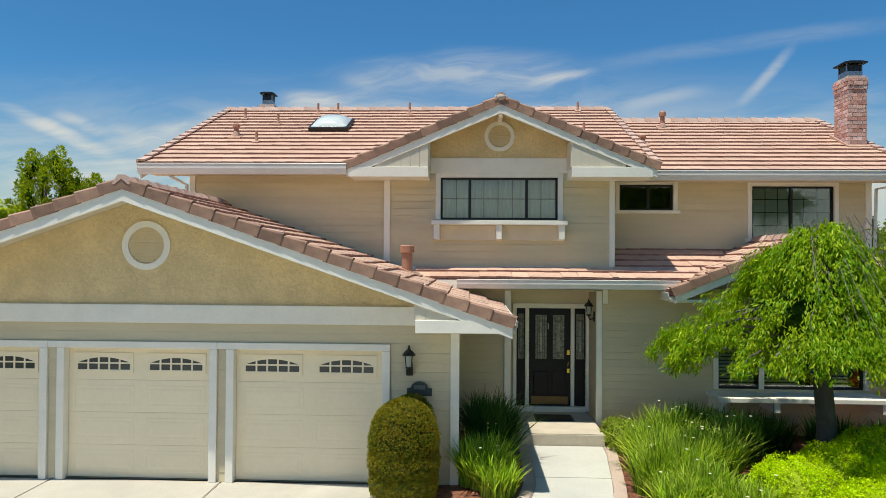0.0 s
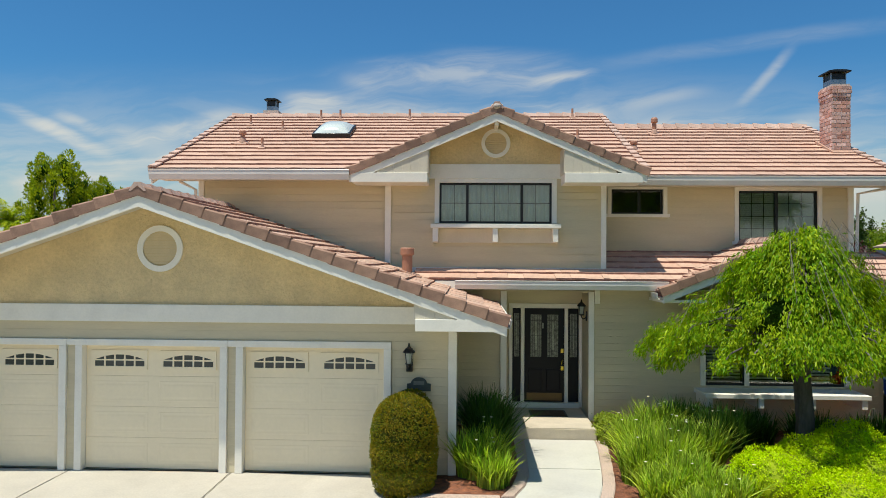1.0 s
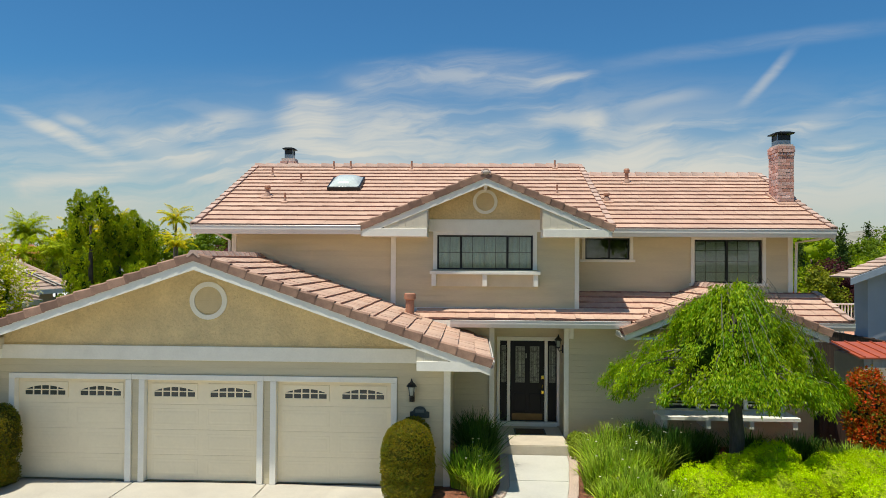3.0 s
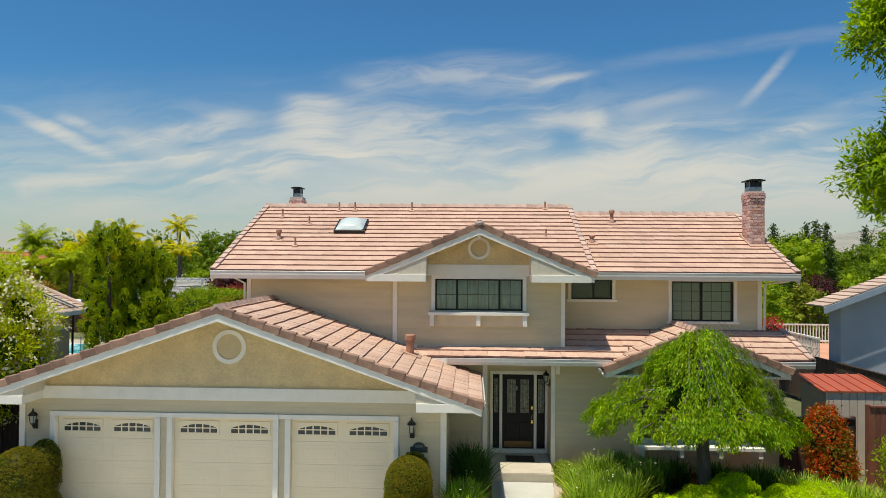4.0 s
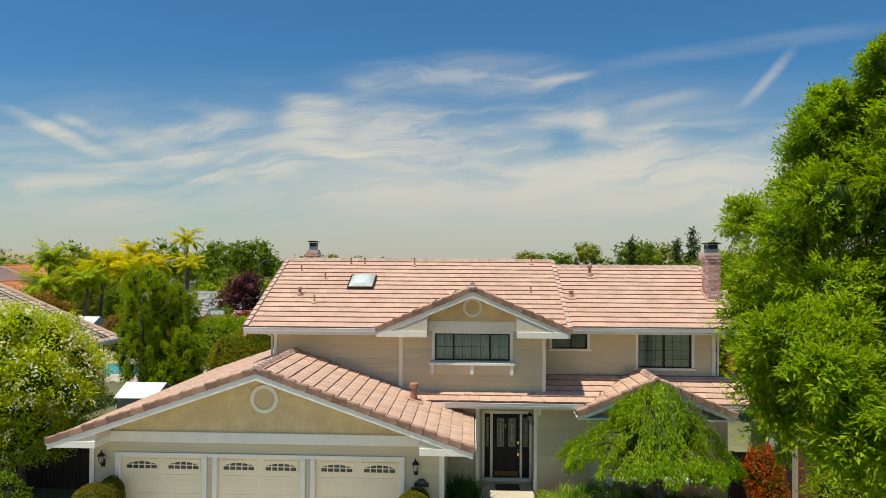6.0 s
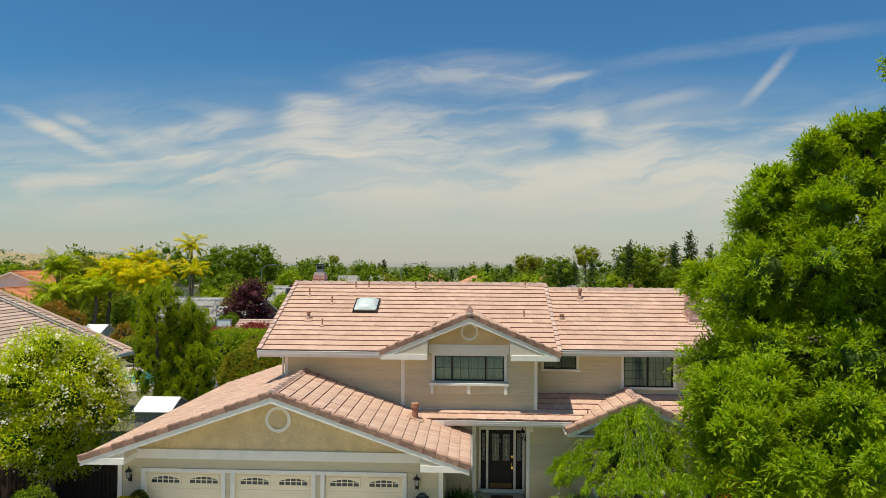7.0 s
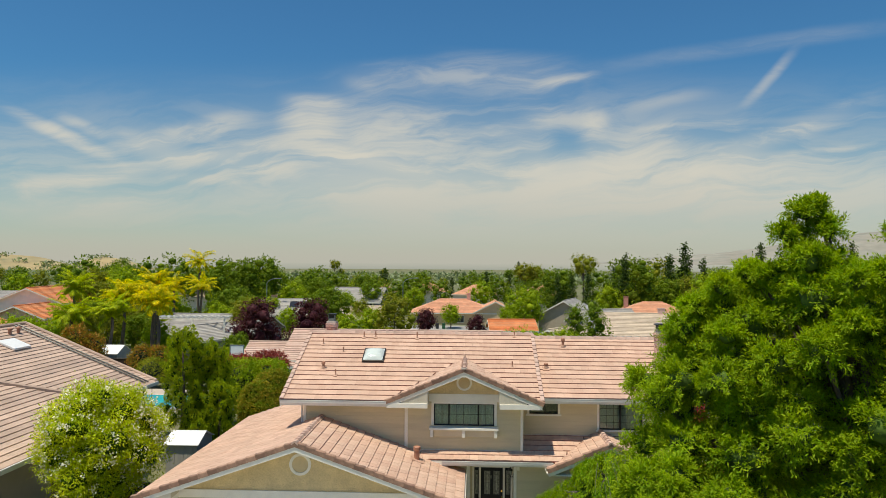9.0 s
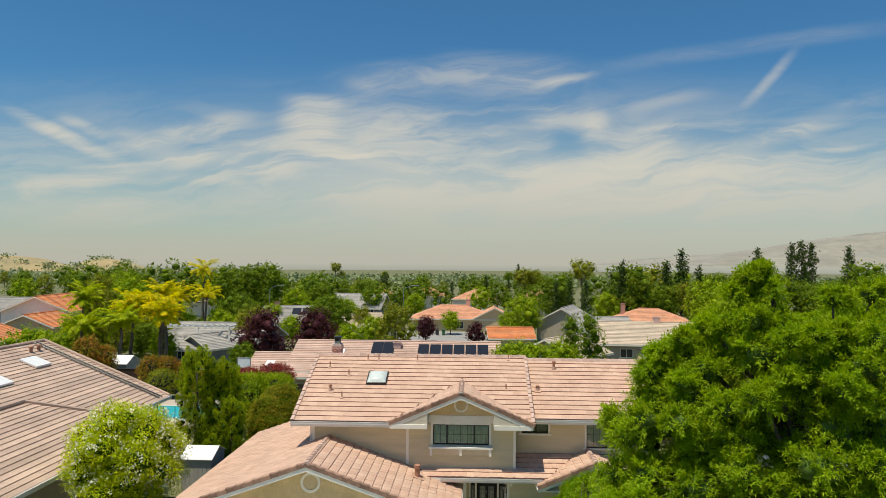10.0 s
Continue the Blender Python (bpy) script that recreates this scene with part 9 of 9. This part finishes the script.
# an upright glowing strip along the skyline, far-valley haze painted into its colour
haze_mat = bpy.data.materials.new("painted_haze_glow")
haze_mat.use_nodes = True
N, Lk = haze_mat.node_tree.nodes, haze_mat.node_tree.links
N.remove(N["Principled BSDF"])
em, tc, sp, mr, mx, nz = (N.new(k) for k in ("ShaderNodeEmission", "ShaderNodeTexCoord", "ShaderNodeSeparateXYZ", "ShaderNodeMapRange", "ShaderNodeMix", "ShaderNodeTexNoise"))
Lk.new(tc.outputs["Object"], sp.inputs[0])
Lk.new(sp.outputs[2], mr.inputs[0])
mr.inputs[1].default_value, mr.inputs[2].default_value = -14.0, 7.5
mx.data_type = "RGBA"
mp = N.new("ShaderNodeMapping")
mp.inputs["Scale"].default_value = (0.02, 0.02, 0.35)
Lk.new(tc.outputs["Object"], mp.inputs[0])
Lk.new(mp.outputs[0], nz.inputs["Vector"])
nz.inputs["Scale"].default_value, nz.inputs["Detail"].default_value = 1.0, 5
ad = N.new("ShaderNodeMath")
ad.operation = "MULTIPLY_ADD"
Lk.new(nz.outputs["Fac"], ad.inputs[0])
ad.inputs[1].default_value = -0.35
ad2 = N.new("ShaderNodeMath")
ad2.operation = "ADD"
ad2.inputs[1].default_value = 0.17
Lk.new(mr.outputs[0], ad2.inputs[0])
Lk.new(ad2.outputs[0], ad.inputs[2])
ad.use_clamp = True
Lk.new(ad.outputs[0], mx.inputs[0])
mx.inputs[6].default_value, mx.inputs[7].default_value = (0.31, 0.35, 0.335, 1), (0.47, 0.48, 0.46, 1)
Lk.new(mx.outputs[2], em.inputs[0])
Lk.new(em.outputs[0], N["Material Output"].inputs[0])
bm = B()
prev = None
for k in range(41):
    a = radians(-62 + 124 * k / 40)
    x, y = 1400 * math.sin(a), 1400 * math.cos(a)
    cur = (bm.verts.new((x, y, -40)), bm.verts.new((x, y, 7.5 + 0.8 * noise.noise(Vector((k * 0.9, 0, 0))))))
    if prev:
        bm.faces.new((prev[0], cur[0], cur[1], prev[1]))
    prev = cur
tagged(new("backdrop", finish(bm, "backdrop", haze_mat)), "upright glowing strip painted as the hazy far valley", "backdrop", kind="structure")
